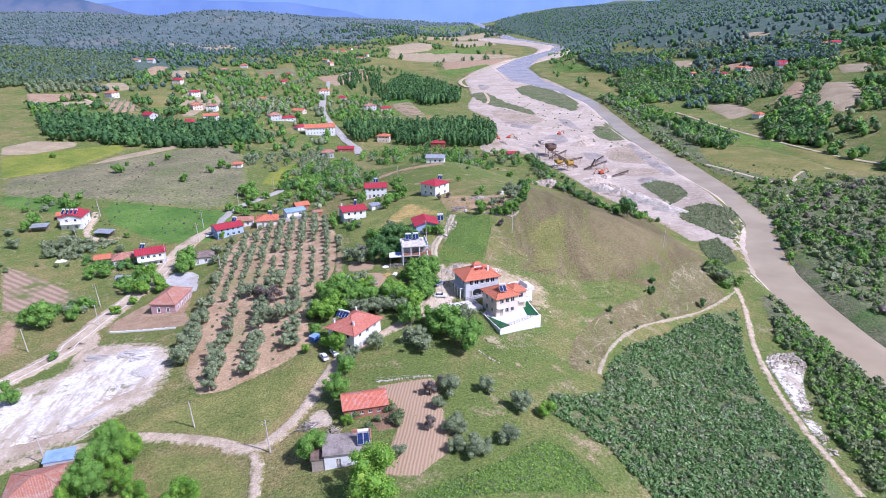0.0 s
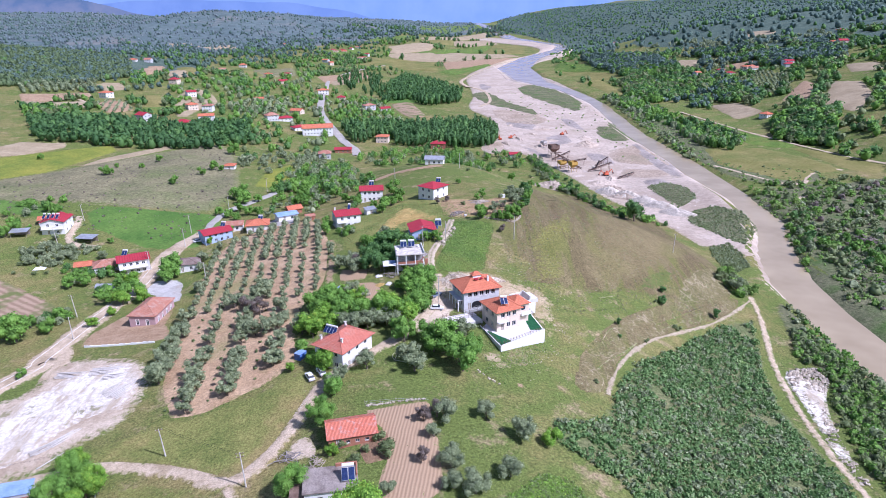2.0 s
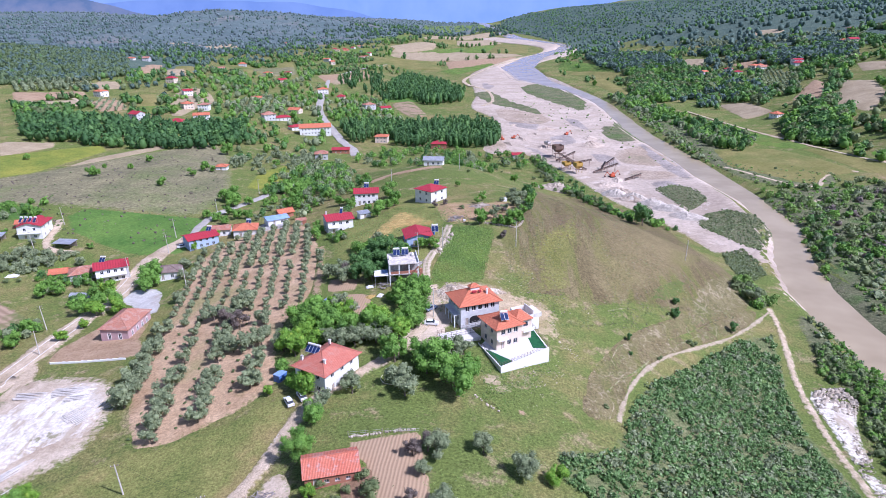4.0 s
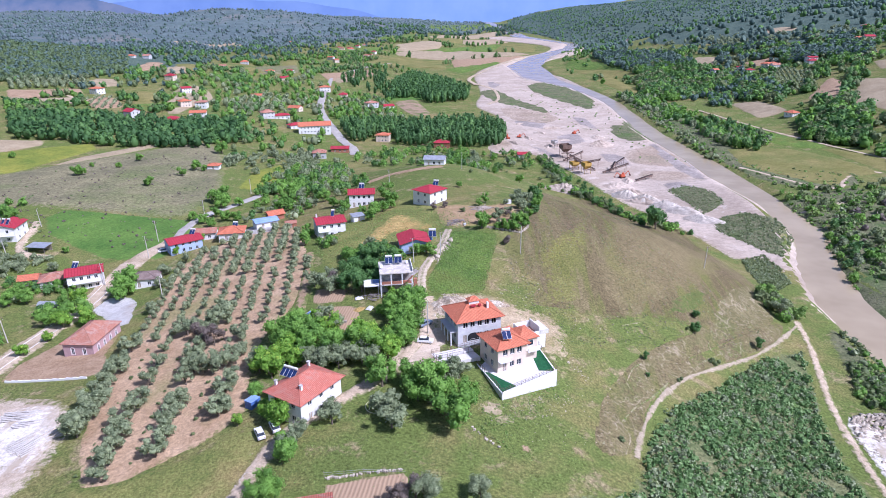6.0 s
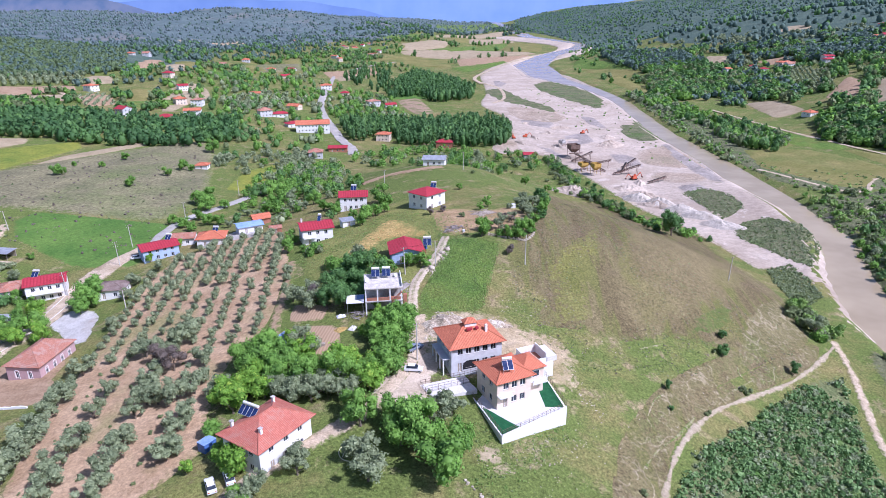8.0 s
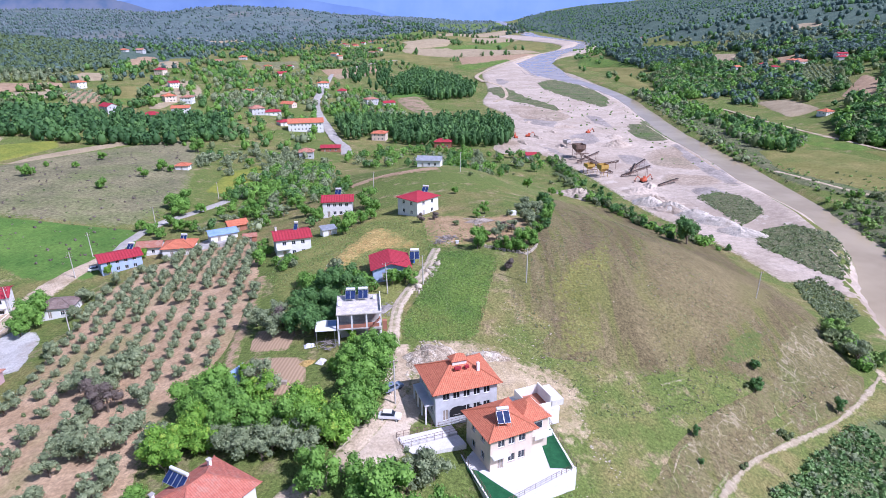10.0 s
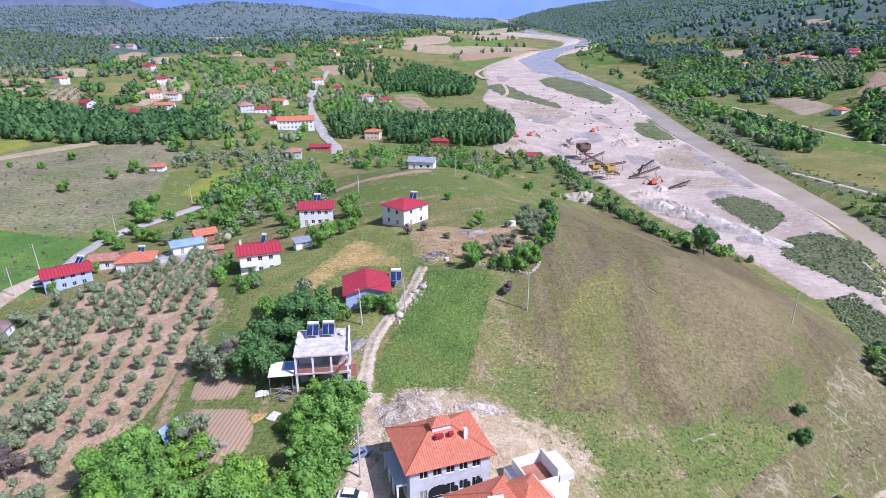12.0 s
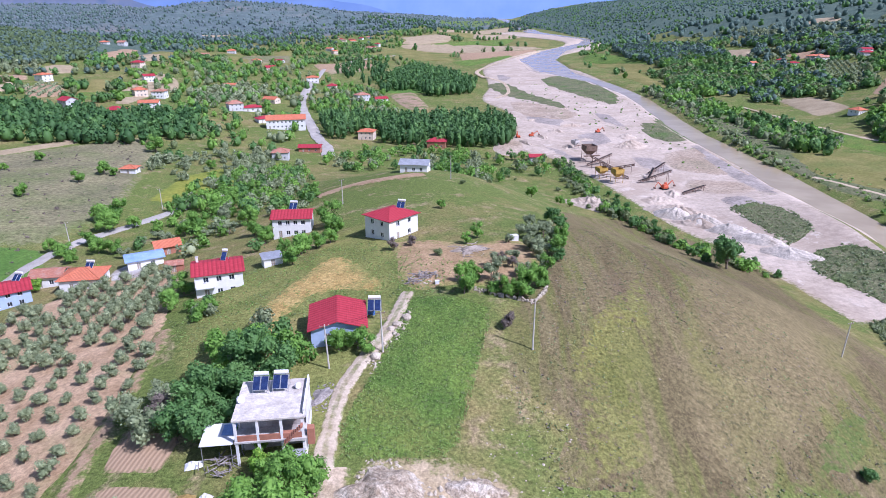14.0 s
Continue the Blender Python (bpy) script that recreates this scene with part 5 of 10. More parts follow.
def tree_meshes(kind, v):
    if (kind, v) not in TREE_MESH:
        n, spread, rise, r0, r1, sprays, size, trunk, squash, mat = TREES[kind]
        rng = np.random.default_rng(len(kind) * 100 + v * 7 + sprays)
        c, r = lobes_of(rng, n, spread, rise, r0, r1)
        low = (c[:, 2] - r * squash).min()
        lift = trunk - low
        c[:, 2] += lift
        leaves, pick = leaf_cloud(rng, c, r, sprays, size, squash, 0.62)
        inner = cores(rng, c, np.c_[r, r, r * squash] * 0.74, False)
        # Lobes vary at random; inner lumps go darker, crown shade put into their tint.
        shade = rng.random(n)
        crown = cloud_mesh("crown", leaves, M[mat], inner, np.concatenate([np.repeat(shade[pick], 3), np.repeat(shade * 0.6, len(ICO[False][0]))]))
        bm = bmesh.new()
        top = Vector((0.03, 0.02, trunk * 1.25 + 0.15))
        rod(bm, (0, 0, -0.25), top, 0.075, 0.05, 7)
        for k in range(5):
            tip = Vector(c[k % len(c)]) * 0.9
            rod(bm, top - Vector((0, 0, 0.05 * k)), tip, 0.035, 0.012, 5)
        me = bpy.data.meshes.new("trunk")
        bm.to_mesh(me)
        bm.free()
        me.materials.append(M["bark"])
        TREE_MESH[kind, v] = (me, crown)
    return TREE_MESH[kind, v]


def tree(kind, x, y, radius, label, name="tree", group="", tall=1.0, sunk=0.0):
    """A tree or bush with a crown of that radius, standing on the ground."""
    rng = random.Random(int(x * 31 + y * 17))
    if y < 140 and kind + "_near" in TREES:
        kind += "_near"
    radius *= 1.0 if kind in ("young", "bush") else 1.12
    trunk_me, crown_me = tree_meshes(kind, rng.randrange(2 if "near" in kind else 4))
    m = pose(x, y, float(ground_z(x, y)) - sunk, 0, 0, rng.random() * 360) @ Matrix.Diagonal((radius, radius, radius * tall * (0.92 + 0.16 * rng.random()), 1))
    ob = thing(name, m, label, "bush" if name in ("bush", "shrub") else "tree", group)
    for nm, me in (("trunk", trunk_me), ("crown", crown_me)):
        p = new(nm, me)
        p.parent = ob
    return ob


def wood(name, mats, spots, sizes, label, category="trees", sprays=26, spray=0.42, tall=1.25, squash=1.0, seed=1, heart=0.66):
    """Many far trees as one mass: each three lobes of leaf sprays, one above the other."""
    rng = np.random.default_rng(seed)
    spots, sizes = np.asarray(spots, float), np.asarray(sizes, float)
    # nearer trees show their leaves, so they get more of them round a smaller heart
    if spots[:, 1].mean() < 520 and sizes.mean() > 1.3 and heart > 0.5:
        heart, sprays = 0.44, int(sprays * 1.5)
    mats = mats if isinstance(mats, tuple) else (mats,)
    n, k = len(spots), 3
    c = np.zeros((n, k, 3))
    c[:, :, :2] = spots[:, None] + rng.normal(size=(n, k, 2)) * 0.28 * sizes[:, None, None]
    c[:, :, 2] = ground_z(spots[:, 0], spots[:, 1])[:, None] + sizes[:, None] * tall * (0.45 + 0.9 * np.arange(k) / k + 0.1 * rng.random((n, k)))
    r = sizes[:, None] * (0.75 - 0.18 * np.arange(k)) * (0.85 + 0.3 * rng.random((n, k)))
    who = np.repeat(np.arange(n), sprays)
    lobe = rng.choice(k, n * sprays, p=(0.54, 0.31, 0.15))
    quads = sprays_at(rng, c[who, lobe], r[who, lobe], sizes[who] * spray * 0.85, squash, 0.72)
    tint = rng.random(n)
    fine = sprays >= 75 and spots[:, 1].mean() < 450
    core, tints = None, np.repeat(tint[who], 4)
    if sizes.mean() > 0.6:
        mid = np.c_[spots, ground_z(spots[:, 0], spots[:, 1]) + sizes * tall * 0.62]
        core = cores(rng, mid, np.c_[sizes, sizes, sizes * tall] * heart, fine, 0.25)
        # Hearts take a lower tint, so the crown's inner shade is in the colour.
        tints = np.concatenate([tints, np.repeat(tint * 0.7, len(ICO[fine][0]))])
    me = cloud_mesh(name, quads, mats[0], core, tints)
    for m in mats[1:]:
        me.materials.append(m)
    if len(mats) > 1:
        kind = rng.integers(0, len(mats), n)
        index = np.repeat(kind, sprays)
        if core is not None:
            index = np.concatenate([index, np.repeat(kind, len(ICO[fine][1]))])
        me.polygons.foreach_set("material_index", index.astype(np.int32))
    return tagged(new(name, me), label, category, kind="stuff")


def planted(poly, gap, turn, seed):
    """Spots in straight rows inside an outline."""
    rng = np.random.default_rng(seed)
    poly = np.array(poly, float)
    mid, reach = poly.mean(0), np.ptp(poly, axis=0).max()
    k = np.arange(-reach, reach, gap)
    gx, gy = np.meshgrid(k, k)
    c, s = math.cos(radians(turn)), math.sin(radians(turn))
    p = mid + np.c_[(c * gx - s * gy).ravel(), (s * gx + c * gy).ravel()] + rng.normal(size=(gx.size, 2)) * gap * 0.06
    return p[inside(p, poly)]


def scatter(poly, count, seed, apart=0.0, clear=False):
    """Random spots in an outline, not closer than apart; clear: in clumps that keep off the crop fields."""
    rng = np.random.default_rng(seed)
    poly = np.array(poly, float)
    lo, hi = poly.min(0), poly.max(0)
    got, cells = [], {}
    for _ in range(60):
        p = lo + (hi - lo) * rng.random((count * 2, 2))
        p = p[inside(p, poly)]
        if clear and len(p):
            p = p[[noise.noise(Vector((a * 0.018, b * 0.012, seed))) > -0.08 for a, b in p]]
            for crop in CROPS:
                p = p[~inside(p, crop)] if len(p) else p
        if len(p) and poly[:, 1].mean() > 450:
            for hx, hy in VALLEY + FARSIDE:
                p = p[(np.abs(p[:, 0] - hx) > 13) | (p[:, 1] > hy + 9) | (p[:, 1] < hy - 20)] if len(p) else p
        for s in p:
            if apart > 0:
                cell = (int(s[0] // apart), int(s[1] // apart))
                near = [q for i in (-1, 0, 1) for j in (-1, 0, 1) for q in cells.get((cell[0] + i, cell[1] + j), ())]
                if any((s[0] - q[0]) ** 2 + (s[1] - q[1]) ** 2 < apart ** 2 for q in near):
                    continue
                cells.setdefault(cell, []).append(s)
            got.append(s)
            if len(got) >= count:
                return np.array(got)
    return np.array(got)


# ---- buildings ----
def wall_panel(width, low, high, openings, depth=0.22):
    """A wall in the xz plane, facing -y, from x = 0; openings (x, z, w, h) go in with reveals."""
    bm = bmesh.new()
    xs = sorted({0.0, width, *[o[0] for o in openings], *[o[0] + o[2] for o in openings]})
    zs = sorted({low, high, *[o[1] for o in openings], *[o[1] + o[3] for o in openings]})
    for a, b in zip(xs, xs[1:]):
        for c, d in zip(zs, zs[1:]):
            mx, mz = (a + b) / 2, (c + d) / 2
            if not any(o[0] < mx < o[0] + o[2] and o[1] < mz < o[1] + o[3] for o in openings):
                bm.faces.new([bm.verts.new(p) for p in ((a, 0, c), (b, 0, c), (b, 0, d), (a, 0, d))])
    for x, z, w, h in openings:
        ring = [(x, z), (x + w, z), (x + w, z + h), (x, z + h)]
        for (a, c), (b, d) in zip(ring, ring[1:] + ring[:1]):
            bm.faces.new([bm.verts.new(p) for p in ((a, 0, c), (a, depth, c), (b, depth, d), (b, 0, d))])
    for a, b in ((0.0, width),):
        bm.faces.new([bm.verts.new(p) for p in ((a, 0.3, low), (a, 0.3, high), (b, 0.3, high), (b, 0.3, low))])
    bmesh.ops.remove_doubles(bm, verts=bm.verts[:], dist=1e-4)
    return bm


def frame_mesh(ox, oz, ow, oh, t=0.07):
    """A window frame with a middle bar, in one piece."""
    bm = bmesh.new()
    xs = (ox, ox + t, ox + ow / 2 - t / 2, ox + ow / 2 + t / 2, ox + ow - t, ox + ow)
    zs = (oz, oz + t, oz + oh - t, oz + oh)
    for i in range(5):
        for j in range(3):
            a, b, c, d = xs[i], xs[i + 1], zs[j], zs[j + 1]
            if j == 1 and i in (1, 3):
                for p, q in (((a, c), (b, c)), ((b, c), (b, d)), ((b, d), (a, d)), ((a, d), (a, c))):
                    bm.faces.new([bm.verts.new(s) for s in ((p[0], 0.1, p[1]), (p[0], 0.148, p[1]), (q[0], 0.148, q[1]), (q[0], 0.1, q[1]))])
            else:
                bm.faces.new([bm.verts.new(s) for s in ((a, 0.1, c), (b, 0.1, c), (b, 0.1, d), (a, 0.1, d))])
    bmesh.ops.remove_doubles(bm, verts=bm.verts[:], dist=1e-4)
    return bm


def slope(bm, u, v, pts, thick, origin, along):
    """One roof slope: an outline, its thickness, and its tile courses."""
    along = Vector(along).normalized()
    p = [Vector(a) for a in pts]
    nrm = (p[1] - p[0]).cross(p[2] - p[0]).normalized()
    if nrm.z < 0:
        p.reverse()
        nrm = -nrm
    down = nrm.cross(along)
    top = [bm.verts.new(a) for a in p]
    low = [bm.verts.new(a - nrm * thick) for a in p]
    for a, src in list(zip(top, p)) + list(zip(low, p)):
        a[u], a[v] = (src - Vector(origin)).dot(along), (src - Vector(origin)).dot(down) + 40
    bm.faces.new(top)
    bm.faces.new(low[::-1])
    for k in range(len(p)):
        j = (k + 1) % len(p)
        bm.faces.new((top[k], low[k], low[j], top[j]))


def roof_mesh(L, W, z, rise, kind, over=0.6, thick=0.14, cx=0.0, cy=0.0):
    """A hipped, gabled or single-pitch roof over a plan of L by W whose middle is cx, cy."""
    bm = bmesh.new()
    u, v = bm.verts.layers.float.new("u"), bm.verts.layers.float.new("v")
    x, y = L / 2 + over, W / 2 + over
    drop = rise * over / min(L, W) * 1.6
    e = z - drop

    def at(a, b, c):
        return (cx + a, cy + b, c)
    if kind == "hip":
        k = max(0.0, x - y) if x >= y else 0.0
        m = max(0.0, y - x) if y > x else 0.0
        top = z + rise
        slope(bm, u, v, [at(-x, -y, e), at(x, -y, e), at(k, -m, top), at(-k, -m, top)] if k else [at(-x, -y, e), at(x, -y, e), at(0, -m, top)], thick, at(0, -y, e), (1, 0, 0))
        slope(bm, u, v, [at(x, y, e), at(-x, y, e), at(-k, m, top), at(k, m, top)] if k else [at(x, y, e), at(-x, y, e), at(0, m, top)], thick, at(0, y, e), (1, 0, 0))
        slope(bm, u, v, [at(x, -y, e), at(x, y, e), at(0, m, top), at(0, -m, top)] if m else [at(x, -y, e), at(x, y, e), at(k, 0, top)], thick, at(x, 0, e), (0, 1, 0))
        slope(bm, u, v, [at(-x, y, e), at(-x, -y, e), at(0, -m, top), at(0, m, top)] if m else [at(-x, y, e), at(-x, -y, e), at(-k, 0, top)], thick, at(-x, 0, e), (0, 1, 0))
        ridge = [(at(-k, -m, top), at(k, m, top))] + [(at(sx * x, sy * y, e), at(sx * k, sy * m, top)) for sx in (-1, 1) for sy in (-1, 1)]
    elif kind == "gable_x":
        top = z + rise
        slope(bm, u, v, [at(-x, -y, e), at(x, -y, e), at(x, 0, top), at(-x, 0, top)], thick, at(0, -y, e), (1, 0, 0))
        slope(bm, u, v, [at(x, y, e), at(-x, y, e), at(-x, 0, top), at(x, 0, top)], thick, at(0, y, e), (1, 0, 0))
        ridge = [(at(-x, 0, top), at(x, 0, top))]
    elif kind == "gable_y":
        top = z + rise
        slope(bm, u, v, [at(-x, -y, e), at(-x, y, e), at(0, y, top), at(0, -y, top)], thick, at(-x, 0, e), (0, 1, 0))
        slope(bm, u, v, [at(x, y, e), at(x, -y, e), at(0, -y, top), at(0, y, top)], thick, at(x, 0, e), (0, 1, 0))
        ridge = [(at(0, -y, top), at(0, y, top))]
    else:
        slope(bm, u, v, [at(-x, -y, z), at(x, -y, z), at(x, y, z + rise), at(-x, y, z + rise)], thick, at(0, -y, z), (1, 0, 0))
        ridge = []
    return bm, ridge


def opening_row(width, count, z, w, h, edge=1.0):
    if not count:
        return []
    gap = (width - 2 * edge) / count
    return [(edge + gap * (k + 0.5) - w / 2, z, w, h) for k in range(count)]


def house(name, x, y, turn, L, W, H, roof, rise, wall, tile, label, storeys=2, fronts=(3, 2, 3, 2), door=True, over=0.6,
          z=None, category="house", chimney=(), win=(1.1, 1.2), base=1.8, glass="glass", balcony=None):
    """A house: four walls with windows in them, a roof, ridge caps and chimneys."""
    z = float(ground_z(x, y)) if z is None else z
    ob = thing(name, pose(x, y, z, 0, 0, turn), label, category)
    sides = [(L, (-L / 2, -W / 2), 0), (W, (L / 2, -W / 2), 90), (L, (L / 2, W / 2), 180), (W, (-L / 2, W / 2), 270)]
    for s, (width, (px, py), a) in enumerate(sides):
        opens = []
        for f in range(storeys):
            zz = 0.9 + f * (H / storeys)
            opens += opening_row(width, fronts[s], zz, win[0], win[1])
        if door and s == 0 and opens:
            ox, oz, ow, oh = opens[0]
            opens[0] = (ox, 0.05, 1.0, 2.1)
        m = pose(px, py, 0, 0, 0, a)
        bm = wall_panel(width, -base, H, opens)
        if roof in ("gable_x", "gable_y") and (s % 2 == 1) == (roof == "gable_x"):
            bm.faces.new([bm.verts.new(p) for p in ((0, 0, H), (width, 0, H), (width / 2, 0, H + rise - 0.15))])
        bmesh.ops.transform(bm, matrix=m, verts=bm.verts[:])
        part("wall", bm, wall, ob)
        for k, (ox, oz, ow, oh) in enumerate(opens):
            isdoor = door and s == 0 and k == 0
            fr = frame_mesh(ox, oz, ow, oh)
            bmesh.ops.transform(fr, matrix=m, verts=fr.verts[:])
            w = part("door" if isdoor else "window", fr, M["frame"], ob)
            if not isdoor and y < 420:
                part("sill", boxes((ox - 0.06, -0.06, oz - 0.07, ox + ow + 0.06, 0.098, oz - 0.005), m=m), M["concrete"], w)
            pane = boxes((ox + 0.01, 0.15, oz + 0.01, ox + ow - 0.01, 0.165, oz + oh - 0.01), m=m)
            part("leaf" if isdoor else "pane", pane, M["wood"] if isdoor else M[glass], w)
    if roof == "flat":
        part("roof", boxes((-L / 2 - over, -W / 2 - over, H, L / 2 + over, W / 2 + over, H + 0.25), bevel=0.03), tile, ob)
    else:
        bm, ridges = roof_mesh(L, W, H, rise, roof, over)
        r = part("roof", bm, tile, ob)
        if tile is not M["redroof"] and tile is not M["sheet"] and tile is not M["bluesheet"]:
            for a, b in ridges:
                if (Vector(a) - Vector(b)).length > 0.3:
                    part("ridge_cap", rod(bmesh.new(), a, b, 0.13, 0.13, 6), tile, r)
    for cx, cy, ch in chimney:
        c = part("chimney", boxes((cx - 0.25, cy - 0.25, H - 0.2, cx + 0.25, cy + 0.25, ch), bevel=0.02), M["white"], ob)
        part("chimney_cap", boxes((cx - 0.35, cy - 0.35, ch + 0.003, cx + 0.35, cy + 0.35, ch + 0.1)), M["concrete"], c)
    if balcony:
        bx, by, bw, bd, bz = balcony
        b = part("balcony", boxes((bx, by - bd, bz, bx + bw, by, bz + 0.18)), M["white"], ob)
        rail = bmesh.new()
        for k in range(int(bw / 0.5) + 1):
            box(rail, bx + k * 0.5 - 0.02, by - bd, bz + 0.18, bx + k * 0.5 + 0.02, by - bd + 0.04, bz + 1.05)
        box(rail, bx, by - bd, bz + 1.053, bx + bw, by - bd + 0.05, bz + 1.1)
        part("railing", rail, M["frame"], b)
    return ob


def heater(x, y, z, turn, panels=2, size=1.0):
    """A thermosiphon water heater: collectors on a stand with a tank behind."""
    ob = thing("solar_water_heater", pose(x, y, z, 0, 0, turn) @ Matrix.Diagonal((size, size, size, 1)), "solar water heater with dark collectors and a white tank", "water heater", "solar water heaters")
    tilt = pose(0, -0.2, 0.35, 38, 0, 0)
    for k in range(panels):
        x0 = (k - panels / 2) * 1.05
        c = part("collector", boxes((x0, 0, 0, x0 + 1.0, 2.0, 0.09), bevel=0.01, m=tilt), M["steel"], ob, "metal collector box")
        part("collector_glass", boxes((x0 + 0.05, 0.05, 0.094, x0 + 0.95, 1.95, 0.105), m=tilt), M["panel"], c)
    w = panels * 0.53
    for sx in (-w, w):
        b = rod(bmesh.new(), (sx, 1.5, -0.4), (sx, 1.5, 1.7), 0.03, 0.03, 6)
        rod(b, (sx, -0.2, 0.3), (sx, 1.5, 0.1), 0.03, 0.03, 6)
        rod(b, (sx, -0.2, -0.4), (sx, -0.2, 0.35), 0.03, 0.03, 6)
        part("stand", b, M["steel"], ob)
    part("tank", rod(bmesh.new(), (-w * 0.9, 1.5, 1.98), (w * 0.9, 1.5, 1.98), 0.3, 0.3, 14), M["frame"], ob, "white round water tank")
    return ob


WHITE, ORANGE, RED, OLD = M["white"], M["orange"], M["redroof"], M["oldtile"]
# the white house with the collectors, beside the track
hs = house("house", -25.0, 158.2, 59, 12.0, 9.0, 5.9, "hip", 2.4, WHITE, M["redtile"], "two-storey white house with an orange tiled hip roof", fronts=(3, 2, 4, 3), z=25.7, over=0.75, chimney=((4.0, 2.5, 8.0), (-3.6, -2.6, 7.9), (-4.6, 3.4, 7.7)))
heater(-28.6, 158.6, 32.4, -26, 4, 0.9)
# the newly built villa in grey render
v1 = house("villa", 10.6, 185.2, 21, 11.2, 9.0, 6.2, "hip", 2.5, M["grey"], ORANGE, "unfinished two-storey villa with an orange tiled hip roof", fronts=(5, 2, 4, 3), z=28.9, over=0.75, glass="dark", win=(1.2, 1.5))
part("side_porch", boxes((-7.2, -3.6, 2.9, -5.61, 3.6, 3.1)), M["grey"], v1)
for k in range(4):
    part("column", boxes((-7.1, -3.5 + k * 2.25, -1.5, -6.85, -3.25 + k * 2.25, 2.897)), M["white"], v1)
# Black faces on the uncut wall paint the shade of arched openings.
for cx, w, hh in ((-1.6, 1.5, 1.1), (0.6, 0.5, 1.0), (2.4, 0.45, 1.2), (4.1, 0.5, 1.2)):
    bm = bmesh.new()
    ring = [(cx - w, 0.5), (cx + w, 0.5)] + [(cx + w * math.cos(math.pi * k / 8), 0.5 + hh + w * 0.6 * math.sin(math.pi * k / 8)) for k in range(9)]
    bm.faces.new([bm.verts.new((px, -4.53, pz)) for px, pz in ring])
    bm.faces.new([bm.verts.new((px, -4.506, pz)) for px, pz in ring][::-1])
    part("arched_opening", bm, M["dark"], v1, "flat black panel for the shade in an arched opening")
bm, rd = roof_mesh(2.6, 1.8, 9.2, 0.8, "hip", 0.25)
part("dormer_roof", bm, ORANGE, v1)
part("dormer", boxes((-1.3, -0.9, 7.6, 1.3, 0.9, 9.2)), M["white"], v1)
for sx in (-1.3, 0.6):
    part("skylight", boxes((sx, -2.2, 8.0, sx + (1.2 if sx < 0 else 0.7), -1.7, 8.5), bevel=0.03), M["redroof"], v1, "small dark red roof hatch")
part("chimney", boxes((2.6, -2.6, 7.0, 3.1, -2.1, 8.9), bevel=0.02), M["white"], v1)
# the finished cream villa with its terrace
v2 = house("villa", 17.4, 174.6, 27, 7.6, 8.0, 6.4, "hip", 2.1, M["cream"], ORANGE, "two-storey cream villa with an orange tiled hip roof", fronts=(3, 2, 2, 2), z=26.9, over=0.7, balcony=(-3.8, -4.0, 3.0, 1.2, 3.0), win=(1.2, 1.4))
bm, rd = roof_mesh(4.6, 5.2, 6.3, 1.5, "hip", 0.6, cx=5.3, cy=0.4)
part("wing_roof", bm, ORANGE, v2)
part("wing", boxes((3.803, -2.2, -1.5, 7.9, 3.0, 6.25)), M["cream"], v2)
w = part("window", boxes((5.2, -2.26, 3.9, 6.8, -2.203, 5.3)), M["frame"], v2)
part("pane", boxes((5.3, -2.275, 4.0, 6.7, -2.263, 5.2)), M["glass"], w)
w = part("balcony", boxes((4.6, -3.6, 2.9, 7.9, -2.203, 3.1)), M["white"], v2)
part("parapet", boxes((4.6, -3.6, 3.103, 7.9, -3.45, 4.0)), M["white"], w)
heater(18.0, 171.4, 34.3, 12, 2, 1.0)
# red-roofed village houses
house("house", -6.9, 235.6, 11, 9.0, 9.6, 3.2, "gable_y", 1.4, M["blueish"], RED, "low house with a crimson sheet roof and blue walls", storeys=1, fronts=(2, 2, 2, 2), over=0.6)
heater(-0.9, 238.8, 34.9, 5, 2, 1.15)
house("house", -3.6, 290.0, 50, 10.0, 9.0, 5.8, "hip", 1.5, WHITE, RED, "two-storey white house with a crimson hip roof", fronts=(2, 3, 2, 2), z=32.0)
heater(-1.4, 291.6, 38.3, -10, 2, 1.0)
house("house", -33.6, 306.0, 8, 10.4, 8.6, 5.8, "gable_x", 1.3, WHITE, RED, "two-storey white house with a crimson gable roof", fronts=(4, 2, 3, 2), z=26.5)
heater(-33.5, 306.2, 33.2, 0, 2, 1.05)
house("house", -39.8, 265.2, 22, 10.0, 8.8, 5.8, "gable_x", 1.1, WHITE, RED, "two-storey white house with a crimson sheet roof", fronts=(3, 2, 3, 2), z=27.0, balcony=(-4.8, -4.4, 4.0, 1.3, 2.9), chimney=((-4.2, 2.0, 7.6),))
heater(-38.6, 265.8, 33.5, 0, 1, 1.1)
house("house", -123.0, 247.0, 28, 11.0, 8.4, 6.0, "gable_x", 1.2, WHITE, RED, "two-storey white house with a crimson gable roof", fronts=(4, 2, 3, 2), z=14.3, balcony=(-5.2, -4.2, 10.0, 1.4, 3.0))
heater(-126.0, 246.4, 20.9, 0, 2, 1.0)
house("house", -135.0, 248.0, 28, 8.5, 7.5, 3.2, "hip", 1.5, WHITE, OLD, "low house with a weathered tile hip roof", storeys=1, fronts=(3, 2, 2, 2), z=14.3)
house("shed", -143.6, 247.6, 20, 5.5, 5.0, 2.8, "gable_x", 1.0, M["grey"], ORANGE, "small shed with an orange tiled roof", storeys=1, fronts=(1, 1, 1, 1), z=14.5, category="shed")
house("house", -174.0, 284.0, 10, 9.5, 11.0, 6.2, "gable_y", 1.4, WHITE, RED, "two-storey white house with a red gable roof", fronts=(2, 2, 3, 2), z=18.8, balcony=(-4.6, -5.5, 9.0, 1.4, 3.0))
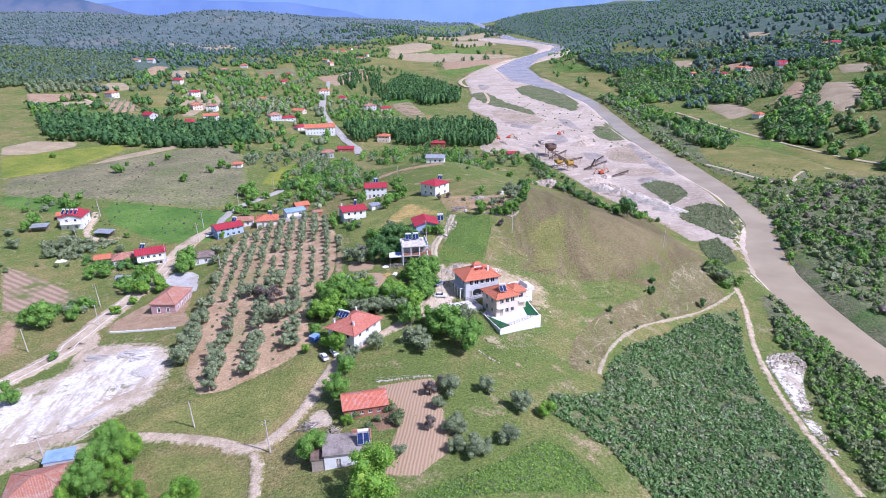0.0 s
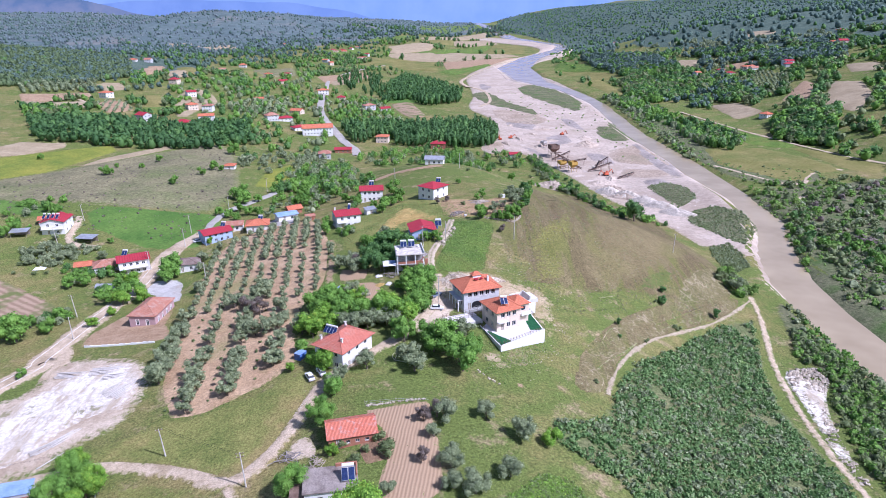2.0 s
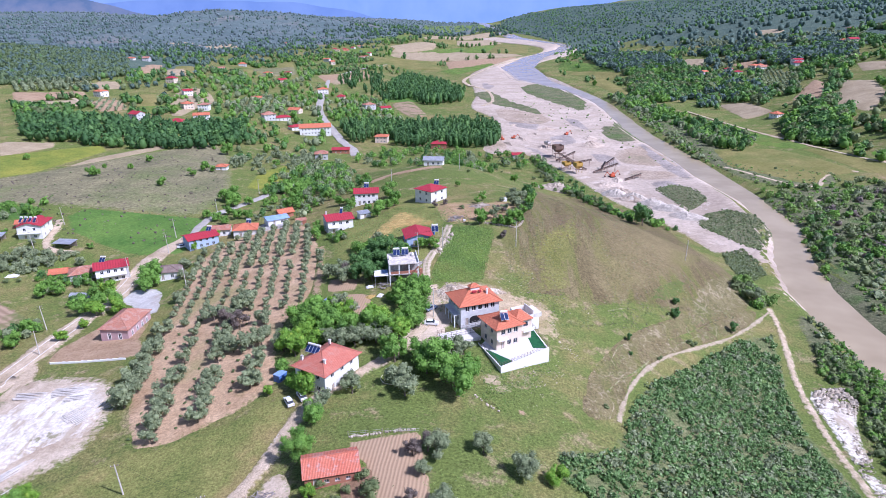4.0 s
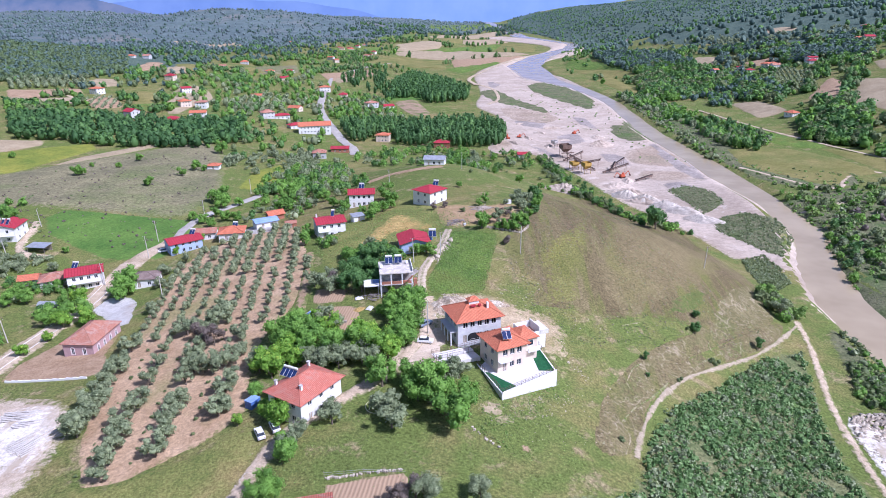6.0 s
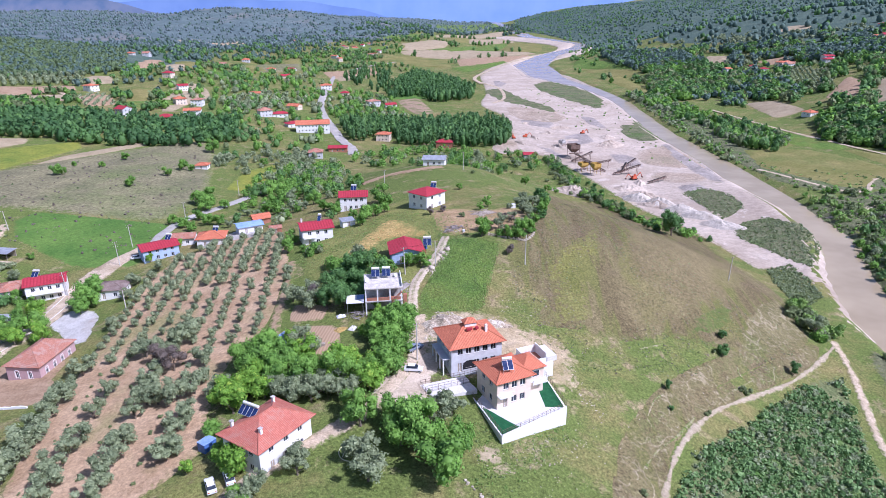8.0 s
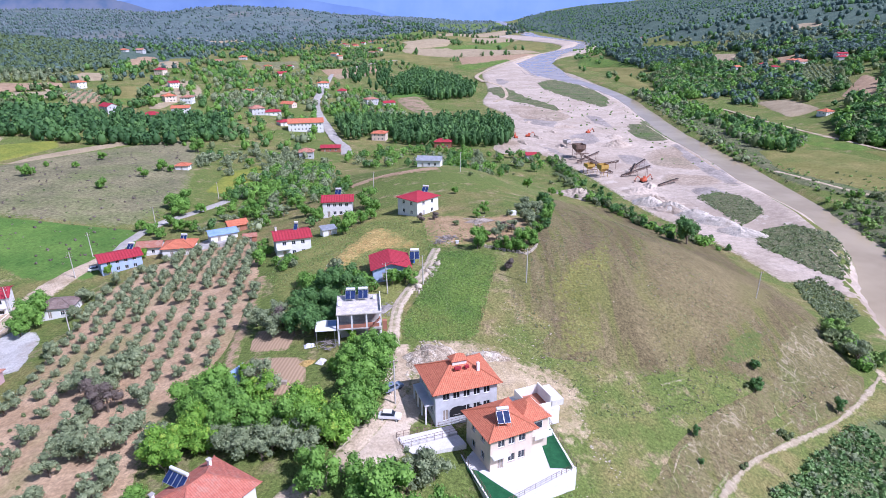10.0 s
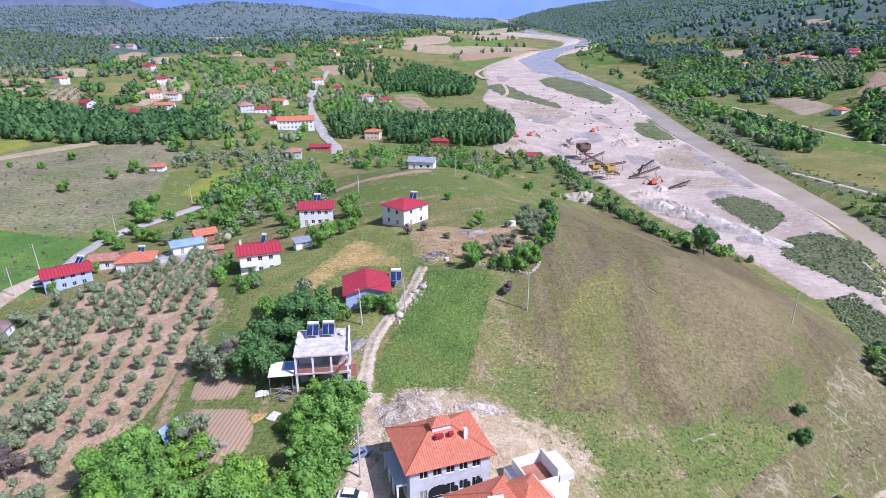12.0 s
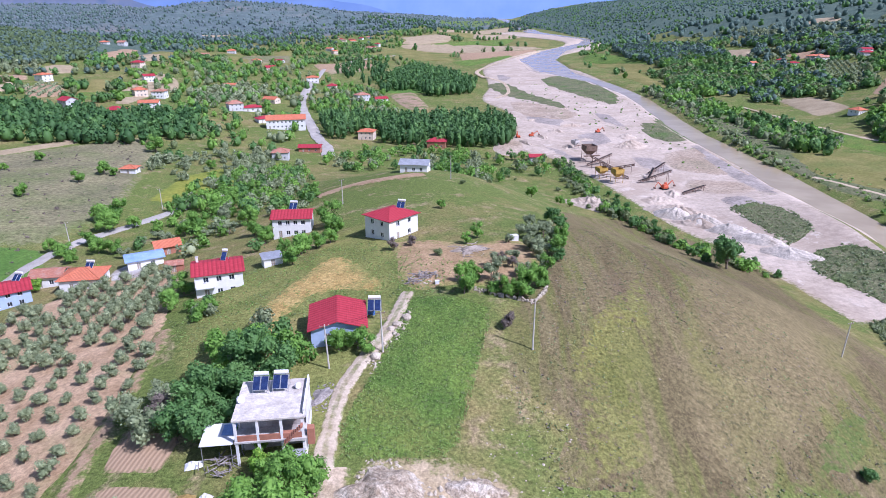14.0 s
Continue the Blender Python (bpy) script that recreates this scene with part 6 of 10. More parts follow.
for k in range(4):
    heater(-177.5 + k * 2.0, 280.5, 25.6, 0, 1, 1.1)
house("shed", -183.5, 291.0, 20, 5, 4.5, 2.6, "gable_x", 1.0, M["grey"], ORANGE, "small shed with an orange tiled roof", storeys=1, fronts=(1, 1, 1, 1), category="shed")
house("house", -99.6, 275.3, 38, 12.0, 8.6, 4.6, "gable_x", 1.1, M["blueish"], RED, "house with a crimson sheet roof and blue upper walls", storeys=2, fronts=(4, 2, 3, 2), z=17.2)
heater(-97.0, 277.8, 22.4, -5, 2, 1.0)
house("house", -83.0, 283.5, 12, 9.5, 8.0, 3.4, "hip", 1.6, WHITE, ORANGE, "low house with an orange tiled hip roof", storeys=1, fronts=(2, 2, 2, 2))
house("house", -95.0, 287.5, 12, 7.5, 6.5, 3.2, "gable_x", 1.0, WHITE, OLD, "low house with a faded tile roof", storeys=1, fronts=(2, 1, 2, 1))
heater(-82.0, 284.3, 23.2, 0, 2, 1.0)
house("house", -73.0, 295.5, 32, 9.0, 6.2, 3.0, "gable_x", 0.8, WHITE, M["bluesheet"], "low house with a blue sheet roof", storeys=1, fronts=(2, 1, 2, 1))
house("shed", -72.0, 307.0, 35, 6.5, 5.0, 3.0, "gable_x", 1.2, M["brickwall"], ORANGE, "small brick shed with an orange tile roof", storeys=1, fronts=(1, 1, 1, 1), category="shed")
house("shed", -59.5, 285.0, 20, 4.2, 3.6, 2.3, "gable_x", 0.6, M["brickwall"], OLD, "small old shed with a rusty roof", storeys=1, fronts=(1, 0, 1, 0), over=0.3, category="shed")
house("shed", -31.0, 276.0, 28, 4.4, 3.6, 2.3, "pent", 0.4, WHITE, M["sheet"], "small white shed with a pale sheet roof", storeys=1, fronts=(1, 0, 0, 0), over=0.3, category="shed")
# the pink house by the road, with white arched windows
sc = house("house", -96.0, 202.0, -3, 8.6, 13.4, 4.4, "hip", 2.3, M["pinkwall"], OLD, "old pink house with a weathered tile hip roof", storeys=1, fronts=(2, 4, 2, 3), z=15.6, door=False, win=(0.9, 1.7), over=0.5)
for s, (n, width, m) in enumerate(((2, 8.6, pose(-4.3, -6.7, 0)), (4, 13.4, pose(4.3, -6.7, 0, 0, 0, 90)))):
    for ox, oz, ow, oh in opening_row(width, n, 0.9, 0.9, 1.7):
        bm = boxes((ox - 0.16, -0.05, oz - 0.12, ox - 0.003, 0.0, oz + oh + 0.1), (ox + ow + 0.003, -0.05, oz - 0.12, ox + ow + 0.16, 0.0, oz + oh + 0.1), m=m)
        for k in range(7):
            a, b = math.pi * k / 7, math.pi * (k + 1) / 7
            c = ox + ow / 2
            rod(bm, m @ Vector((c + 0.55 * math.cos(a), -0.02, oz + oh + 0.45 * math.sin(a))), m @ Vector((c + 0.55 * math.cos(b), -0.02, oz + oh + 0.45 * math.sin(b))), 0.08, 0.08, 5)
        part("window_trim", bm, M["white"], sc, "white arched window trim")
# the old barn and the flat-roofed house in front of it
house("barn", -18.8, 125.8, 14, 10.0, 6.6, 2.7, "gable_x", 1.7, M["brickwall"], M["barntile"], "old brick barn with a patched red tile roof", storeys=1, fronts=(4, 2, 3, 2), z=25.2, win=(0.9, 0.7), over=0.4, category="barn", glass="dark")
fh = house("house", -20.4, 109.4, 9, 9.6, 6.4, 3.2, "flat", 0, WHITE, M["flatroof"], "old house with a stained concrete flat roof", storeys=1, fronts=(2, 2, 2, 2), z=24.6, over=0.35)
part("parapet", boxes((1.0, 3.2, 3.455, 5.1, 3.5, 4.1), (4.85, 0.0, 3.455, 5.1, 3.197, 4.1)), M["brickwall"], fh)
part("lean_to", boxes((-7.4, -3.0, -1.0, -4.84, 0.6, 2.3)), M["wood"], fh, "brown lean-to shed")
part("lean_to_roof", boxes((-7.6, -3.2, 2.303, -4.84, 0.8, 2.4)), M["rust"], fh, "rusty sheet roof")
heater(-16.8, 108.6, 28.05, 9, 2, 1.2)
house("house", -87.0, 109.0, 20, 12.0, 10.0, 3.6, "hip", 2.0, WHITE, OLD, "low house with a faded pink tile roof", storeys=1, fronts=(3, 2, 3, 2), z=15.0)
house("shed", -87.5, 117.5, 15, 6.0, 3.6, 3.0, "pent", 0.5, M["grey"], M["bluesheet"], "lean-to shed with a blue sheet roof", storeys=1, fronts=(1, 0, 0, 0), over=0.2, category="shed")

house("house", -100.0, 244.0, 12, 8.4, 7.4, 3.2, "hip", 1.2, WHITE, M["browntile"], "low old house with a dark brown weathered tile roof", storeys=1, fronts=(2, 2, 2, 2), over=0.5)
# the unfinished house: two open concrete storeys under a flat slab
uf = thing("unfinished_house", pose(-10.2, 208.2, 30.6, 0, 0, 9), "unfinished two-storey concrete house with an open frame", "house")
for z0 in (3.0, 6.3):
    part("floor_slab", boxes((-4.7, -4.7, z0, 4.5, 4.5, z0 + 0.3), bevel=0.03), M["concrete"] if z0 < 4 else M["slabroof"], uf)
for cx in (-4.4, -1.6, 1.4, 4.1):
    for cy in (-4.4, 0.0, 4.1):
        part("column", boxes((cx - 0.16, cy - 0.16, -2.5, cx + 0.16, cy + 0.16, 2.997), (cx - 0.16, cy - 0.16, 3.303, cx + 0.16, cy + 0.16, 6.297)), M["white"], uf)
part("back_wall", boxes((-4.2, 4.12, -2.5, 4.0, 4.35, 2.99), (-4.2, 4.12, 3.31, 4.0, 4.35, 6.29)), M["white"], uf)
part("inner_wall", boxes((-4.2, -1.7, -2.5, 4.0, -1.5, 2.99), (-4.2, -1.7, 3.31, 4.0, -1.5, 6.29)), M["concrete"], uf)
part("side_wall", boxes((4.2, -4.2, -2.5, 4.4, 4.1, 2.99), (4.2, -1.5, 3.31, 4.4, 4.1, 6.29)), M["white"], uf)
part("side_wall", boxes((-4.6, -1.5, -2.5, -4.42, 4.1, 2.99), (-4.6, -1.5, 3.31, -4.42, 4.1, 6.29)), M["white"], uf)
part("parapet", boxes((-4.2, -4.55, 3.303, 4.0, -4.42, 4.1)), M["brickwall"], uf)
part("parapet", boxes((4.25, -4.2, 6.603, 4.45, 4.2, 7.3)), M["white"], uf)
stair = part("stair", boxes((1.6, -4.76, 2.9, 4.5, -4.71, 3.3)), M["concrete"], uf)
for k in range(9):
    part("step", boxes((1.7 + k * 0.28, -5.6, 3.0 + k * 0.3, 1.977 + k * 0.28, -4.763, 3.3 + k * 0.3)), M["brickwall"], stair)
bm, _ = roof_mesh(4.2, 4.4, 3.0, 0.25, "pent", 0.0, 0.06, -7.0, -2.4)
part("awning", bm, M["frame"], uf, "white and blue sheet awning")
for cx in (-8.9, -5.2):
    part("awning_post", rod(bmesh.new(), (cx, -4.4, -2.0), (cx, -4.4, 2.9), 0.05, 0.05, 6), M["steel"], uf)
bm, _ = roof_mesh(3.2, 4.0, 1.2, 1.0, "pent", 0.0, 0.05, 2.8, -7.4)
part("tin_roof", bm, M["sheet"], uf, "grey tin lean-to roof")
for k in (0, 1):
    heater(-12.2 + k * 2.6, 209.2 + k * 0.5, 37.4, 6, 2, 1.0)
part("tarpaulin", boxes((-6.6, -2.9, 3.27, -4.9, -0.6, 3.3)), M["bluesheet"], uf, "blue sheet lying on the awning")
part("dish", rod(bmesh.new(), (-4.2, -0.5, 7.0), (-4.0, -0.8, 7.15), 0.55, 0.5, 12), M["frame"], uf, "white satellite dish")
part("dish_mast", rod(bmesh.new(), (3.1, 2.2, 6.6), (3.1, 2.0, 7.0), 0.04, 0.04, 6), M["steel"], uf)
part("dish_mast", rod(bmesh.new(), (-4.3, -0.4, 6.6), (-4.2, -0.5, 7.0), 0.04, 0.04, 6), M["steel"], uf)
part("bricks", boxes((4.6, -4.4, 2.0, 5.5, -3.4, 4.4), (1.0, -4.3, 3.303, 3.2, -3.6, 3.9)), M["brickwall"], uf, "stacked red bricks")
part("dish", rod(bmesh.new(), (3.0, 2.0, 7.0), (3.2, 1.8, 7.1), 0.45, 0.45, 12), M["frame"], uf)

# terrace of the cream villa: a white retaining wall with a railing and turf
TERRACE = [(16.3, 160.7), (29.4, 170.2), (26.6, 181.5), (11.2, 173.2)]
tz = 26.95
te = thing("retaining_wall", pose(0, 0, 0), "white retaining wall round a paved terrace", "retaining wall")


def quad_prism(pts, z0, z1):
    bm = bmesh.new()
    lo, hi = [bm.verts.new((*p, z0)) for p in pts], [bm.verts.new((*p, z1)) for p in pts]
    bm.faces.new(hi)
    bm.faces.new(lo[::-1])
    for k in range(len(pts)):
        j = (k + 1) % len(pts)
        bm.faces.new((lo[k], lo[j], hi[j], hi[k]))
    return bm


part("terrace", quad_prism(TERRACE, 18, tz), M["white"], te)
inner = [(16.5, 162.4), (27.6, 170.6), (25.6, 180.2), (12.3, 173.0)]
part("paving", quad_prism(inner, tz + 0.004, tz + 0.03), M["paving"], te)
part("lawn", quad_prism([(25.3, 170.5), (28.9, 170.4), (26.6, 180.6), (24.4, 178.0)], tz + 0.034, tz + 0.07), M["turf"], te, "green artificial turf")
part("lawn", quad_prism([(12.2, 170.2), (16.2, 161.4), (19.8, 164.0), (17.0, 166.5), (14.0, 169.5)], tz + 0.034, tz + 0.07), M["turf"], te, "green artificial turf")
part("parapet", quad_prism([(16.35, 160.75), (29.35, 170.2), (29.2, 170.42), (16.3, 161.0)], tz + 0.004, tz + 0.5), M["white"], te)
part("parapet", quad_prism([(16.3, 160.8), (16.5, 161.0), (11.5, 173.0), (11.25, 173.1)], tz + 0.004, tz + 0.3), M["white"], te)
fence = thing("railing", pose(0, 0, 0), "dark metal railing along a terrace", "railing")
FENCE = [(11.3, 173.0), (16.4, 160.9), (29.3, 170.2), (26.5, 181.4)]
for (ax, ay), (bx, by) in zip(FENCE, FENCE[1:]):
    n = int(math.hypot(bx - ax, by - ay) / 1.0)
    for k in range(n + 1):
        px, py = ax + (bx - ax) * k / n, ay + (by - ay) * k / n
        part("post", boxes((px - 0.03, py - 0.03, tz + 0.3, px + 0.03, py + 0.03, tz + 1.5)), M["rust"], fence)
    for h in (0.7, 1.1, 1.47):
        part("rail", rod(bmesh.new(), (ax, ay, tz + h), (bx, by, tz + h), 0.025, 0.025, 5), M["rust"], fence)
# the lower forecourt and ramp between the villas, and the basin at the back
fc = thing("forecourt", pose(0, 0, 0), "pale concrete forecourt between two villas", "forecourt")
part("ramp", quad_prism([(0.7, 175.5), (9.7, 179.2), (10.7, 177.2), (2.0, 173.4)], 24, 28.4), M["paving"], fc, "white concrete ramp")
part("court", quad_prism([(2.1, 173.2), (10.8, 177.0), (12.2, 174.6), (4.2, 171.4)], 24, 28.15), M["paving"], fc, "pinkish paved court")
for a, b in (((0.7, 175.5), (9.7, 179.2)), ((2.0, 173.3), (10.7, 177.1)), ((0.7, 175.5), (2.6, 171.2)), ((9.7, 179.2), (13.5, 181.0))):
    n = int(math.hypot(b[0] - a[0], b[1] - a[1]) / 1.2)
    for k in range(n + 1):
        px, py = a[0] + (b[0] - a[0]) * k / n, a[1] + (b[1] - a[1]) * k / n
        part("post", boxes((px - 0.03, py - 0.03, 28.0, px + 0.03, py + 0.03, 29.5)), M["rust"], fc)
    for z in (28.95, 29.48):
        part("rail", rod(bmesh.new(), (*a, z), (*b, z), 0.03, 0.03, 5), M["rust"], fc)
bs = thing("concrete_basin", pose(24.2, 186.0, 28.2, 0, 0, 24), "white open concrete basin behind a villa", "basin")
part("base", boxes((-3.6, -3.0, -3.0, 3.6, 3.0, 0.4)), M["white"], bs)
part("wall", boxes((-2.6, -2.4, 0.403, -2.4, 2.4, 2.2), (2.0, -2.4, 0.403, 2.25, 2.4, 2.6), (-2.397, -2.4, 0.403, 1.997, -2.2, 1.4), (-2.397, 2.2, 0.403, 1.997, 2.4, 2.2)), M["white"], bs)
part("basin_floor", boxes((-2.39, -2.19, 0.405, 1.99, 2.19, 0.5)), M["brickwall"], bs, "brown unfinished basin floor")
part("side_slab", boxes((2.3, -2.6, 0.403, 4.6, 2.4, 1.6)), M["paving"], bs)

# houses of the valley
house("school", -114.0, 588.0, 14, 27.0, 12.0, 6.4, "gable_x", 2.6, WHITE, ORANGE, "long two-storey white building with an orange roof", fronts=(9, 2, 9, 2), z=8.6, category="building")
house("house", -89.0, 484.5, 10, 9, 8, 4.6, "hip", 1.8, M["grey"], OLD, "small house with a tiled hip roof by a road", storeys=1, fronts=(3, 2, 2, 2))
house("house", -80.0, 517.0, 5, 13, 8, 3.2, "gable_x", 1.3, M["brickwall"], RED, "low house with a red roof by a road", storeys=1, fronts=(3, 2, 2, 2))
house("house", -4.0, 373.5, -6, 10.5, 7.5, 3.4, "gable_x", 1.3, WHITE, M["sheet"], "low white house with a grey sheet roof", storeys=1, fronts=(3, 2, 2, 2), z=28.7)
house("house", -3.5, 548.0, -5, 12, 9, 4.6, "hip", 1.8, M["brickwall"], RED, "red-roofed house among trees", storeys=1, fronts=(3, 2, 2, 2))
house("hut", -136.5, 411.0, 5, 6.5, 5.5, 2.8, "hip", 1.0, WHITE, ORANGE, "small hut with an orange roof on the pasture", storeys=1, fronts=(1, 1, 1, 1), category="hut")
VALLEY = [(-283, 736), (-252, 655), (-236, 656), (-267, 581), (-356, 694), (-229, 573), (-218, 600), (-168, 637), (-156, 643), (-155, 692), (-134, 604), (-332, 1097),
          (-338, 1013), (-334, 820), (-268, 1011), (-247, 1044), (-302, 1741), (-260, 1609), (-236, 1707), (-224, 1778), (-183, 1596), (-225, 1326), (-190, 1516), (-253, 1675)]
FARSIDE = [(411, 944), (434, 947), (441, 936), (474, 907), (330, 661), (574, 963), (-156, 854), (-86, 758), (-68, 757), (-53, 570), (620, 1050), (380, 985)]
VALLEY += [(-209, 743), (-128, 822), (-465, 996), (-448, 1010), (411, 975), (444, 951), (477, 917), (570, 978), (432, 1667), (-227, 934), (-431, 1814), (-276, 1665), (-244, 1636), (-230, 1783), (-185, 1544), (-243, 1372)]
hr = random.Random(8)
for k, (x, y) in enumerate(VALLEY + FARSIDE):
    two = hr.random() < 0.5
    tile = (RED, ORANGE, OLD, RED, ORANGE)[k % 5]
    house("house", x, y, hr.uniform(-30, 40), hr.uniform(9, 14), hr.uniform(8, 10), 5.8 if two else 3.4, "hip" if k % 3 else "gable_x", hr.uniform(1.4, 2.2),
          (WHITE, M["cream"], WHITE, M["grey"])[k % 4], tile, "%s house with a %s roof in the valley" % ("two-storey white" if two else "low white", {RED: "crimson", ORANGE: "orange tiled", OLD: "weathered tile"}[tile]),
          storeys=2 if two else 1, fronts=(3, 2, 2, 2))


# ---- poles, cars, rubble and the gravel works ----
def pole(x, y, tall=8.5, lean=(0, 0), turn=0, arms=1, label="tall pale utility pole with a crossarm"):
    z = float(ground_z(x, y))
    ob = thing("utility_pole", pose(x, y, z, lean[0], lean[1], turn), label, "utility pole", "utility poles")
    part("shaft", rod(bmesh.new(), (0, 0, -0.6), (0, 0, tall), 0.17, 0.10, 8), M["polewood"], ob)
    for k in range(arms):
        h = tall - 0.35 - k * 0.8
        a = part("crossarm", boxes((-0.75, -0.05, h, 0.75, 0.05, h + 0.1)), M["rust"], ob)
        for dx in (-0.65, 0.0, 0.65):
            part("insulator", rod(bmesh.new(), (dx, 0, h + 0.103), (dx, 0, h + 0.3), 0.045, 0.03, 6), M["frame"], a)
    return ob


for x, y, h, lean, arms in ((-59.8, 126.2, 7.5, (0, -3), 1), (-38.2, 113.6, 8.5, (0, -2), 2), (26.8, 230.2, 9.0, (0, 0), 1), (96.8, 258.9, 8.5, (0, 2), 1), (-6.2, 223.8, 8.0, (0, -2), 1),
                           (1.9, 228.2, 7.5, (0, -1), 1), (-0.4, 184.1, 9.0, (0, 0), 1), (-124.5, 206.7, 8.5, (0, -3), 2), (-110.4, 267.9, 9.0, (0, -2), 3), (-114.1, 284.7, 9.0, (0, -2), 2),
                           (-86.6, 226.5, 8.0, (0, -1), 1), (-168.4, 295.6, 8.0, (0, -3), 1), (-165.7, 268.4, 8.0, (0, -4), 1), (-106.1, 314.5, 9.0, (0, -1), 1), (-100.6, 364.1, 8.0, (0, 0), 1),
                           (-115.6, 245.2, 8.5, (0, -3), 2), (-130.1, 173.2, 8.0, (0, -3), 1), (-91.7, 118.3, 8.0, (0, -3), 1), (-116.2, 189.6, 8.0, (0, 0), 1), (10.0, 357.6, 8.5, (0, 0), 1), (-24.0, 330.0, 8.0, (0, 0), 1)):
    pole(x, y, h, lean, 20, arms)


def car(x, y, turn, paint, label):
    z = float(ground_z(x, y)) + 0.3
    ob = thing("car", pose(x, y, z, 0, 0, turn) @ Matrix.Scale(0.93, 4), label, "car", "parked cars")
    bm = bmesh.new()
    prof = [(-2.1, 0.25), (-2.1, 0.78), (-1.35, 0.88), (1.0, 0.9), (2.05, 0.72), (2.12, 0.25)]
    cab = [(-1.62, 0.885), (-1.2, 1.38), (0.3, 1.40), (0.95, 0.9)]
    for pts, w0, w1 in ((prof, 0.84, 0.80),):
        a = [bm.verts.new((px, -w0 if pz < 0.6 else -w1, pz)) for px, pz in pts]
        b = [bm.verts.new((px, w0 if pz < 0.6 else w1, pz)) for px, pz in pts]
        bm.faces.new(a)
        bm.faces.new(b[::-1])
        for k in range(len(pts)):
            j = (k + 1) % len(pts)
            bm.faces.new((a[k], b[k], b[j], a[j]))
    bmesh.ops.recalc_face_normals(bm, faces=bm.faces[:])
    bmesh.ops.bevel(bm, geom=bm.edges[:], offset=0.06, segments=2, affect="EDGES")
    part("body", bm, paint, ob)
    bm = bmesh.new()
    a = [bm.verts.new((px, -0.76 if pz < 1 else -0.6, pz)) for px, pz in cab]
    b = [bm.verts.new((px, 0.76 if pz < 1 else 0.6, pz)) for px, pz in cab]
    bm.faces.new(a)
    bm.faces.new(b[::-1])
    for k in range(4):
        j = (k + 1) % 4
        bm.faces.new((a[k], b[k], b[j], a[j]))
    bmesh.ops.recalc_face_normals(bm, faces=bm.faces[:])
    part("windows", bm, M["glass"], ob, "dark car windows")
    part("roof", boxes((-1.28, -0.64, 1.385, 0.38, 0.64, 1.46), bevel=0.03), paint, ob)
    for sx in (-1.3, 1.35):
        for sy in (-0.78, 0.78):
            w = part("wheel", rod(bmesh.new(), (sx, sy - 0.1, 0.03), (sx, sy + 0.1, 0.03), 0.31, 0.31, 14), M["tyre"], ob)
            part("rim", rod(bmesh.new(), (sx, sy + math.copysign(0.101, sy), 0.03), (sx, sy + math.copysign(0.112, sy), 0.03), 0.19, 0.19, 10), M["steel"], w)
    for sy in (-0.6, 0.6):
        part("headlight", boxes((2.02, sy - 0.14, 0.55, 2.14, sy + 0.14, 0.68)), M["frame"], ob)
        part("tail_light", boxes((-2.13, sy - 0.12, 0.6, -2.08, sy + 0.12, 0.75)), M["machine"], ob)
    return ob


car(-32.4, 149.2, 120, M["paintwhite"], "white parked car on a grass verge")
car(-29.8, 150.8, 120, M["paintwhite"], "white parked van-like car beside a house")
car(-0.9, 180.2, -4, M["paintwhite"], "white parked saloon on a dirt forecourt")
car(-1.2, 188.0, 42, M["paintblue"], "silver-blue parked hatchback on a dirt lane")
car(-106.8, 273.0, 20, M["paintwhite"], "white parked car beside a house")


def stones(name, poly, count, lo, hi, seed, label, mat="stone", category="stones"):
    """Loose angular stones as one mass."""
    rng = np.random.default_rng(seed)
    spots = scatter(poly, count, seed)
    base = np.array([(1, 0, 0), (-1, 0, 0), (0, 1, 0), (0, -1, 0), (0, 0, 1), (0, 0, -1)], float)
    tri = np.array([(0, 2, 4), (2, 1, 4), (1, 3, 4), (3, 0, 4), (2, 0, 5), (1, 2, 5), (3, 1, 5), (0, 3, 5)])
    v, f = [], []
    z = ground_z(spots[:, 0], spots[:, 1])
    for k, ((x, y), zz) in enumerate(zip(spots, z)):
        s = lo + (hi - lo) * rng.random() ** 3
        a = rng.random() * 6.28
        r = np.array([(math.cos(a), -math.sin(a), 0), (math.sin(a), math.cos(a), 0), (0, 0, 1)])
        q = (base * (1, 0.7, 0.55) + rng.normal(size=(6, 3)) * 0.16) @ r.T * s + (x, y, zz + s * 0.3)
        f.append(tri + 6 * k)
        v.append(q)
    return tagged(mesh_object(name, np.concatenate(v), np.concatenate(f), M[mat]), label, category, kind="stuff")


